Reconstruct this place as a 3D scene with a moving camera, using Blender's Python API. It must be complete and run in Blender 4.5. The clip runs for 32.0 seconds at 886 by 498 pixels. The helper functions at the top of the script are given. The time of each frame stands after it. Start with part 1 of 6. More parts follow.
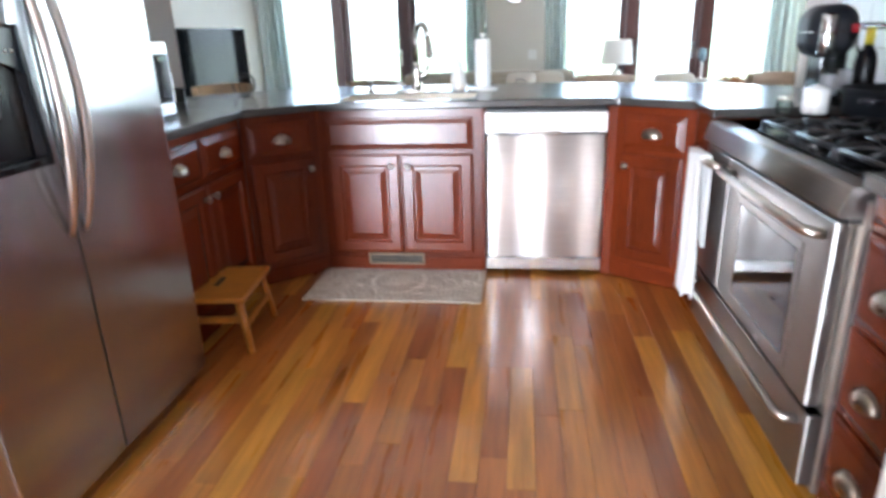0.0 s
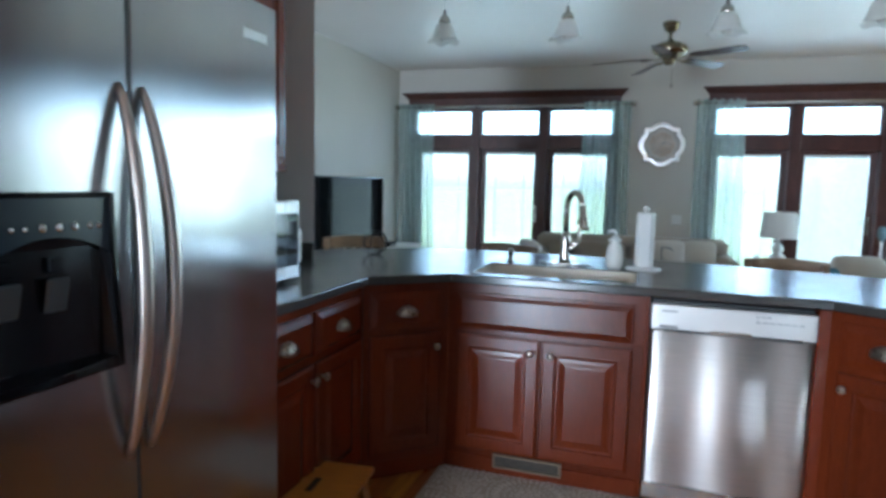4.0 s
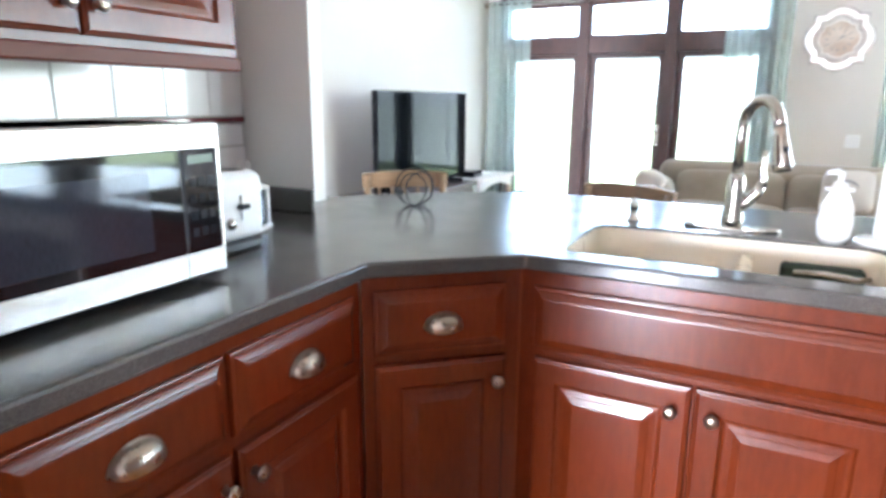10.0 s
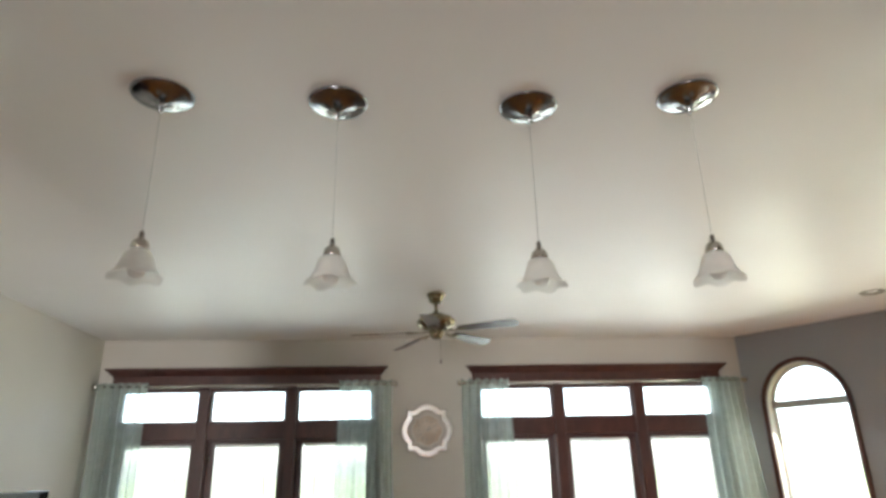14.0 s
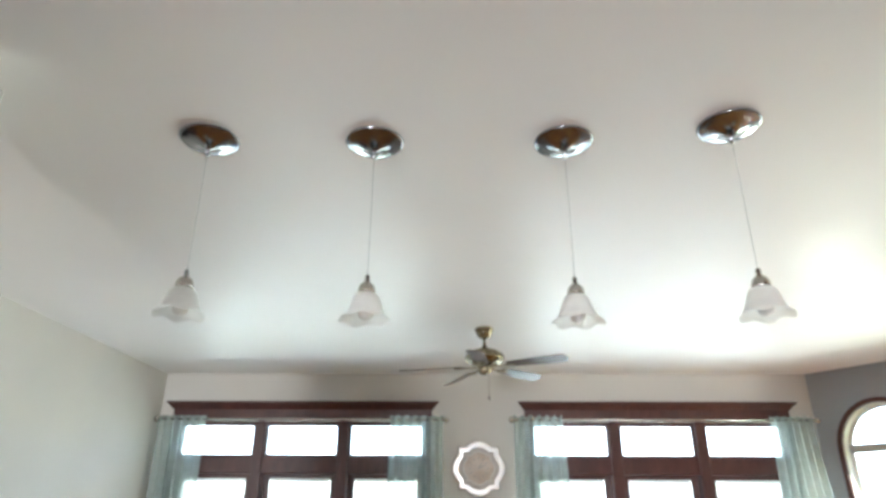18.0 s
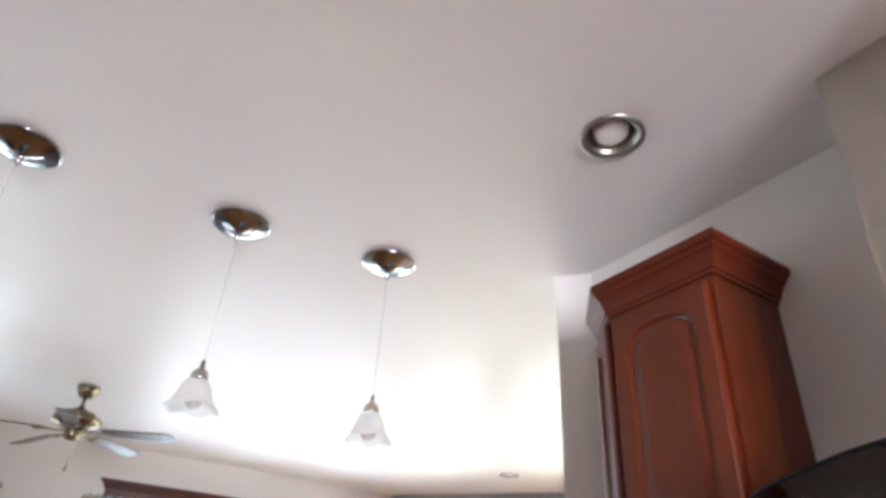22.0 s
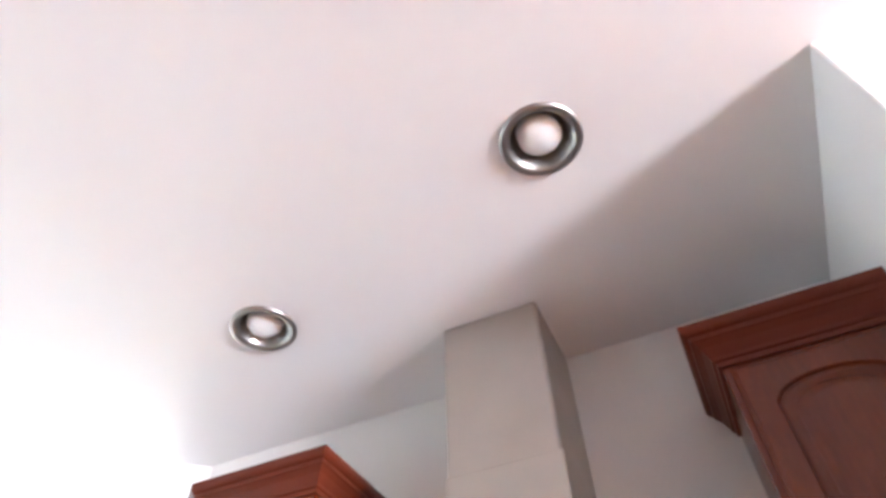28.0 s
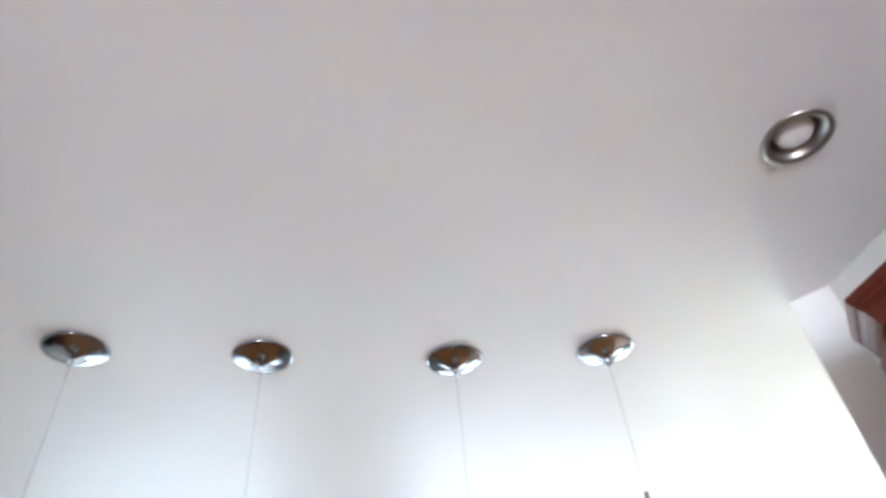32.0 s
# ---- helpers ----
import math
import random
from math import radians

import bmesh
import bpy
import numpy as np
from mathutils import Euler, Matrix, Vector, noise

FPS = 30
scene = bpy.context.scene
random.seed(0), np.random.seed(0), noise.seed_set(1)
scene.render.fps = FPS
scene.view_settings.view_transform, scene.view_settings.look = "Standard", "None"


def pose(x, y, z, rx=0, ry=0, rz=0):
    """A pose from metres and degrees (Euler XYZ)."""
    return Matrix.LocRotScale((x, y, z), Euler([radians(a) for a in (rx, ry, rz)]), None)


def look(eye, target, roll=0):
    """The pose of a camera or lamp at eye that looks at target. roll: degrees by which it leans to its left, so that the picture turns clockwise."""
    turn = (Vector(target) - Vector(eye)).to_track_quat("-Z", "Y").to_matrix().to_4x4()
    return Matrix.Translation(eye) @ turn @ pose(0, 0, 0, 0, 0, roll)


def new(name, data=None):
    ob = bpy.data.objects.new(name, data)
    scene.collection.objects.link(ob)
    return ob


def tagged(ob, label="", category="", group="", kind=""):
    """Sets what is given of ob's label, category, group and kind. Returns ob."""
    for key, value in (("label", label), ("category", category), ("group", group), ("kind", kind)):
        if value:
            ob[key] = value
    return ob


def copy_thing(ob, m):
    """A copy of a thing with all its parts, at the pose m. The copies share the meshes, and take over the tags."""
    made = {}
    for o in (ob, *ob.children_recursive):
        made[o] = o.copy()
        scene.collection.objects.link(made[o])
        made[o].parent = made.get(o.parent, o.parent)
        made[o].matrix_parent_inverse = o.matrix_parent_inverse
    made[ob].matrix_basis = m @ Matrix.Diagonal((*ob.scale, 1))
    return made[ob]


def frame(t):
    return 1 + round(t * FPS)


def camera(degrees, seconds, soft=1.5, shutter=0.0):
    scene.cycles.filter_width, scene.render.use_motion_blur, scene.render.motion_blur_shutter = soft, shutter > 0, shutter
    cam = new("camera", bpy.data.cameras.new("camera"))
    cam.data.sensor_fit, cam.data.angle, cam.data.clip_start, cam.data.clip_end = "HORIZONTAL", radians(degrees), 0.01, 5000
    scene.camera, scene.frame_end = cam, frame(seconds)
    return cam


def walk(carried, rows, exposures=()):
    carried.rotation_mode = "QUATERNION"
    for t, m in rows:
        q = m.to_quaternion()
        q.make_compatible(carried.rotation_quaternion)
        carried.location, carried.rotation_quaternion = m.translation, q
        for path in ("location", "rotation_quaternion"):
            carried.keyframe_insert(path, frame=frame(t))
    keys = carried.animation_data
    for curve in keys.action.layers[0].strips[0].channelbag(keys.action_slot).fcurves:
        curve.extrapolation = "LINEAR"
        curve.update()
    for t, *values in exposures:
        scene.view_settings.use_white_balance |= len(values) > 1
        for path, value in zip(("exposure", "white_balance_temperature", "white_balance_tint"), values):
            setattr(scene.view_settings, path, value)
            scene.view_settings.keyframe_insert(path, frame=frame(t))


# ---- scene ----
cam = camera(70.9, 32.0, soft=3.3, shutter=0.35)
PATH = [
    (0, (0.948, -0.08, 1.229), (0.699, 1.794, 0.575), -1.9),
    (0.5, (0.876, 0.132, 1.251), (0.481, 2.015, 0.705), -0.1),
    (1, (0.8, 0.266, 1.266), (0.4, 2.165, 0.783), 0.3),
    (1.5, (0.682, 0.339, 1.311), (0.326, 2.28, 0.983), -2.8),
    (2, (0.624, 0.355, 1.341), (0.191, 2.3, 1.17), -2.5),
    (2.5, (0.638, 0.345, 1.363), (0.053, 2.257, 1.317), -2.2),
    (3, (0.694, 0.36, 1.349), (-0.003, 2.233, 1.265), -0.8),
    (3.5, (0.747, 0.372, 1.332), (0.029, 2.234, 1.198), 1.2),
    (4, (0.727, 0.417, 1.316), (0.109, 2.308, 1.105), 1.4),
    (4.5, (0.64, 0.507, 1.307), (0.264, 2.443, 0.972), -0.1),
    (6.5, (0.579, 1.089, 1.26), (0.362, 3.004, 0.724), 1.6),
    (7, (0.537, 1.271, 1.263), (0.235, 3.181, 0.754), 0.9),
    (7.5, (0.546, 1.387, 1.277), (-0.18, 3.185, 0.787), 2.2),
    (8, (0.547, 1.486, 1.28), (-0.603, 3.053, 0.808), 2.7),
    (8.5, (0.558, 1.524, 1.273), (-0.751, 2.956, 0.787), 1.7),
    (9, (0.556, 1.563, 1.263), (-0.689, 3.035, 0.732), 1.4),
    (9.5, (0.492, 1.616, 1.264), (-0.588, 3.218, 0.747), 1.4),
    (10, (0.417, 1.646, 1.277), (-0.485, 3.37, 0.815), 0.3),
    (10.5, (0.384, 1.651, 1.289), (-0.323, 3.485, 0.923), -0.5),
    (11, (0.393, 1.662, 1.3), (-0.187, 3.554, 1.012), -0.6),
    (11.5, (0.419, 1.677, 1.307), (-0.004, 3.619, 1.089), -0.2),
    (12, (0.453, 1.685, 1.331), (0.241, 3.673, 1.278), -0.0),
    (12.5, (0.467, 1.71, 1.333), (0.43, 3.701, 1.519), -0.2),
    (13, (0.479, 1.696, 1.381), (0.565, 3.656, 1.772), -0.9),
    (13.5, (0.489, 1.679, 1.417), (0.62, 3.595, 1.975), -1.1),
    (14, (0.504, 1.66, 1.44), (0.654, 3.538, 2.11), -1.3),
    (14.5, (0.513, 1.648, 1.449), (0.64, 3.504, 2.183), -0.7),
    (16.5, (0.576, 1.651, 1.453), (0.609, 3.497, 2.222), -0.6),
    (17, (0.591, 1.655, 1.455), (0.566, 3.5, 2.226), 0.3),
    (17.5, (0.601, 1.656, 1.455), (0.522, 3.496, 2.236), 0.3),
    (18, (0.597, 1.654, 1.45), (0.559, 3.499, 2.221), 0.3),
    (18.5, (0.584, 1.655, 1.45), (0.596, 3.511, 2.194), 0.1),
    (19, (0.567, 1.649, 1.452), (0.625, 3.505, 2.194), -0.7),
    (19.5, (0.547, 1.646, 1.452), (0.634, 3.5, 2.198), -0.5),
    (20, (0.541, 1.636, 1.455), (0.709, 3.481, 2.208), -0.1),
    (20.5, (0.546, 1.625, 1.46), (0.89, 3.43, 2.249), 0.2),
    (21, (0.567, 1.615, 1.467), (1.177, 3.32, 2.315), 1.6),
    (21.5, (0.6, 1.605, 1.474), (1.385, 3.189, 2.409), 2.8),
    (22, (0.632, 1.596, 1.48), (1.523, 3.05, 2.524), 3.9),
    (22.5, (0.655, 1.586, 1.483), (1.632, 2.884, 2.65), 4.7),
    (23, (0.671, 1.573, 1.49), (1.668, 2.763, 2.75), 5.9),
    (23.5, (0.681, 1.559, 1.502), (1.702, 2.659, 2.824), 6.0),
    (24, (0.692, 1.544, 1.513), (1.748, 2.539, 2.89), 5.1),
    (24.5, (0.708, 1.525, 1.519), (1.836, 2.397, 2.921), 2.5),
    (25, (0.721, 1.512, 1.521), (1.891, 2.273, 2.955), 1.5),
    (25.5, (0.73, 1.505, 1.523), (1.901, 2.185, 2.995), 2.4),
    (26, (0.741, 1.495, 1.525), (1.922, 2.144, 3.003), 1.9),
    (26.5, (0.75, 1.485, 1.525), (1.93, 2.054, 3.036), 0.5),
    (28.5, (0.75, 1.48, 1.524), (1.941, 2.021, 3.036), -2.3),
    (29, (0.741, 1.488, 1.521), (1.879, 2.18, 3.014), -2.5),
    (29.5, (0.729, 1.513, 1.521), (1.81, 2.356, 2.978), -3.0),
    (30, (0.719, 1.547, 1.523), (1.692, 2.598, 2.919), -2.3),
    (30.5, (0.7, 1.579, 1.524), (1.558, 2.787, 2.866), -2.3),
    (31, (0.661, 1.602, 1.523), (1.351, 2.944, 2.835), -4.5),
    (31.5, (0.6, 1.62, 1.514), (1.134, 3.051, 2.805), -5.4),
    (32, (0.527, 1.634, 1.494), (0.871, 3.108, 2.802), -5.9),
]
walk(cam, [(t, look(eye, target, roll)) for t, eye, target, roll in PATH],
     exposures=[(0,4.45,5400,10),(1,4.5,5300,11),(2,3.5,4950,4),(4,3.2,4850,2),(6.5,4.35,5450,9),(7,4.35,5500,10),(9,5.0,5200,10),(10,5.15,5400,12),(11,4.4,5600,14),(12,3.65,5750,11),(12.5,3.25,5750,9),(13,3.0,5950,9),(14,3.45,6300,11),(17,3.9,5900,8),(18,4.05,5750,8),(20,3.95,5550,11),(21,3.9,5450,14),(22,4.25,5650,18),(23,4.65,5700,22),(24,4.8,5650,21),(25,5.05,5750,21),(26,5.15,5750,21),(29,5.2,5350,16),(30,4.95,5350,15),(32,4.4,5300,13)])
NORTH_W, EAST_W, SOUTH_W = 13.0, 4.3, 56.0      # daylight through the openings, watts

# ---- world, sun, lights ----
W = bpy.data.worlds.new("world")
scene.world = W
W.use_nodes = True
_n = W.node_tree.nodes
_sky = _n.new("ShaderNodeTexSky")
_sky.sky_type = "NISHITA"
_sky.sun_disc = False
_sky.sun_elevation = radians(50)
_sky.sun_rotation = radians(190)
_sky.air_density, _sky.dust_density, _sky.ozone_density = 1.0, 2.0, 1.0
_n["Background"].inputs["Strength"].default_value = 0.15
W.node_tree.links.new(_sky.outputs[0], _n["Background"].inputs["Color"])

sun_data = bpy.data.lights.new("sun", "SUN")
sun_data.energy, sun_data.angle, sun_data.color = 4.0, radians(0.53), (1.0, 0.95, 0.88)
sun = new("sun", sun_data)
sun.matrix_world = look((2, -10, 20), (2 - 1.8, 0.2, 7.5))


def window_light(name, eye, target, w, h, watts, color=(0.93, 0.98, 1.0)):
    d = bpy.data.lights.new(name, "AREA")
    d.shape, d.size, d.size_y, d.energy, d.color = "RECTANGLE", w, h, watts, color
    ob = new(name, d)
    ob.matrix_world = look(eye, target)
    return ob


# ---- materials ----
def material(name, color, rough=0.5, metal=0.0, var=0.0, vscale=4.0, grain=0.0, gscale=60.0, stretch=(1, 1, 1), bump=0.0, bscale=80.0,
             rough_var=0.0, coat=0.0, per_object=0.0, hue_object=0.0, spec=0.5, sheen=0.0, second=None, second_scale=2.0, second_edge=(0.45, 0.6),
             transmission=0.0, alpha=1.0, emission=None, anis=0.0, coords="Object", island=False, brush=None, coat_rough=0.12):
    """A procedural surface: colour varied at two scales, fine relief, roughness that wanders."""
    m = bpy.data.materials.new(name)
    m.use_nodes = True
    t = m.node_tree
    n, l = t.nodes, t.links
    b = n["Principled BSDF"]
    b.inputs["Base Color"].default_value = (*color, 1)
    b.inputs["Roughness"].default_value = rough
    b.inputs["Metallic"].default_value = metal
    b.inputs["Coat Weight"].default_value = coat
    b.inputs["Coat Roughness"].default_value = coat_rough
    b.inputs["Specular IOR Level"].default_value = spec
    b.inputs["Sheen Weight"].default_value = sheen
    b.inputs["Transmission Weight"].default_value = transmission
    b.inputs["Anisotropic"].default_value = anis
    b.inputs["Alpha"].default_value = alpha
    if emission:
        b.inputs["Emission Color"].default_value = (*emission[0], 1)
        b.inputs["Emission Strength"].default_value = emission[1]
    if brush:
        tg = n.new("ShaderNodeCombineXYZ")
        tg.inputs[2].default_value = 1.0
        l.new(tg.outputs[0], b.inputs["Tangent"])
        b.inputs["Anisotropic Rotation"].default_value = 0.0 if brush == "upright" else 0.25
    tc = n.new("ShaderNodeTexCoord")
    mp = n.new("ShaderNodeMapping")
    mp.inputs["Scale"].default_value = stretch
    l.new(tc.outputs[coords], mp.inputs["Vector"])
    vec = mp.outputs["Vector"]
    if per_object:
        oi0 = n.new("ShaderNodeNewGeometry" if island else "ShaderNodeObjectInfo")
        sc = n.new("ShaderNodeMath")
        sc.operation = "MULTIPLY"
        sc.inputs[1].default_value = 41.0
        l.new(oi0.outputs["Random Per Island" if island else "Random"], sc.inputs[0])
        ad = n.new("ShaderNodeVectorMath")
        ad.operation = "ADD"
        l.new(vec, ad.inputs[0]), l.new(sc.outputs[0], ad.inputs[1])
        vec = ad.outputs[0]

    def noise_node(scale, detail=4.0):
        x = n.new("ShaderNodeTexNoise")
        x.inputs["Scale"].default_value, x.inputs["Detail"].default_value = scale, detail
        l.new(vec, x.inputs["Vector"])
        return x.outputs["Fac"]

    def span(fac, lo, hi, a=0.3, z=0.7):
        r = n.new("ShaderNodeMapRange")
        r.inputs["From Min"].default_value, r.inputs["From Max"].default_value = a, z
        r.inputs["To Min"].default_value, r.inputs["To Max"].default_value = lo, hi
        l.new(fac, r.inputs["Value"])
        return r.outputs["Result"]

    def times(a, bb):
        x = n.new("ShaderNodeMath")
        x.operation = "MULTIPLY"
        for s, v in zip(x.inputs, (a, bb)):
            if isinstance(v, float):
                s.default_value = v
            else:
                l.new(v, s)
        return x.outputs[0]

    col = None
    if second:
        mix = n.new("ShaderNodeMix")
        mix.data_type = "RGBA"
        mix.inputs["A"].default_value, mix.inputs["B"].default_value = (*color, 1), (*second, 1)
        l.new(span(noise_node(second_scale), 0.0, 1.0, *second_edge), mix.inputs["Factor"])
        col = mix.outputs["Result"]
    value = None
    if var:
        value = span(noise_node(vscale), 1 - var, 1 + var)
    if grain:
        g = span(noise_node(gscale, 6.0), 1 - grain, 1 + grain)
        value = times(value, g) if value is not None else g
    if per_object:
        oi = n.new("ShaderNodeNewGeometry" if island else "ShaderNodeObjectInfo")
        g = span(oi.outputs["Random Per Island" if island else "Random"], 1 - per_object, 1 + per_object, 0.0, 1.0)
        value = times(value, g) if value is not None else g
    if value is not None or hue_object:
        hs = n.new("ShaderNodeHueSaturation")
        if col is not None:
            l.new(col, hs.inputs["Color"])
        else:
            hs.inputs["Color"].default_value = (*color, 1)
        if value is not None:
            l.new(value, hs.inputs["Value"])
        if hue_object:
            oi2 = n.new("ShaderNodeNewGeometry" if island else "ShaderNodeObjectInfo")
            l.new(span(oi2.outputs["Random Per Island" if island else "Random"], 0.5 - hue_object, 0.5 + hue_object, 0.0, 1.0), hs.inputs["Hue"])
        col = hs.outputs["Color"]
    if col is not None:
        l.new(col, b.inputs["Base Color"])
    if rough_var:
        l.new(span(noise_node(vscale * 2.3), rough - rough_var, rough + rough_var), b.inputs["Roughness"])
    if bump:
        bp = n.new("ShaderNodeBump")
        bp.inputs["Strength"].default_value, bp.inputs["Distance"].default_value = bump, 0.004
        l.new(noise_node(bscale, 5.0), bp.inputs["Height"])
        l.new(bp.outputs["Normal"], b.inputs["Normal"])
    return m


CHERRY = material("cherry_wood", (0.120, 0.0195, 0.0042), 0.24, var=0.28, vscale=1.6, grain=0.09, gscale=50, stretch=(1.6, 1.6, 0.35), per_object=0.10, spec=0.42)
CHERRY_DARK = material("cherry_crown", (0.11, 0.019, 0.006), 0.42, spec=0.25, var=0.12, vscale=2.0, grain=0.08, gscale=14, stretch=(0.6, 3, 3), bump=0.03, per_object=0.06)
MAHOGANY = material("mahogany_trim", (0.068, 0.022, 0.017), 0.38, var=0.2, vscale=2.5, grain=0.18, gscale=16, stretch=(2, 2, 0.5), bump=0.05, coat=0.2, per_object=0.08)
WALL = material("warm_grey_wall_paint", (0.62, 0.59, 0.545), 0.82, var=0.03, vscale=1.2, bump=0.12, bscale=160, spec=0.3)
WALL_BLUE = material("blue_grey_wall_paint", (0.36, 0.385, 0.42), 0.82, var=0.03, vscale=1.2, bump=0.12, bscale=160, spec=0.3)
WALL_WHITE = material("pale_wall_paint", (0.79, 0.765, 0.725), 0.8, var=0.03, vscale=1.2, bump=0.12, bscale=160, spec=0.3)
CEILING = material("ceiling_paint", (0.83, 0.81, 0.785), 0.46, var=0.02, vscale=0.9, bump=0.06, bscale=120, rough_var=0.05, spec=0.45)
QUARTZ = material("dark_quartz", (0.064, 0.060, 0.055), 0.2, var=0.18, vscale=5, grain=0.35, gscale=420, bump=0.02, bscale=300, rough_var=0.05, spec=0.6)
STEEL = material("brushed_stainless", (0.60, 0.58, 0.56), 0.27, 1.0, var=0.05, vscale=1.5, grain=0.05, gscale=220, stretch=(0.03, 0.03, 1.0), rough_var=0.04, anis=0.6, brush="upright")
# steel tones hold light too: dishwasher raised for glare, refrigerator and range lowered
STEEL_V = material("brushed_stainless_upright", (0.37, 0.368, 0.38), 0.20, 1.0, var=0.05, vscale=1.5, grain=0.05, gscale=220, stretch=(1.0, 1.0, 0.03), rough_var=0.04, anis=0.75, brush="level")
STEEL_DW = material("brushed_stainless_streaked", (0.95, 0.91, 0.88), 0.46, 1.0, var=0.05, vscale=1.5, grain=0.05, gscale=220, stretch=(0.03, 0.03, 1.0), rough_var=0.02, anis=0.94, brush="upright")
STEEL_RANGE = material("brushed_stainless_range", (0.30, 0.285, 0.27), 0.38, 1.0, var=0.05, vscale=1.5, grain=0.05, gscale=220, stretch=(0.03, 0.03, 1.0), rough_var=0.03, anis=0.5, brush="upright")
STEEL_DULL = material("satin_steel_hood", (0.52, 0.48, 0.43), 0.42, 1.0, var=0.07, vscale=3.0, grain=0.02, gscale=300, rough_var=0.06, bump=0.05, bscale=6)
PULL_NICKEL = material("warm_satin_nickel", (0.37, 0.32, 0.26), 0.30, 1.0, var=0.06, vscale=20, rough_var=0.05)
NICKEL = material("brushed_nickel", (0.50, 0.47, 0.42), 0.23, 1.0, var=0.06, vscale=20, rough_var=0.05)
CANOPY = material("polished_dark_nickel", (0.27, 0.275, 0.285), 0.16, 1.0, var=0.06, vscale=14)
DARK_NICKEL = material("dark_satin_nickel", (0.36, 0.34, 0.31), 0.42, 1.0, var=0.08, vscale=14, rough_var=0.05)
PANEL_BLUE = material("blue_black_panel", (0.014, 0.022, 0.034), 0.2, var=0.1, vscale=8, spec=0.25)
PANEL_PALE = material("pale_metallic_panel", (0.70, 0.69, 0.67), 0.38, 0.6, var=0.04, vscale=6)
DISPLAY = material("unlit_green_display", (0.03, 0.06, 0.04), 0.2, var=0.1, vscale=20)
KEY_PRINT = material("faint_key_print", (0.018, 0.020, 0.024), 0.06, var=0.1, vscale=30)
HANDLE_STEEL = material("satin_handle_steel", (0.58, 0.53, 0.48), 0.34, 1.0, var=0.03, vscale=6)
SLAT_METAL = material("dark_bronze_slat", (0.20, 0.145, 0.095), 0.48, 0.75, var=0.08, vscale=14)
CHROME = material("polished_chrome", (0.72, 0.72, 0.72), 0.08, 1.0, var=0.04, vscale=20)
BRASS = material("antique_brass", (0.25, 0.205, 0.13), 0.26, 1.0, var=0.12, vscale=18, rough_var=0.06)
BLACK_GLOSS = material("black_gloss_plastic", (0.006, 0.006, 0.008), 0.14, var=0.1, vscale=10, rough_var=0.03, spec=0.22)
BLACK_GLASS = material("black_glass", (0.008, 0.008, 0.010), 0.05, var=0.1, vscale=4, spec=0.6)
BLACK_IRON = material("black_cast_iron", (0.012, 0.012, 0.013), 0.3, var=0.2, vscale=20, bump=0.1, bscale=200)
BLACK_MATT = material("black_enamel", (0.016, 0.016, 0.017), 0.42, var=0.15, vscale=14, bump=0.08, bscale=140)
TV_GLASS = material("dark_television_glass", (0.003, 0.004, 0.005), 0.06, var=0.1, vscale=4, spec=0.05)
SCREEN = material("microwave_screen", (0.024, 0.025, 0.034), 0.07, var=0.1, vscale=8, grain=0.2, gscale=420, stretch=(1, 1, 0.15))
# near-black colour stands in for the shade inside slots, gaps and pockets
DARK_VOID = material("cavity_shade", (0.02, 0.018, 0.016), 0.7, var=0.1, vscale=6)
GREY_PLASTIC = material("grey_plastic", (0.22, 0.22, 0.23), 0.4, var=0.08, vscale=12)
WHITE_PLASTIC = material("white_plastic", (0.75, 0.75, 0.74), 0.35, var=0.03, vscale=8)
WHITE_CERAMIC = material("white_ceramic", (0.78, 0.77, 0.74), 0.14, var=0.03, vscale=9, coat=0.4)
CREAM_SINK = material("cream_composite", (0.80, 0.71, 0.55), 0.3, var=0.05, vscale=7, rough_var=0.05)
WHITE_TILE = material("white_glazed_tile", (0.82, 0.81, 0.79), 0.24, var=0.04, vscale=8, bump=0.05, bscale=20, coat=0.3, per_object=0.05)
RED_TILE = material("burgundy_liner_tile", (0.13, 0.012, 0.02), 0.15, var=0.15, vscale=12, coat=0.3, per_object=0.12)
GROUT = material("tile_grout", (0.52, 0.49, 0.45), 0.9, var=0.08, vscale=20, bump=0.2, bscale=200)
PAPER = material("paper_towel", (0.82, 0.82, 0.81), 0.9, var=0.03, vscale=10, bump=0.35, bscale=170)
TOWEL = material("white_cotton_towel", (0.80, 0.80, 0.79), 0.95, var=0.04, vscale=8, bump=0.5, bscale=260, sheen=0.3)
LINEN = material("white_lamp_shade", (0.72, 0.71, 0.69), 0.85, var=0.03, vscale=8, bump=0.2, bscale=300)
SOFA = material("beige_upholstery", (0.33, 0.285, 0.225), 0.92, var=0.1, vscale=5, grain=0.08, gscale=180, bump=0.3, bscale=240, sheen=0.25)
SOFA_PALE = material("cream_upholstery", (0.52, 0.48, 0.41), 0.92, var=0.08, vscale=5, grain=0.06, gscale=180, bump=0.3, bscale=240, sheen=0.25)
THROW_BLUE = material("blue_throw", (0.12, 0.27, 0.33), 0.95, var=0.15, vscale=9, bump=0.4, bscale=150)
PILLOW = material("off_white_cushion", (0.60, 0.57, 0.52), 0.92, var=0.06, vscale=6, bump=0.3, bscale=200)
FAN_WOOD = material("dark_blade_wood", (0.055, 0.030, 0.024), 0.42, var=0.15, vscale=4, grain=0.12, gscale=20, stretch=(0.4, 3, 3), coat=0.15)
OAK = material("honey_oak", (0.26, 0.17, 0.095), 0.45, var=0.15, vscale=3, grain=0.18, gscale=16, stretch=(0.5, 3, 3), bump=0.05, coat=0.15, per_object=0.1)
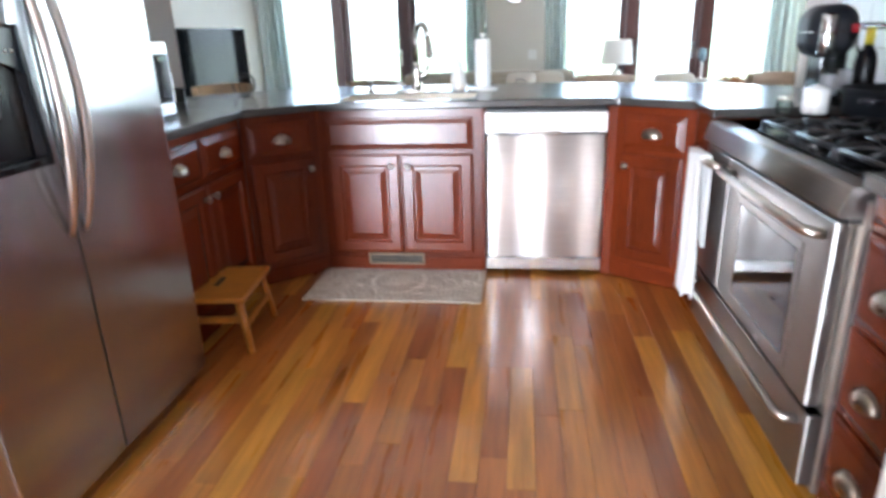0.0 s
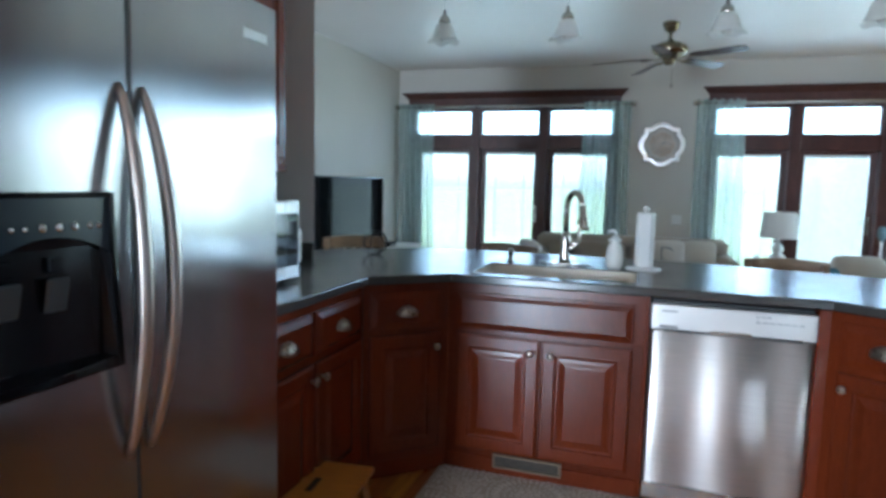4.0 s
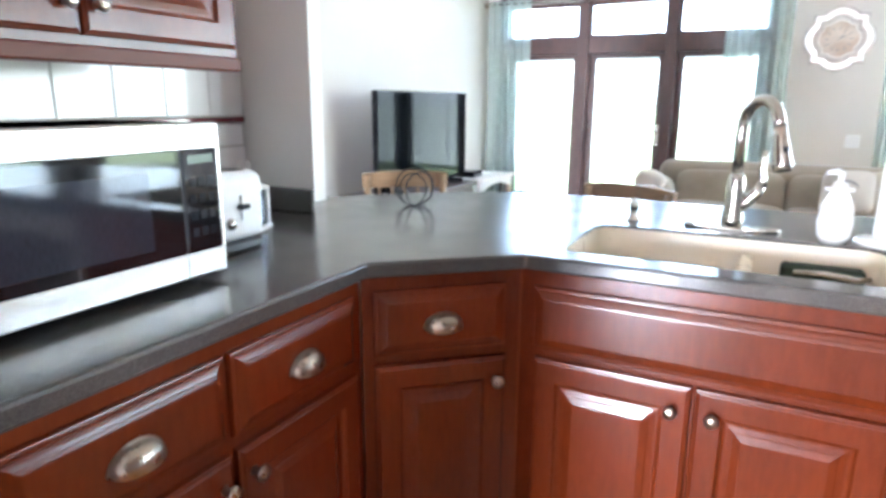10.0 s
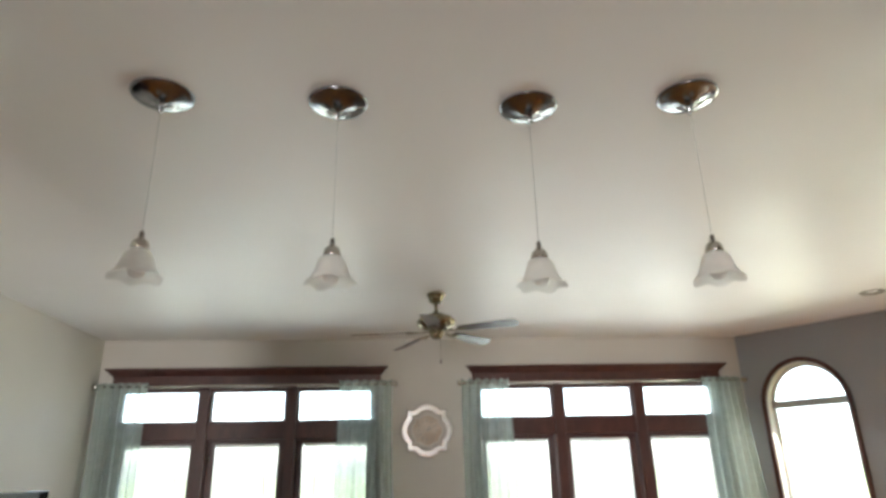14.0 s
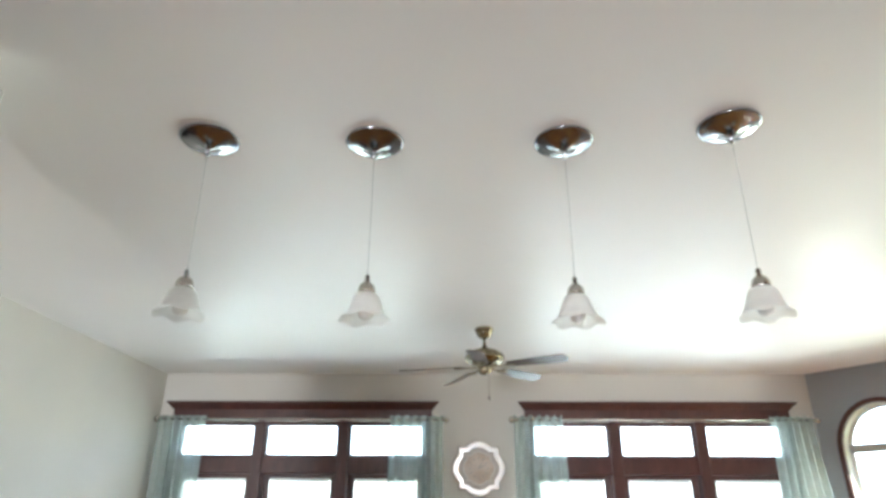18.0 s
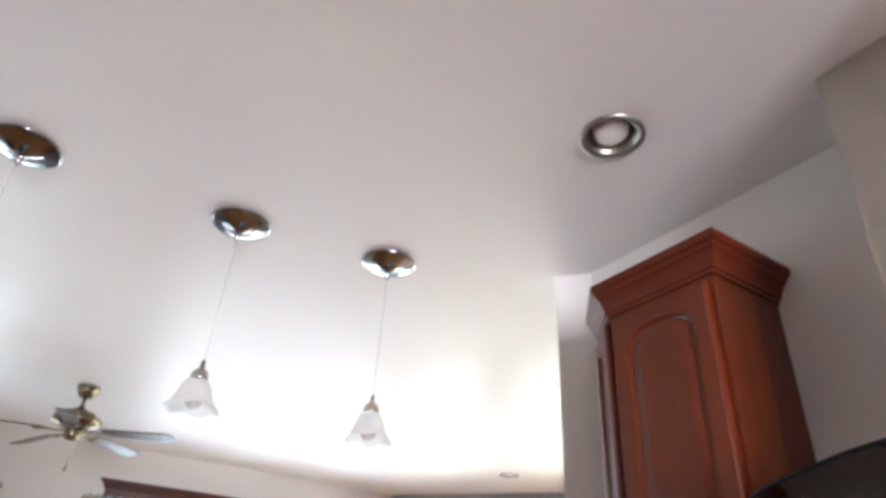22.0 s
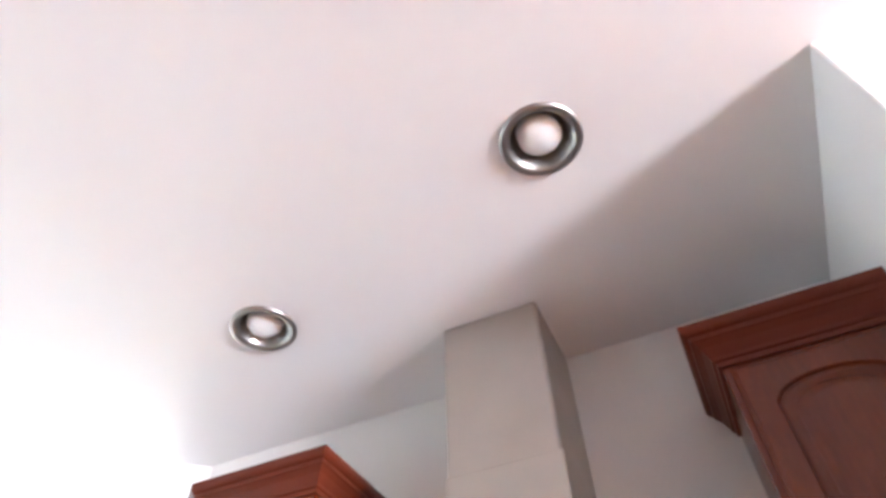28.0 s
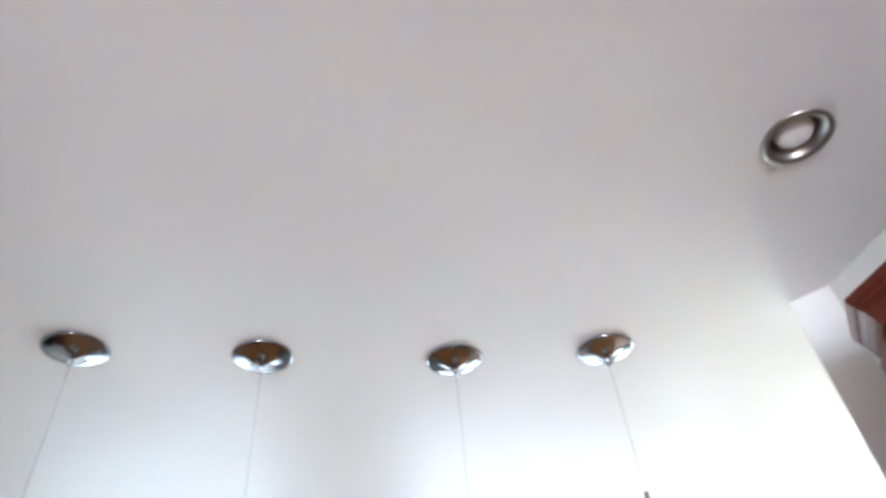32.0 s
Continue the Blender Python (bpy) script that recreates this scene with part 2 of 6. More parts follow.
STOOL_WOOD = material("orange_pine", (0.42, 0.155, 0.016), 0.35, var=0.15, vscale=3, grain=0.15, gscale=18, stretch=(0.5, 3, 3), bump=0.05, coat=0.3, per_object=0.08)
WHITE_PAINT = material("white_furniture_paint", (0.70, 0.68, 0.64), 0.5, var=0.05, vscale=5, bump=0.06, bscale=90)
GREY_PAINT_AND_GLARE = material("grey_paint_and_glare", (0.42, 0.41, 0.40), 0.5, var=0.05, vscale=5, bump=0.06, bscale=90)
DUSTER = material("blue_grey_fibre", (0.16, 0.24, 0.29), 0.8, var=0.2, vscale=30, bump=0.4, bscale=120)
DRIED = material("dried_flowers", (0.28, 0.13, 0.07), 0.8, var=0.35, vscale=30)
BLACK_SATIN = material("satin_black_plastic", (0.014, 0.016, 0.020), 0.42, var=0.06, vscale=9)
PADDLE = material("grey_paddle_plastic", (0.035, 0.038, 0.042), 0.45, var=0.05, vscale=8)
LAMP_FACE = material("white_lamp_glass", (0.93, 0.93, 0.92), 0.4, var=0.02, vscale=10)
BULB = material("frosted_bulb", (0.80, 0.79, 0.77), 0.35, var=0.02, vscale=10)
LABEL_GREY = material("silver_badge", (0.62, 0.62, 0.63), 0.3, 0.8, var=0.05, vscale=30)
PRINT_GREY = material("grey_print", (0.28, 0.28, 0.29), 0.6, var=0.05, vscale=30)
GREEN_SPONGE = material("dark_green_scrubber", (0.02, 0.035, 0.018), 0.7, var=0.3, vscale=40, bump=0.4, bscale=200)
RED_PLASTIC = material("red_cap", (0.35, 0.012, 0.02), 0.35, var=0.1, vscale=20)
YELLOW_PLASTIC = material("yellow_foil", (0.62, 0.53, 0.03), 0.4, var=0.1, vscale=20)
RUG = material("beige_rug", (0.42, 0.345, 0.255), 0.95, var=0.06, vscale=9, bump=0.5, bscale=260, sheen=0.2)
RUG_LIGHT = material("pale_rug_motif", (0.64, 0.58, 0.49), 0.95, var=0.06, vscale=9, bump=0.5, bscale=260, sheen=0.2)
PLANK = material("cherry_floor_plank", (0.43, 0.165, 0.023), 0.30, var=0.18, vscale=1.6, grain=0.24, gscale=9, stretch=(5, 0.35, 1), rough_var=0.04, coat=0.7, coat_rough=0.11, per_object=0.24, hue_object=0.014, second=(0.32, 0.105, 0.014), second_scale=1.3)
PLANK_FAR = material("cherry_floor_plank_far", (0.43, 0.165, 0.023), 0.30, var=0.18, vscale=1.6, grain=0.24, gscale=9, stretch=(5, 0.35, 1), rough_var=0.04, coat=0.7, coat_rough=0.11, per_object=0.24, hue_object=0.014, second=(0.32, 0.105, 0.014), second_scale=1.3, island=True)
FLOOR_GAP = material("plank_joint", (0.13, 0.045, 0.012), 0.6, var=0.1, vscale=5)
GRASS = material("lawn", (0.13, 0.155, 0.06), 0.95, var=0.25, vscale=0.5, grain=0.2, gscale=30, bump=0.4, bscale=40)
PAVING = material("pale_deck", (0.50, 0.47, 0.43), 0.85, var=0.1, vscale=2, bump=0.2, bscale=40)
CLOCK_FRAME = material("washed_taupe_wood", (0.50, 0.46, 0.43), 0.5, var=0.12, vscale=9, grain=0.1, gscale=30, stretch=(1, 1, 4))
CLOCK_FACE = material("worn_clock_face", (0.62, 0.54, 0.47), 0.5, var=0.14, vscale=12, second=(0.48, 0.38, 0.30), second_scale=6)
MIRROR = material("bevelled_mirror", (0.88, 0.87, 0.85), 0.22, 0.8, var=0.02, vscale=6)
TAUPE_BRICK = material("outdoor_siding", (0.42, 0.38, 0.33), 0.85, var=0.08, vscale=3, bump=0.2, bscale=30)


def sheer(name, color, part_clear, through_light=0.5):
    m = bpy.data.materials.new(name)
    m.use_nodes = True
    n, l = m.node_tree.nodes, m.node_tree.links
    n.remove(n["Principled BSDF"])
    dif, tra, clr = n.new("ShaderNodeBsdfDiffuse"), n.new("ShaderNodeBsdfTranslucent"), n.new("ShaderNodeBsdfTransparent")
    wv = n.new("ShaderNodeTexNoise")
    tc = n.new("ShaderNodeTexCoord")
    wv.inputs["Scale"].default_value = 14.0
    l.new(tc.outputs["Object"], wv.inputs["Vector"])
    hs = n.new("ShaderNodeHueSaturation")
    hs.inputs["Color"].default_value = (*color, 1)
    rg = n.new("ShaderNodeMapRange")
    rg.inputs["To Min"].default_value, rg.inputs["To Max"].default_value = 0.85, 1.15
    l.new(wv.outputs["Fac"], rg.inputs["Value"])
    l.new(rg.outputs["Result"], hs.inputs["Value"])
    l.new(hs.outputs["Color"], dif.inputs["Color"])
    l.new(hs.outputs["Color"], tra.inputs["Color"])
    clr.inputs["Color"].default_value = (0.92, 0.96, 0.96, 1)
    m1, m2 = n.new("ShaderNodeMixShader"), n.new("ShaderNodeMixShader")
    m1.inputs[0].default_value, m2.inputs[0].default_value = through_light, part_clear
    l.new(dif.outputs[0], m1.inputs[1]), l.new(tra.outputs[0], m1.inputs[2])
    l.new(m1.outputs[0], m2.inputs[1]), l.new(clr.outputs[0], m2.inputs[2])
    l.new(m2.outputs[0], n["Material Output"].inputs["Surface"])
    return m


CURTAIN = sheer("sheer_sea_green_curtain", (0.50, 0.57, 0.54), 0.56)
BLIND = sheer("white_blind_slat", (0.79, 0.78, 0.76), 0.06, 0.42)
FROST = sheer("alabaster_glass", (0.95, 0.95, 0.93), 0.16, 0.5)
CORD = sheer("clear_cord", (0.80, 0.80, 0.78), 0.74)


def glass(name, tint=(1, 1, 1), gloss=0.08):
    m = bpy.data.materials.new(name)
    m.use_nodes = True
    n, l = m.node_tree.nodes, m.node_tree.links
    n.remove(n["Principled BSDF"])
    clr, gls, mix, fr = n.new("ShaderNodeBsdfTransparent"), n.new("ShaderNodeBsdfGlossy"), n.new("ShaderNodeMixShader"), n.new("ShaderNodeFresnel")
    clr.inputs["Color"].default_value = (*tint, 1)
    gls.inputs["Roughness"].default_value = 0.02
    fr.inputs["IOR"].default_value = 1.45
    l.new(fr.outputs[0], mix.inputs[0]), l.new(clr.outputs[0], mix.inputs[1]), l.new(gls.outputs[0], mix.inputs[2])
    l.new(mix.outputs[0], n["Material Output"].inputs["Surface"])
    return m


PANE = glass("window_glass", (0.97, 0.99, 0.98))
BOTTLE_GLASS = glass("clear_bottle_glass", (0.85, 0.9, 0.88))
SMOKED_GLASS = glass("smoked_glass", (0.62, 0.60, 0.58))


# ---- building blocks ----
def bm_box(x0, y0, z0, x1, y1, z1, bevel=0.0, seg=1, bm=None):
    own = bm is None
    out = bmesh.new()
    r = bmesh.ops.create_cube(out, size=1.0)
    bmesh.ops.scale(out, vec=(abs(x1 - x0), abs(y1 - y0), abs(z1 - z0)), verts=r["verts"])
    bmesh.ops.translate(out, vec=((x0 + x1) / 2, (y0 + y1) / 2, (z0 + z1) / 2), verts=r["verts"])
    if bevel:
        bmesh.ops.bevel(out, geom=out.edges[:], offset=bevel, segments=seg, affect="EDGES", profile=0.5)
    if own:
        return out
    merge(bm, out)
    return bm


def merge(bm, other, m=None):
    """Add the faces of other to bm, moved by m."""
    made = {}
    for v in other.verts:
        made[v] = bm.verts.new(m @ v.co if m else v.co)
    for f in other.faces:
        try:
            g = bm.faces.new([made[v] for v in f.verts])
            g.smooth = f.smooth
        except ValueError:
            pass
    other.free()
    return bm


def bm_lathe(profile, seg=24, cap=True):
    """Turn (radius, z) pairs round the z axis."""
    bm = bmesh.new()
    rings = []
    for r, z in profile:
        if r < 1e-5:
            rings.append([bm.verts.new((0, 0, z))])
        else:
            rings.append([bm.verts.new((r * math.cos(2 * math.pi * k / seg), r * math.sin(2 * math.pi * k / seg), z)) for k in range(seg)])
    for a, b in zip(rings, rings[1:]):
        for k in range(seg):
            q = [a[k % len(a)], a[(k + 1) % len(a)], b[(k + 1) % len(b)], b[k % len(b)]]
            q = list(dict.fromkeys(q))
            if len(q) > 2:
                bm.faces.new(q).smooth = True
    if cap:
        for ring, flip in ((rings[0], True), (rings[-1], False)):
            if len(ring) > 2:
                bm.faces.new(ring[::-1] if flip else ring)
    bmesh.ops.recalc_face_normals(bm, faces=bm.faces[:])
    return bm


def bm_tube(points, radius, seg=10, caps=True):
    """A round bar along a line of points; radius is a number or one for each point."""
    bm = bmesh.new()
    pts = [Vector(p) for p in points]
    rr = radius if isinstance(radius, (list, tuple)) else [radius] * len(pts)
    up = None
    rings = []
    for i, p in enumerate(pts):
        d = (pts[min(i + 1, len(pts) - 1)] - pts[max(i - 1, 0)]).normalized()
        if up is None:
            up = d.orthogonal().normalized()
        up = (up - d * up.dot(d)).normalized()
        side = d.cross(up)
        rings.append([bm.verts.new(p + (up * math.cos(2 * math.pi * k / seg) + side * math.sin(2 * math.pi * k / seg)) * rr[i]) for k in range(seg)])
    for a, b in zip(rings, rings[1:]):
        for k in range(seg):
            bm.faces.new((a[k], a[(k + 1) % seg], b[(k + 1) % seg], b[k])).smooth = True
    if caps:
        bm.faces.new(rings[0][::-1])
        bm.faces.new(rings[-1])
    bmesh.ops.recalc_face_normals(bm, faces=bm.faces[:])
    return bm


def bm_prism(outline, z0, z1, bevel=0.0):
    """A plate with the given outline (x, y), counter-clockwise."""
    bm = bmesh.new()
    lo = [bm.verts.new((x, y, z0)) for x, y in outline]
    hi = [bm.verts.new((x, y, z1)) for x, y in outline]
    bm.faces.new(lo[::-1])
    bm.faces.new(hi)
    k = len(outline)
    for i in range(k):
        bm.faces.new((lo[i], lo[(i + 1) % k], hi[(i + 1) % k], hi[i]))
    bmesh.ops.recalc_face_normals(bm, faces=bm.faces[:])
    if bevel:
        edges = [e for e in bm.edges if abs(e.verts[0].co.z - e.verts[1].co.z) < 1e-6]
        bmesh.ops.bevel(bm, geom=edges, offset=bevel, segments=2, affect="EDGES", profile=0.5)
    return bm


def bm_cloth(w, h, nx, ny, shape):
    """A sheet in x and z, pushed about by shape(u, v) -> (dx, dy, dz)."""
    bm = bmesh.new()
    g = [[bm.verts.new(Vector((w * i / nx, 0, h * j / ny)) + Vector(shape(i / nx, j / ny))) for i in range(nx + 1)] for j in range(ny + 1)]
    for j in range(ny):
        for i in range(nx):
            bm.faces.new((g[j][i], g[j][i + 1], g[j + 1][i + 1], g[j + 1][i])).smooth = True
    return bm


def bm_cushion(w, d, h, puff=0.35, n=10, pinch=0.6):
    """A soft block, w by d by h, standing on z = 0, rounded and swollen in the middle."""
    bm = bmesh.new()
    bmesh.ops.create_cube(bm, size=2.0)
    bmesh.ops.subdivide_edges(bm, edges=bm.edges[:], cuts=n, use_grid_fill=True)
    for v in bm.verts:
        x, y, z = v.co
        p = 6.0
        k = max(abs(x), abs(y), abs(z)) / max((abs(x) ** p + abs(y) ** p + abs(z) ** p) ** (1 / p), 1e-6)
        v.co = Vector((x, y, z)) * k
        x, y, z = v.co
        swell = 1 + puff * (1 - x * x) * (1 - y * y) * 0.5
        v.co = Vector((x * w / 2, y * d / 2, (z * swell * 0.5 / (1 + puff * 0.25) + 0.5) * h))
        v.co += noise.noise_vector(v.co * 5.0) * 0.008
    for f in bm.faces:
        f.smooth = True
    return bm


def to_mesh(name, bm, mat_):
    me = bpy.data.meshes.new(name)
    bm.to_mesh(me)
    bm.free()
    for mm in (mat_ if isinstance(mat_, (list, tuple)) else [mat_]):
        me.materials.append(mm)
    return me


def part(name, bm, mat_, parent, label="", at=None):
    me = bm if isinstance(bm, bpy.types.Mesh) else to_mesh(name, bm, mat_)
    ob = new(name, me)
    ob.parent = parent
    if at is not None:
        ob.matrix_basis = at
    if label:
        tagged(ob, label)
    return ob


def thing(name, label, category, at=None, group="", kind=""):
    ob = new(name)
    ob.empty_display_size = 0.1
    if at is not None:
        ob.matrix_basis = at
    return tagged(ob, label, category, group, kind)


def solid(name, bm, mat_, label, category, at=None, group="", kind=""):
    ob = new(name, to_mesh(name, bm, mat_))
    if at is not None:
        ob.matrix_basis = at
    return tagged(ob, label, category, group, kind)


# ---- the large structure ----
CE = 2.85          # ceiling height
YN = 8.65          # inner face of the window wall
YS = -7.6          # inner face of the south wall
XW = -2.66         # inner face of the television wall
XE = 2.421          # inner face of the range wall
XK = -1.20         # inner face of the refrigerator wall
BAY_A, BAY_B = Vector((4.48, YN, 0)), Vector((7.23, 4.73, 0))


def wall(name, bm, label, mat_=None):
    ob = new(name, to_mesh(name, bm, mat_ or WALL))
    return tagged(ob, label, "wall", kind="structure")


ground = solid("ground", bm_prism([(-400, -400), (400, -400), (400, 400), (-400, 400)], -0.62, -0.6), GRASS, "wide mown green lawn round the house", "lawn", kind="structure")
sub = solid("subfloor", bm_prism([(-6, YS - 0.2), (8, YS - 0.2), (8, 8.9), (-6, 8.9)], -0.2, -0.012), FLOOR_GAP, "dark underlay showing in the plank joints", "floor", kind="structure")
patio = solid("patio", bm_prism([(-3.6, 8.9), (5.2, 8.9), (5.2, 10.3), (-3.6, 10.3)], -0.60, -0.10, 0.01), PAVING, "pale concrete patio outside the garden doors", "patio", kind="structure")
CANS = [(1.843, 2.594), (1.583, 1.581), (4.72, 6.70)]


def ceiling_mesh():
    """A slab with round holes for the recessed lamps."""
    bm = bmesh.new()
    edges = []
    loops = [[(-6.2, YS - 0.4), (8.2, YS - 0.4), (8.2, 9.0), (-6.2, 9.0)]] + [[(x + 0.088 * math.cos(a), y + 0.088 * math.sin(a)) for a in [2 * math.pi * k / 32 for k in range(32)]] for x, y in CANS]
    for lp in loops:
        vs = [bm.verts.new((x, y, CE)) for x, y in lp]
        edges += [bm.edges.new((vs[i], vs[(i + 1) % len(vs)])) for i in range(len(vs))]
    bmesh.ops.triangle_fill(bm, edges=edges, use_beauty=True)
    r = bmesh.ops.extrude_face_region(bm, geom=bm.faces[:])
    bmesh.ops.translate(bm, vec=(0, 0, 0.2), verts=[v for v in r["geom"] if isinstance(v, bmesh.types.BMVert)])
    bmesh.ops.recalc_face_normals(bm, faces=bm.faces[:])
    return bm


ceiling = new("ceiling", to_mesh("ceiling", ceiling_mesh(), CEILING))
tagged(ceiling, "smooth off-white painted flat ceiling", "ceiling", kind="structure")
roof = solid("roof", bm_prism([(-7, YS - 0.8), (9, YS - 0.8), (9, 9.9), (-7, 9.9)], CE + 0.25, CE + 0.4), TAUPE_BRICK, "flat roof with wide eaves", "roof", kind="structure")


def pierced(x0, x1, y0, y1, z0, z1, holes):
    """A wall along x with oblong holes (x0, x1, z0, z1), built of blocks between them."""
    bm = bmesh.new()
    xs = sorted({x0, x1, *(h[0] for h in holes), *(h[1] for h in holes)})
    for a, b in zip(xs, xs[1:]):
        cuts = sorted((h[2], h[3]) for h in holes if h[0] <= a + 1e-6 and h[1] >= b - 1e-6)
        z = z0
        for lo, hi in cuts:
            if lo > z + 1e-6:
                bm_box(a, y0, z, b, y1, lo, bm=bm)
            z = hi
        if z < z1 - 1e-6:
            bm_box(a, y0, z, b, y1, z1, bm=bm)
    bmesh.ops.remove_doubles(bm, verts=bm.verts[:], dist=1e-5)
    return bm


WIN = [(-2.46, 0.30), (1.395, 4.165)]     # the two window groups
WIN_TOP, WIN_BOT = 2.33, 0.02
wall("wall_north", pierced(XW - 0.2, 4.48, YN, YN + 0.2, 0, CE, [(a, b, WIN_BOT, WIN_TOP) for a, b in WIN]), "warm grey painted wall round the tall garden doors")
wall("wall_west", bm_box(XW - 0.2, 3.0, 0, XW, YN, CE), "pale painted wall behind the television", WALL)
# unseen closing wall, darker paint chosen to weaken bounced light
wall("wall_west_south", bm_box(-2.86, YS - 0.2, 0, -2.66, 3.0, CE), "plain painted wall", WALL_BLUE)
wall("wall_kitchen_west", bm_box(XK - 0.12, -0.6, 0, XK, 3.25, CE), "painted wall behind the refrigerator", WALL)
wall("pier_west", bm_prism([(XK - 0.12, 3.25), (-0.90, 3.25), (-1.05, 3.40), (-1.05, 3.50), (XK - 0.12, 3.50)], 0, CE), "pale painted wall end beside the counter", WALL_WHITE)
wall("wall_range", bm_box(XE, 0.97, 0, XE + 0.14, 3.262, CE), "pale painted wall behind the range", WALL_WHITE)
wall("pier_east", bm_prism([(XE + 0.14, 3.262), (XE + 0.14, 3.387), (2.326, 3.387), (XE, 3.262)], 0, CE), "pale painted wall end", WALL_WHITE)
wall("stub_wall", bm_box(1.613, 0.83, 0, XE + 0.14, 0.962, CE, 0.004), "pale painted wall end beside the drawers", WALL_WHITE)
# unseen wall added to block bay light; its darker paint cuts bounce
wall("wall_kitchen_south", bm_box(XE, YS, 0, XE + 0.14, 0.83, CE), "unseen wall added to keep bay light out of the kitchen", WALL_BLUE)
# also out of view, darkened so less light bounces into the kitchen
wall("wall_south", pierced(-2.66, 8.2, YS - 0.2, YS, 0, CE, [(-2.40, -1.0, 0.05, 2.15)]), "plain painted wall with a glazed garden door", WALL_BLUE)
wall("wall_east", bm_box(7.6, YS, 0, 7.8, 4.73, CE), "plain painted wall", WALL_BLUE)
wall("wall_bay_side", bm_box(BAY_B.x, 4.53, 0, 7.6, 4.73, CE), "plain painted wall", WALL_BLUE)


def arch_outline(cx, w, spring, top, n=16):
    """Half of an arched opening: from the lower right, over the top, to the lower left."""
    r = w / 2
    return [(cx + r * math.cos(math.pi * k / n), spring + (top - spring) * math.sin(math.pi * k / n)) for k in range(n + 1)]


bay_dir = (BAY_B - BAY_A).normalized()
bay_len = (BAY_B - BAY_A).length
BAY = Matrix.Translation(BAY_A) @ Matrix.Rotation(math.atan2(bay_dir.y, bay_dir.x), 4, "Z")   # local x along the wall, local +y outwards
ARCH = [(0.635, 0.82, 0.40, 2.03, 2.475), (2.05, 0.98, 0.40, 2.03, 2.51), (3.55, 0.98, 0.40, 2.03, 2.51)]    # middle, width, sill, spring, top


def bay_wall():
    """The blue-grey wall with its two arched openings."""
    bm = bmesh.new()
    outer = [(-0.0, 0.0), (bay_len, 0.0), (bay_len, CE), (0.0, CE)]
    loops = [outer]
    for cx, w, sill, spring, top in ARCH:
        loops.append([(cx - w / 2, sill), (cx + w / 2, sill)] + arch_outline(cx, w, spring, top))
    edges = []
    for lp in loops:
        vs = [bm.verts.new((x, 0, z)) for x, z in lp]
        edges += [bm.edges.new((vs[i], vs[(i + 1) % len(vs)])) for i in range(len(vs))]
    bmesh.ops.triangle_fill(bm, edges=edges, use_beauty=True)
    r = bmesh.ops.extrude_face_region(bm, geom=bm.faces[:])
    bmesh.ops.translate(bm, vec=(0, 0.2, 0), verts=[v for v in r["geom"] if isinstance(v, bmesh.types.BMVert)])
    bmesh.ops.recalc_face_normals(bm, faces=bm.faces[:])
    return bm


wb = wall("wall_bay", bay_wall(), "blue-grey painted wall with tall arched windows", WALL_BLUE)
wb.matrix_basis = BAY


def arched_window(cx, w, sill, spring, top, name):
    t = thing(name, "tall arched window with a dark wooden casing", "window", BAY, kind="structure")

    def ring(o, y0, y1, th):
        a = [(cx - w / 2 - o, sill - o), (cx + w / 2 + o, sill - o)] + arch_outline(cx, w + 2 * o, spring, top + o)
        b = [(cx - w / 2 - o + th, sill - o + th), (cx + w / 2 + o - th, sill - o + th)] + arch_outline(cx, w + 2 * o - 2 * th, spring, top + o - th)
        bm = bmesh.new()
        va = [[bm.verts.new((x, y, z)) for x, z in a] for y in (y0, y1)]
        vb = [[bm.verts.new((x, y, z)) for x, z in b] for y in (y0, y1)]
        k = len(a)
        for i in range(k):
            j = (i + 1) % k
            bm.faces.new((va[0][i], va[0][j], vb[0][j], vb[0][i]))
            bm.faces.new((va[1][i], vb[1][i], vb[1][j], va[1][j]))
            bm.faces.new((va[0][i], va[1][i], va[1][j], va[0][j]))
            bm.faces.new((vb[0][i], vb[0][j], vb[1][j], vb[1][i]))
        bmesh.ops.recalc_face_normals(bm, faces=bm.faces[:])
        return bm
    part("casing", ring(0.042, -0.025, 0.0, 0.045), MAHOGANY, t, "dark stained wooden casing")
    part("jamb", ring(0.0, 0.0, 0.2, 0.016), WHITE_PAINT, t, "white painted jamb")
    part("sash", ring(-0.016, 0.10, 0.14, 0.028), WHITE_PAINT, t, "white sash")
    part("glazing_bead", ring(-0.044, 0.108, 0.118, 0.008), WHITE_PAINT, t)
    # the bar's grey is window glare put into its colour
    part("transom_bar", bm_box(cx - w / 2 + 0.02, 0.09, spring - 0.028, cx + w / 2 - 0.02, 0.15, spring + 0.055, 0.005), GREY_PAINT_AND_GLARE, t, "transom bar greyed by window glare")
    part("sill", bm_box(cx - w / 2 - 0.1, -0.05, sill - 0.10, cx + w / 2 + 0.1, 0.0, sill - 0.07, 0.005), MAHOGANY, t)
    g = bmesh.new()
    vs = [g.verts.new((x, 0.12, z)) for x, z in [(cx - w / 2 + .03, sill + .03), (cx + w / 2 - .03, sill + .03)] + arch_outline(cx, w - .06, spring, top - .03)]
    g.faces.new(vs)
    p = part("pane", g, PANE, t)
    p.visible_shadow = False
    return t


for k, a in enumerate(ARCH):
    arched_window(*a, name="window_%d" % (3 + k))


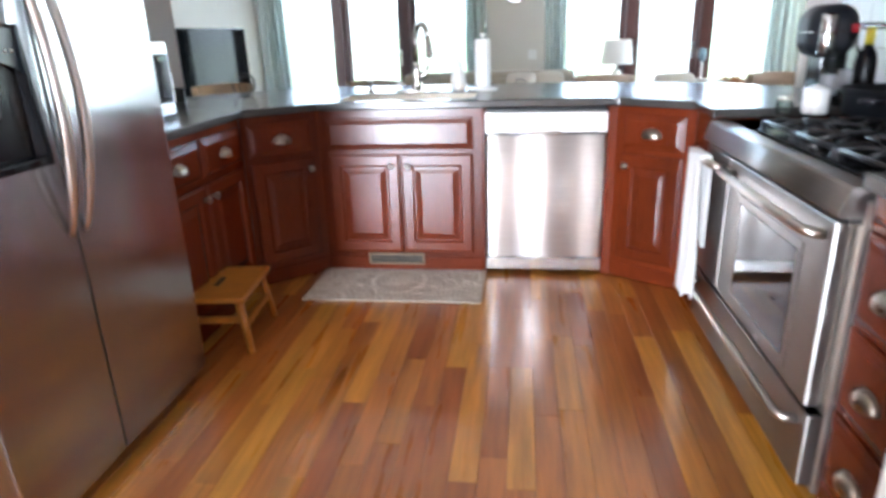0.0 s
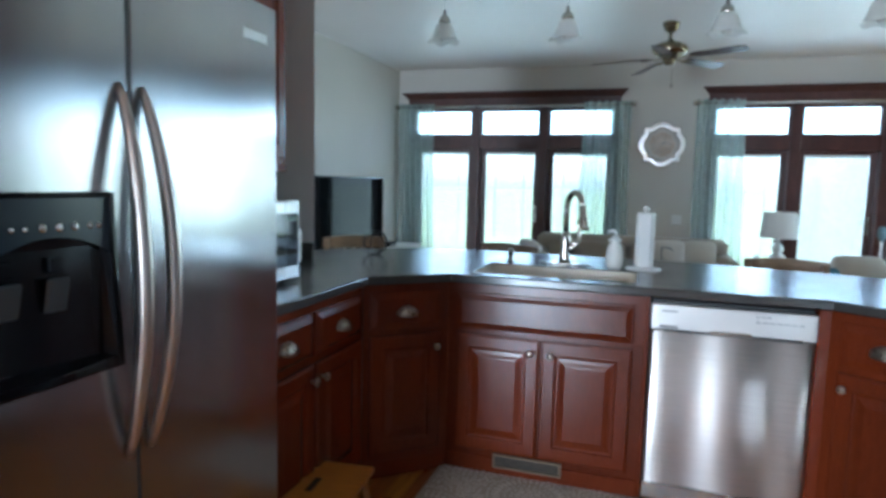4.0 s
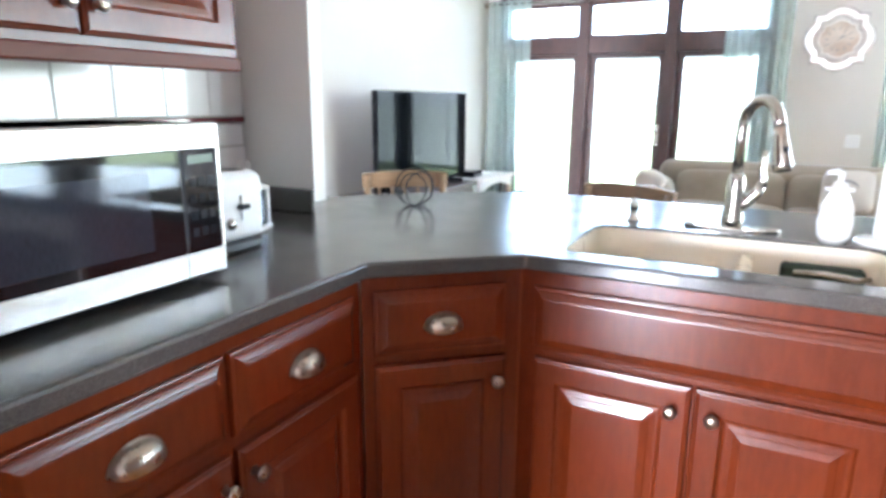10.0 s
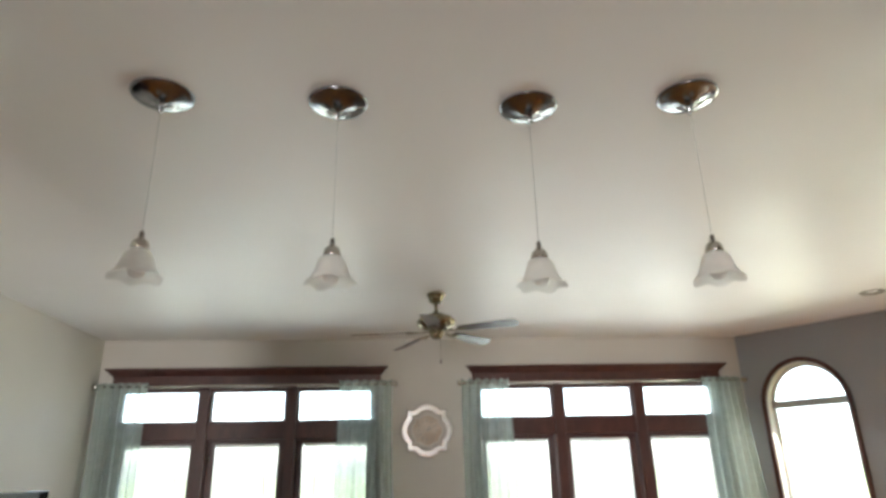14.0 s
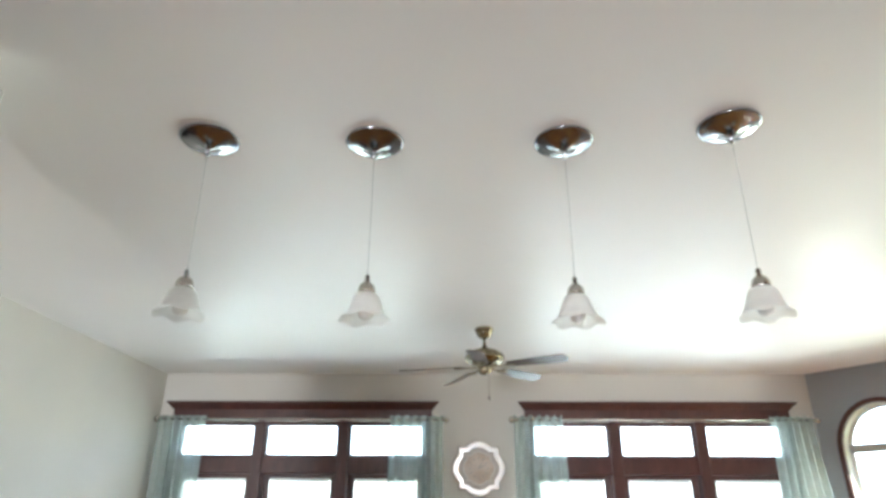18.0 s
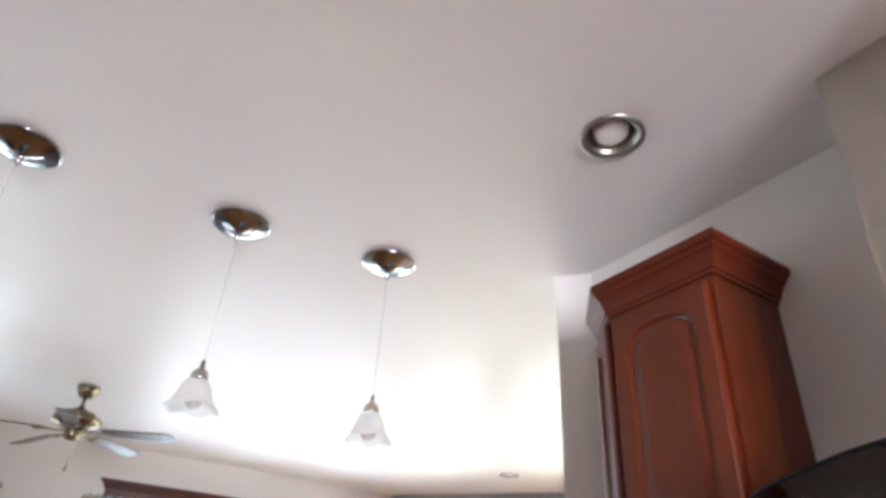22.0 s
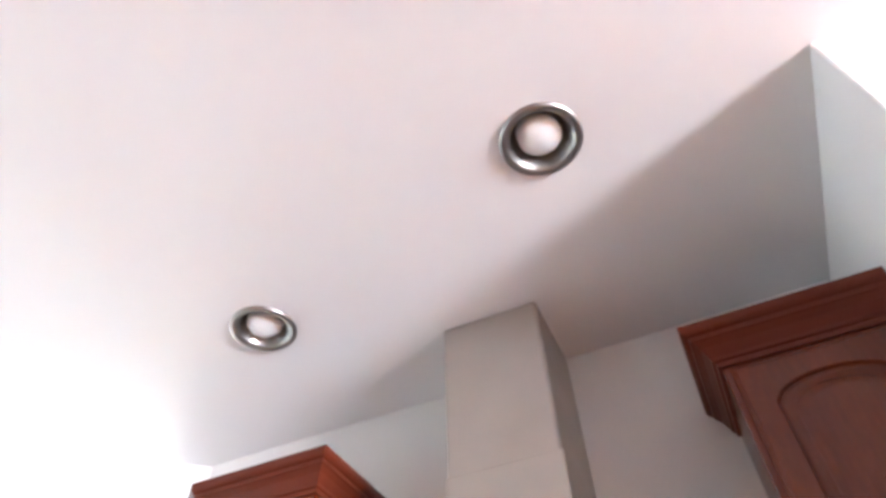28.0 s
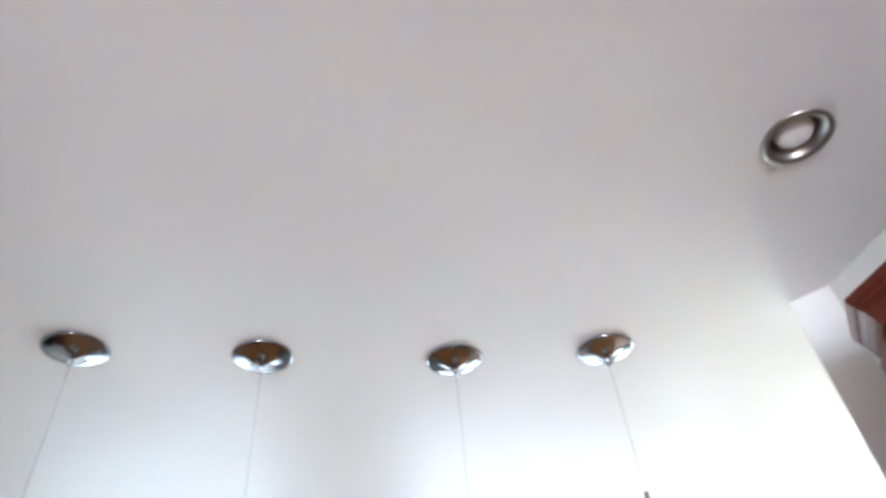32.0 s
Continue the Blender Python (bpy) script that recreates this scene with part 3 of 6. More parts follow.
def garden_doors(x0, x1, name):
    """A group of three glazed doors with transom lights over them, blinds, casing and crowned head."""
    t = thing(name, "dark mahogany glazed garden doors with transom lights and white blinds", "window", pose(0, YN, 0), kind="structure")
    w = (x1 - x0) / 3
    z_bar0, z_bar1 = 1.76, 1.96
    for k in range(4):
        xx = x0 + w * k
        half = 0.055 if k in (1, 2) else 0.04
        part("mullion", bm_box(xx - half, 0.0, 0.02, xx + half, 0.185, WIN_TOP, 0.006), MAHOGANY, t)
    part("transom_rail", bm_box(x0 + 0.04, 0.03, z_bar0 + 0.03, x1 - 0.04, 0.16, z_bar1 + 0.002, 0.006), MAHOGANY, t)
    part("head_rail", bm_box(x0 + 0.04, 0.03, WIN_TOP - 0.025, x1 - 0.04, 0.16, WIN_TOP, 0.005), MAHOGANY, t)
    part("threshold", bm_box(x0, 0.02, 0.0, x1, 0.19, 0.03, 0.004), MAHOGANY, t)
    for k in range(3):
        a, b = x0 + w * k + 0.055, x0 + w * (k + 1) - 0.055
        if k == 0:
            a -= 0.015
        if k == 2:
            b += 0.015
        # transom light
        f = bmesh.new()
        z0, z1 = z_bar1, WIN_TOP - 0.025
        for q in ((a, z0, b, z0 + 0.03), (a, z1 - 0.02, b, z1), (a, z0 + 0.03, a + 0.03, z1 - 0.02), (b - 0.03, z0 + 0.03, b, z1 - 0.02)):
            bm_box(q[0], 0.06, q[1], q[2], 0.11, q[3], bm=f)
        part("transom_sash", f, MAHOGANY, t)
        p = part("transom_pane", bm_box(a + 0.03, 0.083, z0 + 0.03, b - 0.03, 0.087, z1 - 0.02), PANE, t)
        p.visible_shadow = False
        # door leaf
        s = 0.075
        z0, z1 = 0.03, z_bar0 + 0.03
        d = bmesh.new()
        for q in ((a, z0, b, z0 + 0.20), (a, z1 - 0.045, b, z1), (a, z0 + 0.20, a + s, z1 - 0.045), (b - s, z0 + 0.20, b, z1 - 0.045)):
            bm_box(q[0], 0.13, q[1], q[2], 0.178, q[3], bm=d)
        leaf = part("door_leaf", d, MAHOGANY, t)
        p = part("pane", bm_box(a + s, 0.162, z0 + 0.20, b - s, 0.165, z1 - 0.045), PANE, leaf)
        p.visible_shadow = False
        sl = bmesh.new()
        z = z0 + 0.22
        low = z0 + 0.22 if k != 1 or x0 > 0 else z0 + 0.40
        while z < z1 - 0.08:
            if z > low:
                q = bm_box(a + s + 0.006, -0.008, -0.0006, b - s - 0.006, 0.008, 0.0006)
                merge(sl, q, Matrix.Translation((0, 0.152, z)) @ Matrix.Rotation(radians(-62 if k == 1 and x0 > 0 else -29), 4, "X"))
            z += 0.0155
        bl = part("blind", sl, BLIND, leaf, "lowered white slatted blind")
        part("blind_headrail", bm_box(a + s + 0.004, 0.143, z1 - 0.075, b - s - 0.004, 0.159, z1 - 0.046, 0.003), WHITE_PLASTIC, leaf)
        for u in (0.2, 0.8):
            xx = a + s + (b - a - 2 * s) * u
            part("blind_cord", bm_box(xx - 0.004, 0.1405, low, xx + 0.004, 0.1425, z1 - 0.075), WHITE_PLASTIC, leaf)
        for zz in (0.35, 1.0, 1.6):
            part("hinge", bm_tube([(a + 0.012, 0.124, zz - 0.045), (a + 0.012, 0.124, zz + 0.045)], 0.009, 8), NICKEL, leaf)
        if k == 1:
            hd = part("handle_plate", bm_box(b - 0.058, 0.120, 0.82, b - 0.018, 0.13, 1.04, 0.004), NICKEL, leaf, "brushed nickel handle plate")
            part("lever", bm_tube([(b - 0.038, 0.125, 0.97), (b - 0.038, 0.08, 0.97), (b - 0.06, 0.075, 0.97), (b - 0.15, 0.075, 0.965)], 0.009, 8), NICKEL, hd)
    # casing and crowned head inside the room
    c0, c1 = x0 - 0.045, x1 + 0.045
    for xx0, xx1 in ((c0, x0), (x1, c1)):
        part("casing", bm_box(xx0, -0.022, 0, xx1, 0.0, WIN_TOP + 0.0, 0.004), MAHOGANY, t)
    part("head_board", bm_box(c0, -0.03, WIN_TOP, c1, 0.0, WIN_TOP + 0.14, 0.003), MAHOGANY, t, "dark wooden head board")
    cr = bmesh.new()
    prof = [(-0.03, 0.0), (-0.035, 0.008), (-0.05, 0.02), (-0.065, 0.045), (-0.085, 0.055), (-0.09, 0.075), (0.0, 0.075)]
    rows = []
    for e, sgn in ((c0, -1), (c1, 1)):
        rows.append([cr.verts.new((e - sgn * (y + 0.025) * 1.15, y, WIN_TOP + 0.122 + z * 1.1)) for y, z in prof] + [cr.verts.new((e, 0.0, WIN_TOP + 0.122))])
    for i in range(len(rows[0])):
        j = (i + 1) % len(rows[0])
        cr.faces.new((rows[0][i], rows[0][j], rows[1][j], rows[1][i]))
    cr.faces.new(rows[0]), cr.faces.new(rows[1][::-1])
    bmesh.ops.recalc_face_normals(cr, faces=cr.faces[:])
    part("crown_moulding", cr, MAHOGANY, t, "dark wooden crown moulding")
    return t


for k, (a, b) in enumerate(WIN):
    garden_doors(a, b, "window_%d" % (1 + k))

# lights of the sky in the openings
for a, b, share in ((*WIN[0], 0.72), (*WIN[1], 1.08)):
    window_light("sky_light", ((a + b) / 2, YN + 0.24, 1.42), ((a + b) / 2, YN - 2, 1.42), b - a, 1.9, NORTH_W * share, (0.97, 0.99, 1.0))
for cx, w, sill, spring, top in ARCH:
    e = BAY @ Vector((cx, 0.3, 1.35))
    window_light("sky_light", e, BAY @ Vector((cx, -2, -0.3)), w, 1.9, EAST_W, (1.0, 1.0, 0.86))
window_light("sky_light", (-1.7, YS - 0.1, 1.1), (-0.5, -3, 1.25), 1.38, 2.05, SOUTH_W, (1.0, 0.97, 0.93))


# ---- kitchen cabinets ----
def rim(w, h, inset, arch, n=10):
    """Outline of a panel of w by h, set in; its top rises in a flat arch."""
    x0, x1, z0, z1 = inset, w - inset, inset, h - inset
    pts = [(x0, z0), (x1, z0)]
    for k in range(n + 1):
        u = k / n
        s = abs(2 * u - 1)
        rise = arch * math.sqrt(max(0.0, 1 - (s / 0.97) ** 2)) if arch else 0.0
        pts.append((x1 + (x0 - x1) * u, z1 - arch + rise))
    return pts


def bm_panel(w, h, steps, thick=0.02, arch=0.0):
    """A moulded front: steps of (inset, depth) from its rim to its middle; its face looks to -y."""
    bm = bmesh.new()
    n = 16 if arch else 2
    prev = [bm.verts.new((x, 0, z)) for x, z in rim(w, h, 0, 0, n)]
    bm.faces.new(prev[::-1])
    for inset, depth in steps:
        ring = [bm.verts.new((x, -depth, z)) for x, z in rim(w, h, inset, arch if inset > 0.04 else 0, n)]
        for i in range(len(ring)):
            j = (i + 1) % len(ring)
            bm.faces.new((prev[i], prev[j], ring[j], ring[i]))
        prev = ring
    bm.faces.new(prev)
    bmesh.ops.recalc_face_normals(bm, faces=bm.faces[:])
    return bm


DOOR_STEPS = [(0.0, 0.012), (0.002, 0.0155), (0.006, 0.0165), (0.009, 0.0195), (0.011, 0.020), (0.058, 0.020), (0.061, 0.0175), (0.063, 0.0125), (0.068, 0.0100), (0.074, 0.0100), (0.087, 0.0125), (0.089, 0.0140), (0.102, 0.0180), (0.106, 0.0188)]
DRAWER_STEPS = [(0.0, 0.006), (0.0015, 0.0095), (0.005, 0.0105), (0.010, 0.0108), (0.012, 0.0128), (0.018, 0.0155), (0.023, 0.0172), (0.025, 0.0185), (0.030, 0.0200), (0.033, 0.0205)]


def bm_cup_pull():
    """A hooded half-dome bin pull, 96 mm wide, open below, with a thin flange on the drawer."""
    bm = bmesh.new()
    g = []
    for i in range(21):
        a = math.pi * (0.03 + 0.94 * i / 20)
        sa, ca = math.sin(a) ** 0.8, math.cos(a)
        g.append([bm.verts.new((-0.046 * ca, -0.028 * sa * math.sin(b) - 0.001, -0.014 + 0.033 * sa * math.cos(b))) for b in [math.radians(108) * j / 10 for j in range(11)]])
    for i in range(20):
        for j in range(10):
            bm.faces.new((g[i][j], g[i + 1][j], g[i + 1][j + 1], g[i][j + 1])).smooth = True
    out = [(0.049 * math.cos(math.pi * k / 16), -0.016 + 0.039 * math.sin(math.pi * k / 16)) for k in range(17)]
    merge(bm, bm_prism(out, 0.0, 0.002), Matrix.Rotation(radians(90), 4, "X"))
    bmesh.ops.recalc_face_normals(bm, faces=bm.faces[:])
    return bm


CUP = to_mesh("cup_pull", bm_cup_pull(), PULL_NICKEL)
_k = bm_lathe([(0.0, 0.0), (0.008, 0.0), (0.006, 0.006), (0.0055, 0.012), (0.012, 0.016), (0.0155, 0.021), (0.0145, 0.026), (0.008, 0.029), (0, 0.030)], 16)
bmesh.ops.rotate(_k, verts=_k.verts[:], cent=(0, 0, 0), matrix=Matrix.Rotation(radians(90), 3, "X"))
KNOB = to_mesh("knob", _k, PULL_NICKEL)


def add_door(t, x, z, w, h, knob_x=None, knob_z=None, arch=0.0, name="door"):
    d = part(name, bm_panel(w, h, DOOR_STEPS, arch=arch), CHERRY, t, at=pose(x, -0.001, z))
    if knob_x is not None:
        part("knob", KNOB, PULL_NICKEL, d, "small brushed nickel knob", at=pose(knob_x, -0.02, knob_z))
    return d


def add_drawer(t, x, z, w, h, pull=True):
    d = part("drawer_front", bm_panel(w, h, DRAWER_STEPS), CHERRY, t, at=pose(x, -0.001, z))
    if pull:
        part("cup_pull", CUP, PULL_NICKEL, d, "brushed nickel cup pull", at=pose(w / 2, -0.0205, h * 0.5))
    return d


def base_cabinet(label, w, at, depth=0.58, tops=None, doors=(), top=0.873, toe=0.0, taper=0.0):
    t = thing("base_cabinet", label, "cabinet", at, group="cherry base cabinets")
    part("body", bm_prism([(0.002, 0.0), (w - 0.002, 0.0), (w - 0.002 - taper, depth), (0.002 + taper, depth)], 0.004, top, 0.0015), CHERRY, t)
    part("toe_board", bm_box(0.004, -0.008, 0.004, w - 0.004, 0.0, 0.085, 0.003), CHERRY, t)
    return t


Z0D, HD, Z0W, HW = 0.115, 0.535, 0.675, 0.165      # door and drawer heights
# west run beside the refrigerator
c = base_cabinet("cherry base cabinet with two drawers and two raised-panel doors", 0.81, pose(-0.405, 1.985, 0, 0, 0, 90), 0.79)
for x in (0.004, 0.397):
    add_drawer(c, x, Z0W, 0.378, HW)
    add_door(c, x, Z0D, 0.378, HD, 0.35 if x < 0.1 else 0.03, HD - 0.055)
# diagonal corner
c = base_cabinet("cherry corner base cabinet with a drawer over a door", 0.405, pose(-0.405, 2.797, 0, 0, 0, 42.5), 0.5, taper=0.0)
add_drawer(c, 0.03, Z0W, 0.335, HW)
add_door(c, 0.03, Z0D, 0.335, HD, 0.305, HD - 0.06)
part("corner_stile", bm_prism([(-0.004, 0.0), (0.010, -0.0025), (0.016, 0.06), (-0.004, 0.06)], 0.004, 0.873), CHERRY, c, at=pose(0.405, 0, 0))
# sink base
c = base_cabinet("wide cherry sink cabinet with a false front over two doors", 0.853, pose(-0.104, 3.07, 0), 0.6, top=0.66)
part("apron_rail", bm_box(0.002, 0.0, 0.66, 0.851, 0.025, 0.873), CHERRY, c)
part("stile", bm_box(0.849, -0.002, 0.004, 0.8635, 0.05, 0.873, 0.002), CHERRY, c)
add_drawer(c, 0.035, Z0W - 0.005, 0.77, HW, False)
add_door(c, 0.045, Z0D, 0.375, HD, 0.335, HD - 0.06)
add_door(c, 0.428, Z0D, 0.375, HD, 0.04, HD - 0.06)
v = thing("floor_vent", "dark bronze vent grille in the cabinet toe board", "vent", pose(0.124, 3.06, 0.045) @ Matrix.Diagonal((0.90, 1, 0.86, 1)))
f = bmesh.new()
for q in ((0, 0, 0.34, 0.012), (0, 0.063, 0.34, 0.075), (0, 0.012, 0.014, 0.063), (0.326, 0.012, 0.34, 0.063)):
    bm_box(q[0], -0.010, q[1], q[2], 0.0, q[3], 0.001, bm=f)
part("frame", f, SLAT_METAL, v, "dark bronze frame")
part("backing", bm_box(0.012, -0.003, 0.01, 0.328, -0.001, 0.065), DARK_VOID, v)
_sl = to_mesh("slat", bm_box(-0.0016, -0.0055, 0.012, 0.0002, -0.003, 0.063), SLAT_METAL)
for k in range(23):
    part("slat", _sl, SLAT_METAL, v, at=pose(0.025 + 0.0132 * k, -0.001, 0))
# diagonal beside the dishwasher, and the filler by the range
c = base_cabinet("cherry corner base cabinet with a drawer over a door", 0.385, pose(1.404, 3.062, 0, 0, 0, -34), 0.45)
part("stile", bm_box(-0.040, -0.002, 0.004, 0.004, 0.05, 0.873, 0.002), CHERRY, c, at=pose(0, 0, 0, 0, 0, 34))
add_drawer(c, 0.04, Z0W, 0.30, HW)
add_door(c, 0.04, Z0D, 0.30, HD, 0.03, HD - 0.055)
c = base_cabinet("narrow cherry filler cabinet beside the range", 0.30, pose(1.725, 2.845, 0, 0, 0, -90), 0.6)
# drawers south of the range
c = base_cabinet("cherry drawer cabinet with nickel cup pulls", 0.41, pose(1.745, 1.39, 0, 0, 0, -90), 0.58)
for z, h in ((0.79, 0.075), (0.55, 0.225), (0.315, 0.22), (0.095, 0.205)):
    add_drawer(c, 0.012, z, 0.30, h, h > 0.1)


def bm_plate(outer, holes, z0, z1):
    bm = bmesh.new()
    edges = []
    for lp in [outer, *holes]:
        vs = [bm.verts.new((x, y, z1)) for x, y in lp]
        edges += [bm.edges.new((vs[i], vs[(i + 1) % len(vs)])) for i in range(len(vs))]
    bmesh.ops.triangle_fill(bm, edges=edges, use_beauty=True)
    r = bmesh.ops.extrude_face_region(bm, geom=bm.faces[:])
    bmesh.ops.translate(bm, vec=(0, 0, z0 - z1), verts=[x for x in r["geom"] if isinstance(x, bmesh.types.BMVert)])
    bmesh.ops.recalc_face_normals(bm, faces=bm.faces[:])
    return bm


CT, CB = 0.915, 0.877
SX0, SX1, SY0, SY1 = -0.03, 0.70, 3.135, 3.525      # the sink's opening
hole = []
for cx, cy, a0 in ((SX1 - .05, SY1 - .05, 0), (SX0 + .05, SY1 - .05, 90), (SX0 + .05, SY0 + .05, 180), (SX1 - .05, SY0 + .05, 270)):
    hole += [(cx + .05 * math.cos(radians(a0 + q)), cy + .05 * math.sin(radians(a0 + q))) for q in (0, 30, 60, 90)]
front = [(XK + 0.002, 1.985), (-0.375, 1.985), (-0.375, 2.785), (-0.088, 3.042), (1.405, 3.042), (1.70, 2.82), (1.70, 2.545), (XE - 0.002, 2.545)]
back = [(XE - 0.002, 3.258), (2.322, 3.383), (2.30, 3.47), (2.10, 3.70), (1.85, 3.86), (1.40, 3.98), (0.90, 4.07), (-0.38, 4.09), (-0.60, 4.02), (-0.98, 3.70), (-1.10, 3.56), (-1.062, 3.414), (-0.898, 3.251), (-0.906, 3.248), (XK + 0.002, 3.248)]
top = solid("countertop", bm_plate(front + back, [hole], CB, CT), QUARTZ, "dark grey-brown polished quartz worktop with a wide bar", "countertop")
bev = top.modifiers.new("edge", "BEVEL")
bev.width, bev.segments, bev.limit_method, bev.angle_limit = 0.007, 2, "ANGLE", radians(25)
solid("countertop", bm_box(1.69, 0.975, CB, XE - 0.002, 1.358, CT, 0.005), QUARTZ, "short dark quartz worktop beside the range", "countertop")
solid("bar_panel", bm_prism([(-0.95, 3.52), (-0.42, 3.78), (1.5, 3.78), (2.25, 3.40), (2.25, 3.45), (1.52, 3.83), (-0.44, 3.83), (-0.97, 3.57)], 0.0, CB - 0.002), CHERRY, "cherry panel under the bar overhang", "panel", kind="structure")
b = thing("backsplash_upstand", "low dark quartz upstand on the wall end", "backsplash")
part("slab", bm_box(-1.185, 3.23, CT + 0.001, -0.897, 3.2485, CT + 0.078, 0.003), QUARTZ, b)

# upper cabinets
def crown(t, x0, x1, depth, z, left=True, right=True, slant=0.0):
    """A stepped crown moulding round the front and the free sides of a cabinet top."""
    prof = [(0.0, -0.012), (0.008, -0.012), (0.010, 0.0), (0.016, 0.003), (0.018, 0.012), (0.022, 0.020), (0.030, 0.036), (0.042, 0.050), (0.046, 0.052), (0.048, 0.062), (0.056, 0.066), (0.061, 0.072), (0.063, 0.080), (0.063, 0.092), (0.0, 0.092)]
    bm = bmesh.new()
    rows = []
    for d, zz in prof:
        a, b_ = x0 - (d if left else 0), x1 + (d if right else 0)
        e = d * 0.414
        run = [(x0 - slant - d * 0.3, depth), (x0 - slant - d * 0.5, slant * 0.72 - d * 0.4), (x0 - d * 0.32, -d)] if slant else [(a, depth), (a, -d)]
        rows.append([bm.verts.new((x, y, z + zz)) for x, y in run + [(b_, -d), (b_, depth)]])
    for r0, r1 in zip(rows, rows[1:]):
        for i in range(len(r0) - 1):
            bm.faces.new((r0[i], r0[i + 1], r1[i + 1], r1[i]))
    bm.faces.new(rows[-2])
    bmesh.ops.recalc_face_normals(bm, faces=bm.faces[:])
    return part("crown_moulding", bm, CHERRY_DARK, t, "stepped dark cherry crown moulding")


def upper_cabinet(label, w, at, z0, z1, n, depth=0.31, arch=0.05, knob=True, left=True, right=True, slant=0.0):
    t = thing("wall_cabinet", label, "cabinet", at, group="cherry wall cabinets")
    if slant:
        part("body", bm_prism([(0, 0), (w, 0), (w, depth), (-slant + 0.004, depth), (-slant + 0.004, slant * 0.72)], z0, z1, 0.0015), CHERRY, t)
        part("end_panel", bm_panel(slant * 1.17, z1 - z0 - 0.05, DOOR_STEPS), CHERRY_DARK, t, at=pose(-slant + 0.006, slant * 0.72 - 0.003, z0 + 0.02, 0, 0, -36))
    else:
        part("body", bm_box(0, 0, z0, w, depth, z1, 0.0015), CHERRY, t)
    dw = (w - 0.03 - 0.006 * (n - 1)) / n
    for k in range(n):
        x = 0.015 + k * (dw + 0.006)
        kx = (dw - 0.03 if k % 2 == 0 else 0.03) if n > 1 else 0.03
        add_door(t, x, z0 + 0.02, dw, z1 - z0 - 0.05, kx if knob else None, 0.06, arch)
    part("light_rail", bm_box(-0.004, -0.012, z0 - 0.035, w + 0.004, 0.03, z0, 0.004), CHERRY_DARK, t)
    crown(t, 0, w, depth, z1, left, right, slant)
    return t


upper_cabinet("tall cherry wall cabinet with an arched door and a slanted end", 0.395, pose(2.10, 2.895, 0, 0, 0, -90), 1.42, 2.413, 1, depth=0.319, slant=0.18)
upper_cabinet("tall cherry wall cabinet with an arched raised-panel door", 0.398, pose(2.10, 1.373, 0, 0, 0, -90), 1.42, 2.448, 1, depth=0.319, right=False)
upper_cabinet("cherry wall cabinet with two raised-panel doors over the microwave", 0.86, pose(-0.86, 2.05, 0, 0, 0, 90), 1.385, 2.30, 2, depth=0.355, arch=0.0, left=False)


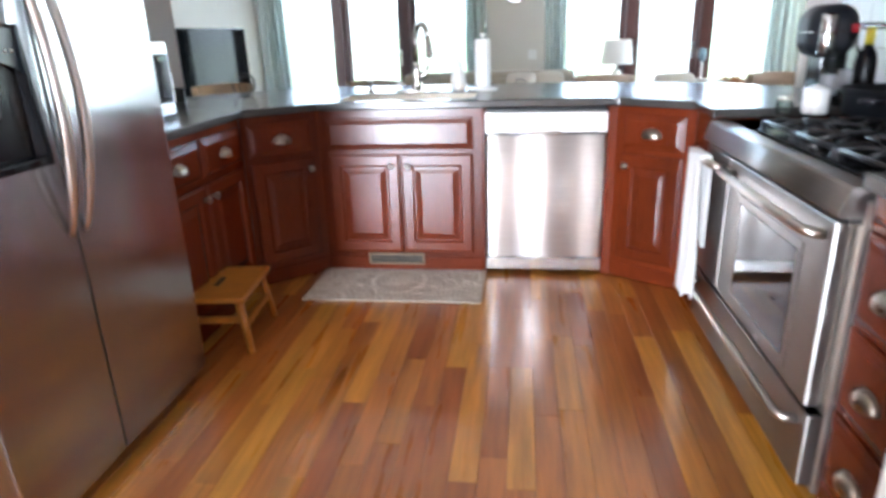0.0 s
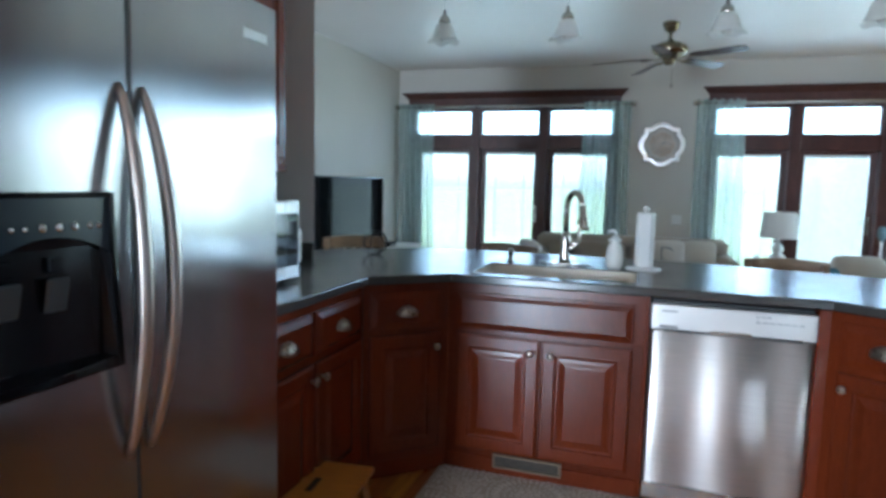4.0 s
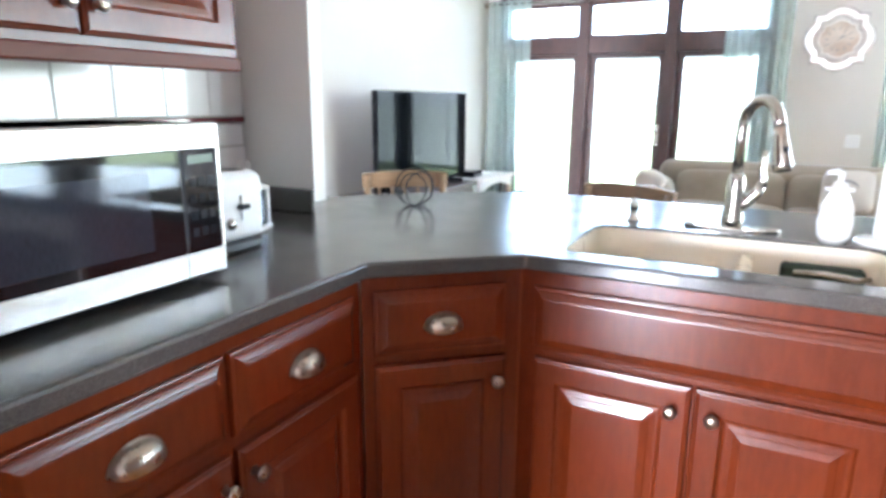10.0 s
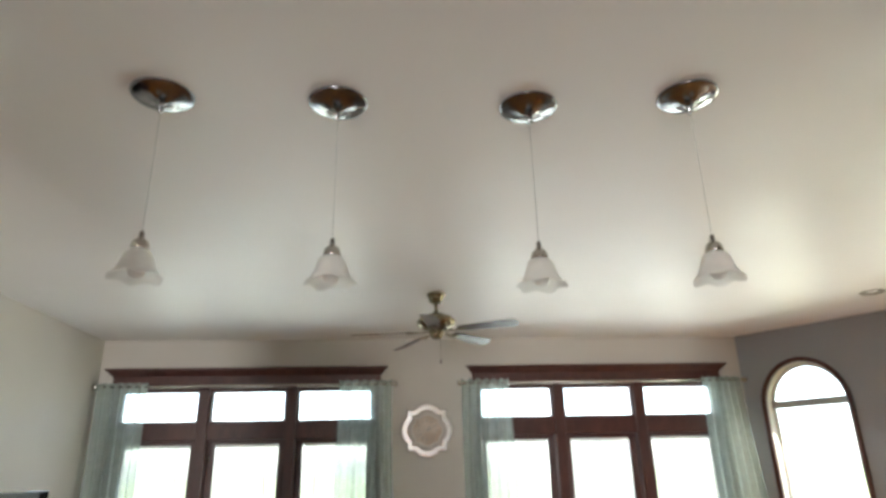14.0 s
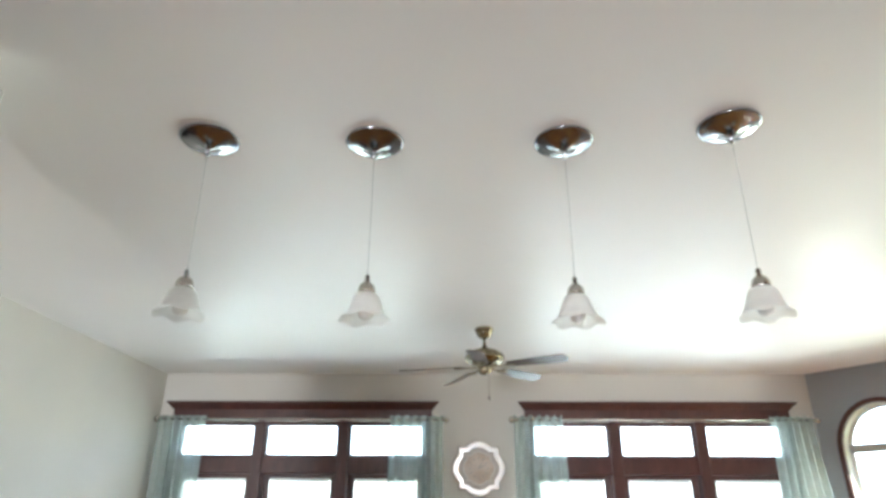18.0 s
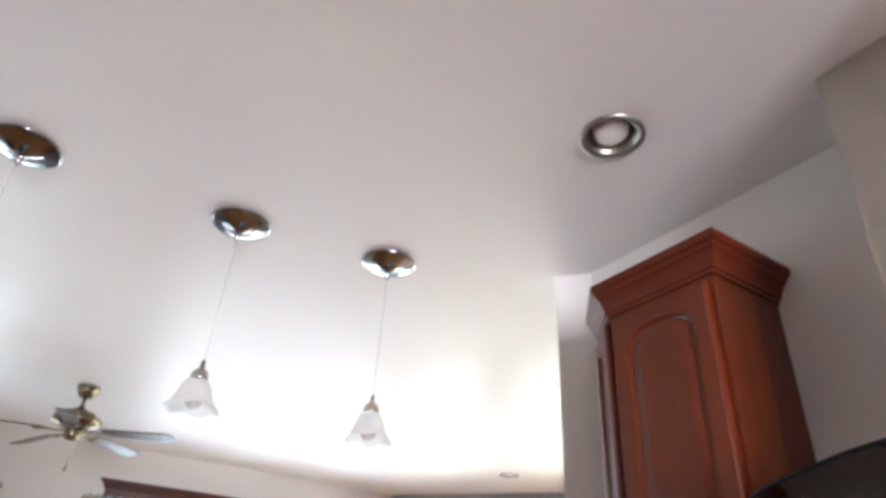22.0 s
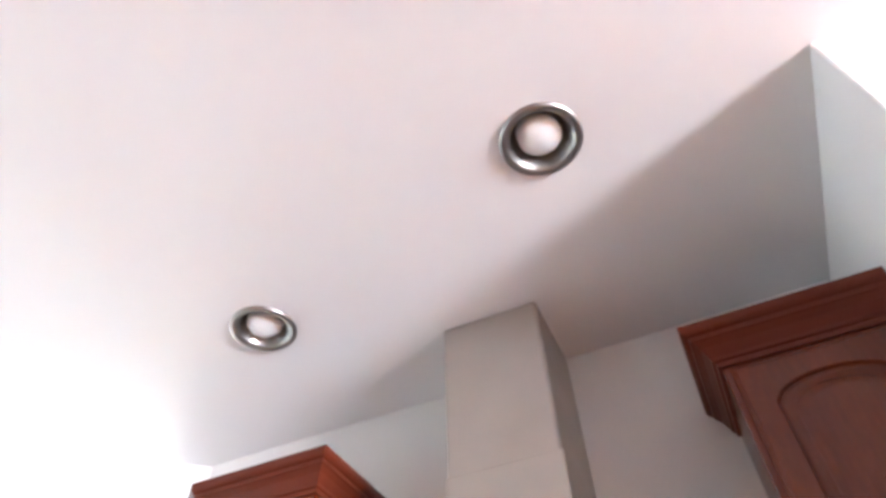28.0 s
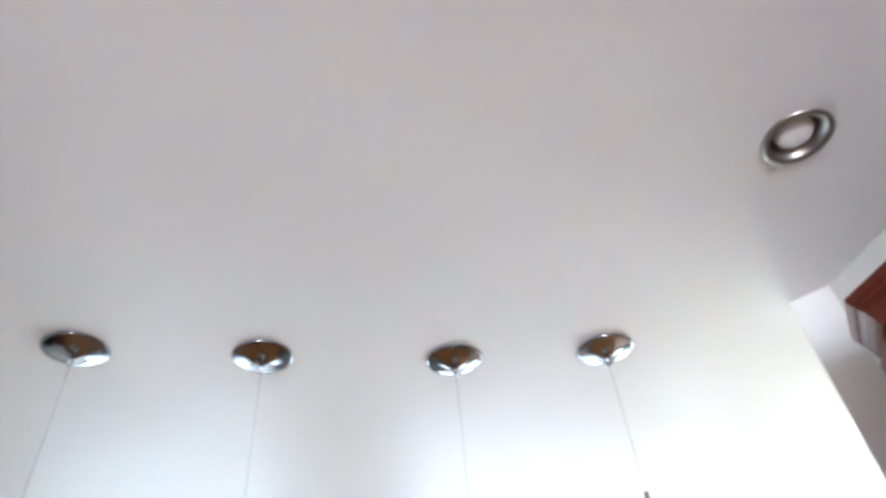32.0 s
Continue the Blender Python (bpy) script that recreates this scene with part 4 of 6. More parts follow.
# ---- kitchen appliances ----
def refrigerator():
    t = thing("refrigerator", "tall brushed stainless side-by-side refrigerator with bowed handles", "refrigerator", pose(-0.26, 1.02, 0, 0, 0, 90))
    # local: x along the front, -y towards the room
    part("cabinet_body", bm_box(0.004, 0.075, 0.02, 0.906, 0.86, 1.765, 0.006), GREY_PLASTIC, t, "dark grey refrigerator body")
    part("toe_grille", bm_box(0.01, 0.06, 0.005, 0.90, 0.075, 0.05, 0.003), BLACK_MATT, t)
    part("door_gasket", bm_box(0.3911, 0.0028, 0.05, 0.3989, 0.074, 1.765), BLACK_MATT, t, "black rubber door seal")
    for a, b, nm in ((0.0, 0.391, "freezer_door"), (0.399, 0.91, "fresh_door")):
        bm = bmesh.new()
        out = [(a, 0.004), (a + 0.0012, 0.0012), (a + 0.004, 0.0)]
        out += [(a + 0.004 + (b - a - 0.008) * k / 12, -0.004 * math.sin(math.pi * k / 12)) for k in range(1, 12)]
        out += [(b - 0.004, 0.0), (b - 0.0012, 0.0012), (b, 0.004), (b, 0.07), (a, 0.07)]
        merge(bm, bm_prism(out, 0.045, 1.77, 0.004))
        for f in bm.faces:
            f.smooth = abs(f.normal.z) < 0.5 and f.normal.y < -0.95
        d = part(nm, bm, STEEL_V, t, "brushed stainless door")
        x, bow = (0.366, -0.008) if nm == "freezer_door" else (0.424, 0.012)
        pts, rr = [], []
        for k in range(33):
            u = k / 32
            s = math.sin(math.pi * u)
            pts.append((x + bow * s, -0.002 - 0.062 * s ** 0.8, 0.742 + 0.75 * u))
            rr.append(0.0065 + 0.0095 * s ** 0.5)
        part("handle", bm_tube(pts, rr, 16), HANDLE_STEEL, d, "long bowed satin handle")
    # the dispenser: a proud black frame, a sloping panel with an arched lower edge over a niche
    x0, x1, z0, z1 = 0.04, 0.335, 0.945, 1.285
    bm = bmesh.new()
    out = [(x0, z0), (x1, z0), (x1, z1), (x0, z1)]
    mid = [(x0 + 0.016, z0 + 0.022), (x1 - 0.016, z0 + 0.022), (x1 - 0.016, z1 - 0.012), (x0 + 0.016, z1 - 0.012)]
    deep = [(x0 + 0.03, z0 + 0.03), (x1 - 0.03, z0 + 0.03), (x1 - 0.03, z1 - 0.10), (x0 + 0.03, z1 - 0.10)]
    rings = [[(x, 0.002, z) for x, z in out], [(x, -0.015 - (0.016 if z == z0 else 0), z + (0.003 if z == z0 else -0.003)) for x, z in out],
             [(x, -0.017 - (0.014 if z < 1 else 0), z) for x, z in mid], [(x, -0.0075, z) for x, z in deep]]
    vs = [[bm.verts.new(p) for p in r] for r in rings]
    for r0, r1 in zip(vs, vs[1:]):
        for i in range(4):
            bm.faces.new((r0[i], r0[(i + 1) % 4], r1[(i + 1) % 4], r1[i]))
    bm.faces.new(vs[-1])
    bmesh.ops.recalc_face_normals(bm, faces=bm.faces[:])
    disp = part("dispenser", bm, BLACK_GLOSS, t, "black ice and water dispenser")
    pan = [(x0 + 0.014, z1 - 0.010), (x0 + 0.014, z1 - 0.135)]
    for k in range(13):
        u = k / 12
        pan.append((x0 + 0.02 + (x1 - x0 - 0.04) * u, z1 - 0.130 + 0.042 * math.sin(math.pi * u) ** 0.8 + 0.014 * u))
    pan += [(x1 - 0.014, z1 - 0.115), (x1 - 0.014, z1 - 0.010)]
    cp = part("control_panel", bm_prism(pan, 0.0, 0.006, 0.0015), PANEL_BLUE, disp, "glossy blue-black control panel", at=pose(0, -0.014, 0, 90))
    for k, (bx, br) in enumerate(((0.095, 0.005), (0.118, 0.005), (0.150, 0.008), (0.182, 0.008), (0.213, 0.008), (0.244, 0.0055), (0.263, 0.0055))):
        part("button", bm_lathe([(0.0, 0), (br, 0), (br * 0.8, 0.003), (0, 0.004)], 12), CHROME, disp, at=pose(x0 + bx - 0.01, -0.0195, z1 - 0.062, 90))
    for xx in (0.115, 0.205):
        part("paddle", bm_box(xx - 0.022, -0.004, 0.0, xx + 0.022, 0.004, 0.062, 0.003), PADDLE, disp, "grey dispenser paddle", at=pose(0, -0.010, 1.075, 12))
        part("nozzle", bm_box(xx - 0.014, -0.018, 1.145, xx + 0.014, -0.002, 1.172, 0.003), BLACK_GLOSS, disp)
    lip = [(x0 + 0.02, 0.0), (x1 - 0.02, 0.0)] + [(x1 - 0.02 - (x1 - x0 - 0.04) * k / 10, -0.030 - 0.014 * math.sin(math.pi * k / 10)) for k in range(11)]
    part("drip_tray", bm_prism(lip[::-1], z0 + 0.006, z0 + 0.026, 0.004), BLACK_GLOSS, disp)
    part("badge", bm_box(0.76, -0.0045, 1.668, 0.86, 0.0, 1.692, 0.001), LABEL_GREY, t, "small silver maker's badge")
    return t


refrigerator()
t = upper_cabinet("cherry cabinet above the refrigerator with two doors", 0.91, pose(-0.66, 1.02, 0, 0, 0, 90), 1.815, 2.30, 2, depth=0.53, arch=0.0, left=True, right=False)
part("side_panel", bm_box(0.914, -0.20, 0.0, 0.932, 0.53, 1.815, 0.001), CHERRY, t, "thin cherry side panel beside the refrigerator")


def dishwasher():
    t = thing("dishwasher", "brushed stainless dishwasher with a pocket handle", "dishwasher", pose(0.764, 3.055, 0))
    w = 0.598
    part("tub", bm_box(0.004, 0.03, 0.02, w - 0.004, 0.60, 0.866, 0.003), BLACK_MATT, t, "black dishwasher tub")
    bm = bmesh.new()
    n = 40
    rows = []
    for k in range(n + 1):
        u = k / n
        rows.append([bm.verts.new((w * u, -0.010 * math.sin(math.pi * u) ** 0.5 - 0.0042 * math.sin(u * 13.5 + 0.6 + z * 0.5), z)) for z in (0.100, 0.40, 0.74)])
    for a, b_ in zip(rows, rows[1:]):
        for j in range(2):
            bm.faces.new((a[j], b_[j], b_[j + 1], a[j + 1])).smooth = True
    r = bmesh.ops.extrude_face_region(bm, geom=bm.faces[:])
    for q in r["geom"]:
        if isinstance(q, bmesh.types.BMVert):
            q.co.y = 0.03
    bmesh.ops.recalc_face_normals(bm, faces=bm.faces[:])
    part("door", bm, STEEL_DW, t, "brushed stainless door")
    c_ = part("control_panel", bm_box(0, -0.010, 0.748, w, 0.03, 0.852, 0.005, 2), PANEL_PALE, t, "pale stainless control panel")
    part("handle_pocket", bm_box(0.225, -0.013, 0.742, 0.375, -0.004, 0.762, 0.004), NICKEL, c_)
    # dark strip painted in as the shade under the handle pocket
    part("pocket_shadow", bm_box(0.05, -0.0112, 0.744, 0.55, -0.009, 0.752), DARK_VOID, c_)
    part("vent", bm_box(0.035, -0.0115, 0.756, 0.105, -0.009, 0.768, 0.001), PRINT_GREY, c_)
    part("badge", bm_box(0.04, -0.011, 0.822, 0.10, -0.0095, 0.829), PRINT_GREY, c_)
    for k in range(7):
        part("printed_mark", bm_box(0.385 + 0.025 * k, -0.0108, 0.806, 0.402 + 0.025 * k, -0.0098, 0.811), PRINT_GREY, c_)
    for k in range(3):
        part("printed_mark", bm_box(0.385 + 0.02 * k, -0.0108, 0.828, 0.398 + 0.02 * k, -0.0098, 0.833), PRINT_GREY, c_)
    part("toe_plate", bm_box(0.0, -0.004, 0.03, w, 0.02, 0.095, 0.002), STEEL, t)
    return t


dishwasher()


def kitchen_range():
    t = thing("kitchen_range", "wide stainless gas range with black cast-iron grates", "range", pose(1.70, 2.53, 0, 0, 0, -90))
    w = 1.135
    ZT = 0.872
    part("body", bm_box(0.003, 0.03, 0.02, w - 0.003, 0.706, ZT - 0.03, 0.004), STEEL_DULL, t, "stainless range body")
    nose = [(0.714, ZT), (0.714, ZT - 0.03), (0.03, ZT - 0.03), (0.03, ZT - 0.076), (-0.026, ZT - 0.076), (-0.029, ZT - 0.073), (-0.028, ZT - 0.066), (-0.012, ZT - 0.010), (-0.007, ZT - 0.004), (0.0, ZT - 0.001), (0.05, ZT)]
    bm = bm_prism(nose, 0.0, w)
    bmesh.ops.transform(bm, matrix=Matrix(((0, 0, 1, 0), (1, 0, 0, 0), (0, 1, 0, 0), (0, 0, 0, 1))), verts=bm.verts[:])
    bmesh.ops.recalc_face_normals(bm, faces=bm.faces[:])
    for f in bm.faces:
        f.smooth = abs(f.normal.x) < 0.5 and 0.05 < f.normal.z < 0.99
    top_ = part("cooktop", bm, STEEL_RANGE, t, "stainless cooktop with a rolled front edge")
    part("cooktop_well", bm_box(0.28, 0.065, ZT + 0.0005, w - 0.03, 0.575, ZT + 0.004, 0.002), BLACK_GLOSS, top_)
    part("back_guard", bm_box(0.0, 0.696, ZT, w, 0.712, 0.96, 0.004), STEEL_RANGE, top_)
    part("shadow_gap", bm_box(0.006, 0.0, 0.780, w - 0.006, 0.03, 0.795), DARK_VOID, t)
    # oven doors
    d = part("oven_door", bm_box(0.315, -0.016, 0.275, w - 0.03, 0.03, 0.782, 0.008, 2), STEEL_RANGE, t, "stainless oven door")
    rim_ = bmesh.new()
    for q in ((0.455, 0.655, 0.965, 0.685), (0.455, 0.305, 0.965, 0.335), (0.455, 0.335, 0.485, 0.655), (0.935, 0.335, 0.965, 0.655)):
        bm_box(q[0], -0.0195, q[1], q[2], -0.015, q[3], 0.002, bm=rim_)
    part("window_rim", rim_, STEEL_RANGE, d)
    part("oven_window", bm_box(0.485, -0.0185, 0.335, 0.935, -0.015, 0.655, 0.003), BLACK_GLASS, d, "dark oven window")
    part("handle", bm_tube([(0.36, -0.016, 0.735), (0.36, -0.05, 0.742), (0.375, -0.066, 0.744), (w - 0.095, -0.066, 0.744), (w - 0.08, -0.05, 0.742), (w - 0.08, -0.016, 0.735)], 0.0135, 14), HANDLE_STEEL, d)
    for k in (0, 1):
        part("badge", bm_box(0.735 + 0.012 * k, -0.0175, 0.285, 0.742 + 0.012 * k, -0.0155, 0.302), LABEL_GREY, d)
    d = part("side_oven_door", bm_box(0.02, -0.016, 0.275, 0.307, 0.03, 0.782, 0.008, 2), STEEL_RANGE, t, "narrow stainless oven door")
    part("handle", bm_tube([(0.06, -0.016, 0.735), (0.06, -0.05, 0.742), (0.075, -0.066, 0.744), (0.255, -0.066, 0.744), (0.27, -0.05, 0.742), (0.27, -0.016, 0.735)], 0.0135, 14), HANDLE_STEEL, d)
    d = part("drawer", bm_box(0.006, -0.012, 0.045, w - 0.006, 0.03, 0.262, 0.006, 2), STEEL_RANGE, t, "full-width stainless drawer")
    part("handle", bm_tube([(0.06, -0.012, 0.215), (0.06, -0.045, 0.22), (0.075, -0.06, 0.22), (w - 0.09, -0.06, 0.22), (w - 0.07, -0.045, 0.22), (w - 0.07, -0.012, 0.215)], 0.0135, 14), HANDLE_STEEL, d)
    # burners and grates with bent fingers
    for gx in range(3):
        x0 = 0.295 + 0.277 * gx
        xm = x0 + 0.133
        g = bmesh.new()
        zt = ZT + 0.044
        ring_ = [(x0 + 0.006, 0.085), (x0 + 0.26, 0.085), (x0 + 0.26, 0.56), (x0 + 0.006, 0.56), (x0 + 0.006, 0.085)]
        merge(g, bm_tube([(x, y, zt - 0.012) for x, y in ring_], 0.009, 6))
        merge(g, bm_tube([(x0 + 0.006, 0.325, zt - 0.012), (x0 + 0.26, 0.325, zt - 0.012)], 0.009, 6))
        for cy in (0.205, 0.442):
            for a in range(8):
                dx_, dy_ = math.cos(a * math.pi / 4), math.sin(a * math.pi / 4)
                ex = 0.115 / max(abs(dx_), abs(dy_))
                merge(g, bm_tube([(xm + dx_ * 0.028, cy + dy_ * 0.028, zt), (xm + dx_ * ex * 0.7, cy + dy_ * ex * 0.7, zt + 0.002), (xm + dx_ * ex, cy + dy_ * ex, zt - 0.010)], [0.005, 0.0075, 0.008], 6))
        for xx in (0.006, 0.26):
            for yy in (0.085, 0.325, 0.56):
                bm_box(x0 + xx - 0.009, yy - 0.009, ZT + 0.0042, x0 + xx + 0.009, yy + 0.009, zt - 0.008, 0.002, bm=g)
        part("grate", g, BLACK_IRON, t, "black cast-iron grate")
        for cy in (0.205, 0.442):
            bu = part("burner", bm_lathe([(0, 0), (0.05, 0), (0.05, 0.010), (0.040, 0.012), (0.038, 0.022), (0, 0.024)], 20), BLACK_MATT, t, at=pose(xm, cy, ZT + 0.0042))
            part("burner_ring", bm_lathe([(0.052, 0), (0.058, 0), (0.056, 0.005), (0.052, 0.005)], 20, False), NICKEL, bu)
    return t


kitchen_range()

# the towel over the side handle
def towel_shape(u, v):
    fold = 0.010 * math.sin(u * 16) + 0.008 * math.sin(u * 7 + 1.3 + v * 2)
    return (0.02 * (1 - v) * math.sin(v * 5) + (0.5 - u) * 0.06 * v, fold * (1.15 - v * 0.7), 0.02 * math.sin(u * 9) * (1 - v))


bm = bm_cloth(0.225, 0.58, 22, 20, towel_shape)
r = bmesh.ops.extrude_face_region(bm, geom=bm.faces[:])
bmesh.ops.translate(bm, vec=(0, 0.006, 0), verts=[x for x in r["geom"] if isinstance(x, bmesh.types.BMVert)])
bm2 = bm_cloth(0.21, 0.36, 22, 10, lambda u, v: (0, 0.042 + 0.006 * math.sin(u * 13), 0.22))
merge(bm, bm2)
bm_box(0.010, 0.0, 0.570, 0.205, 0.045, 0.586, 0.006, bm=bm)
for f in bm.faces:
    f.smooth = True
tw = solid("dish_towel", bm, TOWEL, "white cotton towel hanging over the oven handle", "towel", pose(1.612, 2.535, 0.183, 0, 0, -90))

# hood
h_ = thing("range_hood", "satin stainless chimney hood with an arched glass canopy", "range hood")
ch = bm_box(2.102, 1.785, 1.80, XE - 0.002, 2.095, CE - 0.001, 0.012, 3)
part("chimney", ch, STEEL_DULL, h_, "satin stainless chimney cover, slightly dented at the top")
part("chimney_sleeve", bm_box(2.0995, 1.7805, 1.80, XE - 0.003, 2.0995, 2.345, 0.006, 2), STEEL_DULL, h_)
# arched sheet of smoked glass over a low steel body
gl, edge = bmesh.new(), []
for k in range(25):
    u = k / 12 - 1
    y, z = 1.94 + 0.43 * u, 1.742 + 0.072 * (1 - u * u)
    edge.append((1.872, y, z + 0.004))
    ring = [gl.verts.new(p) for p in ((1.874, y, z), (1.874, y, z + 0.008), (XE - 0.004, y, z + 0.008), (XE - 0.004, y, z))]
    if k:
        for i in range(4):
            gl.faces.new((last[i], last[(i + 1) % 4], ring[(i + 1) % 4], ring[i]))
    else:
        gl.faces.new(ring)
    last = ring
gl.faces.new(last[::-1])
bmesh.ops.recalc_face_normals(gl, faces=gl.faces[:])
can = part("glass_canopy", gl, SMOKED_GLASS, h_, "arched smoked glass canopy")
part("edge_strip", bm_tube(edge, 0.005, 6), BLACK_GLOSS, can, "dark polished glass edge")
part("hood_body", bm_box(1.98, 1.735, 1.70, XE - 0.004, 2.145, 1.772, 0.006), STEEL, h_, "low stainless fan body")
for yy in (1.835, 2.045):
    part("filter", bm_box(2.02, yy - 0.09, 1.694, 2.31, yy + 0.09, 1.70, 0.003), NICKEL, h_)


# ---- tiles ----
def tiled(name, label, x, face, y0, y1, z0, z1, skip=()):
    """White tiles with a burgundy liner and a row of half tiles, on a wall of constant x; face is -1 or 1."""
    t = thing(name, label, "backsplash", kind="structure")
    part("grout_bed", bm_box(x, y0, CT + 0.001, x + face * 0.006, y1, z1), GROUT, t)
    rows = [(CT + 0.002, z0 - CT - 0.005, 0.152, WHITE_TILE, 0.0), (z0, 0.152, 0.152, WHITE_TILE, 0.0), (z0 + 0.155, 0.072, 0.105, WHITE_TILE, 0.05), (z0 + 0.230, 0.020, 0.152, RED_TILE, 0.06), (z0 + 0.253, 0.152, 0.165, WHITE_TILE, 0.08), (z0 + 0.408, 0.152, 0.165, WHITE_TILE, 0.0)]
    cache = {}
    for z, h, wd, mt, off in rows:
        hh = min(h, z1 - z)
        if hh < 0.01:
            continue
        y = y0 - off
        while y < y1 - 0.004:
            a, b = max(y, y0) + 0.0015, min(y + wd, y1) - 0.0015
            if b - a > 0.01:
                key = (round(b - a, 3), round(hh, 3), mt.name)
                if key not in cache:
                    d = 0.016 if mt is RED_TILE else 0.013
                    cache[key] = to_mesh("tile", bm_box(0, 0, 0, face * d, key[0], hh - 0.003, 0.0025), mt)
                part("tile", cache[key], mt, t, at=pose(x, a, z))
            y += wd
    return t


tiled("backsplash_1", "glossy white wall tiles with a burgundy liner", XK, 1, 2.03, 3.249, CT + 0.060, 1.385)
tiled("backsplash_2", "glossy white wall tiles with a burgundy liner", XE, -1, 1.36, 3.25, CT + 0.05, 1.41)

# ---- things on the west counter ----
m_ = thing("microwave_oven", "stainless countertop microwave with a black glass door", "microwave", pose(-0.57, 2.045, CT, 0, 0, 90))
part("case", bm_box(0, 0.012, 0.018, 0.515, 0.38, 0.318, 0.005), STEEL, m_, "stainless case")
part("front_frame", bm_box(0, 0, 0.016, 0.515, 0.014, 0.320, 0.005), STEEL, m_)
part("door_glass", bm_box(0.012, -0.004, 0.068, 0.4135, 0.002, 0.272, 0.003), BLACK_GLASS, m_, "black glass door")
part("door_screen", bm_box(0.035, -0.0046, 0.092, 0.34, -0.0038, 0.235), SCREEN, m_, "fine grey screen of the door")
part("keypad", bm_box(0.4155, -0.004, 0.068, 0.503, 0.002, 0.272, 0.003), BLACK_GLASS, m_, "black keypad panel")
part("display", bm_box(0.428, -0.0048, 0.243, 0.49, -0.0035, 0.26), DISPLAY, m_, "faint green display")
for k in range(12):
    part("key", bm_box(0.428 + 0.022 * (k % 3), -0.0046, 0.10 + 0.033 * (k // 3), 0.444 + 0.022 * (k % 3), -0.0038, 0.118 + 0.033 * (k // 3)), KEY_PRINT, m_)
part("door_seam", bm_box(0.4135, -0.0008, 0.018, 0.4155, 0.001, 0.319), BLACK_MATT, m_, "dark seam between door and keypad")
for xx in (0.05, 0.465):
    for yy in (0.05, 0.34):
        part("foot", bm_lathe([(0, 0), (0.012, 0), (0.012, 0.019), (0, 0.019)], 10), BLACK_MATT, m_, at=pose(xx, yy, 0.0))

to_ = thing("toaster", "white toaster with a black base", "toaster", pose(-0.70, 2.645, CT, 0, 0, 90))
part("base", bm_box(0.005, 0.005, 0.0, 0.165, 0.265, 0.03, 0.008), BLACK_MATT, to_, "black base")
part("shell", bm_box(0, 0, 0.028, 0.17, 0.27, 0.195, 0.028, 4), WHITE_PLASTIC, to_, "rounded white shell")
part("top_plate", bm_box(0.03, 0.03, 0.19, 0.14, 0.24, 0.1965, 0.003), NICKEL, to_)
for xx in (0.055, 0.105):
    part("slot", bm_box(xx - 0.012, 0.04, 0.1955, xx + 0.012, 0.23, 0.1975), DARK_VOID, to_)
part("lever_slot", bm_box(0.0845, -0.002, 0.08, 0.0875, 0.0, 0.14), DARK_VOID, to_)
part("lever", bm_box(0.070, -0.020, 0.108, 0.102, 0.0, 0.119, 0.004), BLACK_GLOSS, to_, "black lever")
part("dial", bm_lathe([(0, 0), (0.014, 0), (0.012, 0.01), (0, 0.011)], 14), NICKEL, to_, at=pose(0.05, 0.0, 0.075, 90))

la = thing("candle_lantern", "small white metal candle lantern with glass sides", "lantern", pose(-0.89, 2.935, CT, 0, 0, 20) @ Matrix.Diagonal((1, 1, 0.88, 1)))
part("base", bm_box(-0.055, -0.055, 0, 0.055, 0.055, 0.016, 0.003), WHITE_PAINT, la)
for sx in (-1, 1):
    for sy in (-1, 1):
        part("post", bm_box(sx * 0.044 - 0.006, sy * 0.044 - 0.006, 0.016, sx * 0.044 + 0.006, sy * 0.044 + 0.006, 0.135, 0.001), WHITE_PAINT, la)
for k in range(4):
    p = part("pane", bm_box(-0.038, 0.043, 0.017, 0.038, 0.0445, 0.134), BOTTLE_GLASS, la, at=pose(0, 0, 0, 0, 0, 90 * k))
    p.visible_shadow = False
part("roof", bm_lathe([(0.0, 0.20), (0.018, 0.198), (0.024, 0.175), (0.03, 0.17), (0.045, 0.15), (0.072, 0.137), (0.072, 0.133), (0, 0.133)][::-1], 4), WHITE_PAINT, la, at=pose(0, 0, 0, 0, 0, 45))
part("ring", bm_tube([(0.018 * math.cos(a * math.pi / 8), 0, 0.213 + 0.018 * math.sin(a * math.pi / 8)) for a in range(17)], 0.0025, 6, False), WHITE_PAINT, la)
part("candle", bm_lathe([(0, 0.016), (0.022, 0.016), (0.022, 0.07), (0, 0.072)], 16), CREAM_SINK, la)

# ---- sink ----
s_ = thing("kitchen_sink", "cream composite double-bowl undermount sink", "sink")
bm = bmesh.new()
def bowl(bm, x0, x1, y0, y1, zt, zb, r=0.06, n=4):
    rings = []
    for k, (ins, z) in enumerate(((0, zt), (0.004, zt - 0.02), (0.012, zb + 0.05), (0.03, zb + 0.012), (0.07, zb))):
        pts = []
        for cx, cy, a0 in ((x1 - r, y1 - r, 0), (x0 + r, y1 - r, 90), (x0 + r, y0 + r, 180), (x1 - r, y0 + r, 270)):
            for q in range(n + 1):
                a = radians(a0 + 90 * q / n)
                pts.append((cx + (r - ins * 0.999) * math.cos(a) if ins < r else cx, cy + (r - ins * 0.999) * math.sin(a) if ins < r else cy, z))
        rings.append([bm.verts.new(p) for p in pts])
    for a, b_ in zip(rings, rings[1:]):
        for i in range(len(a)):
            bm.faces.new((a[i], b_[i], b_[(i + 1) % len(a)], a[(i + 1) % len(a)])).smooth = True
    bm.faces.new(rings[-1])
    return rings[0]


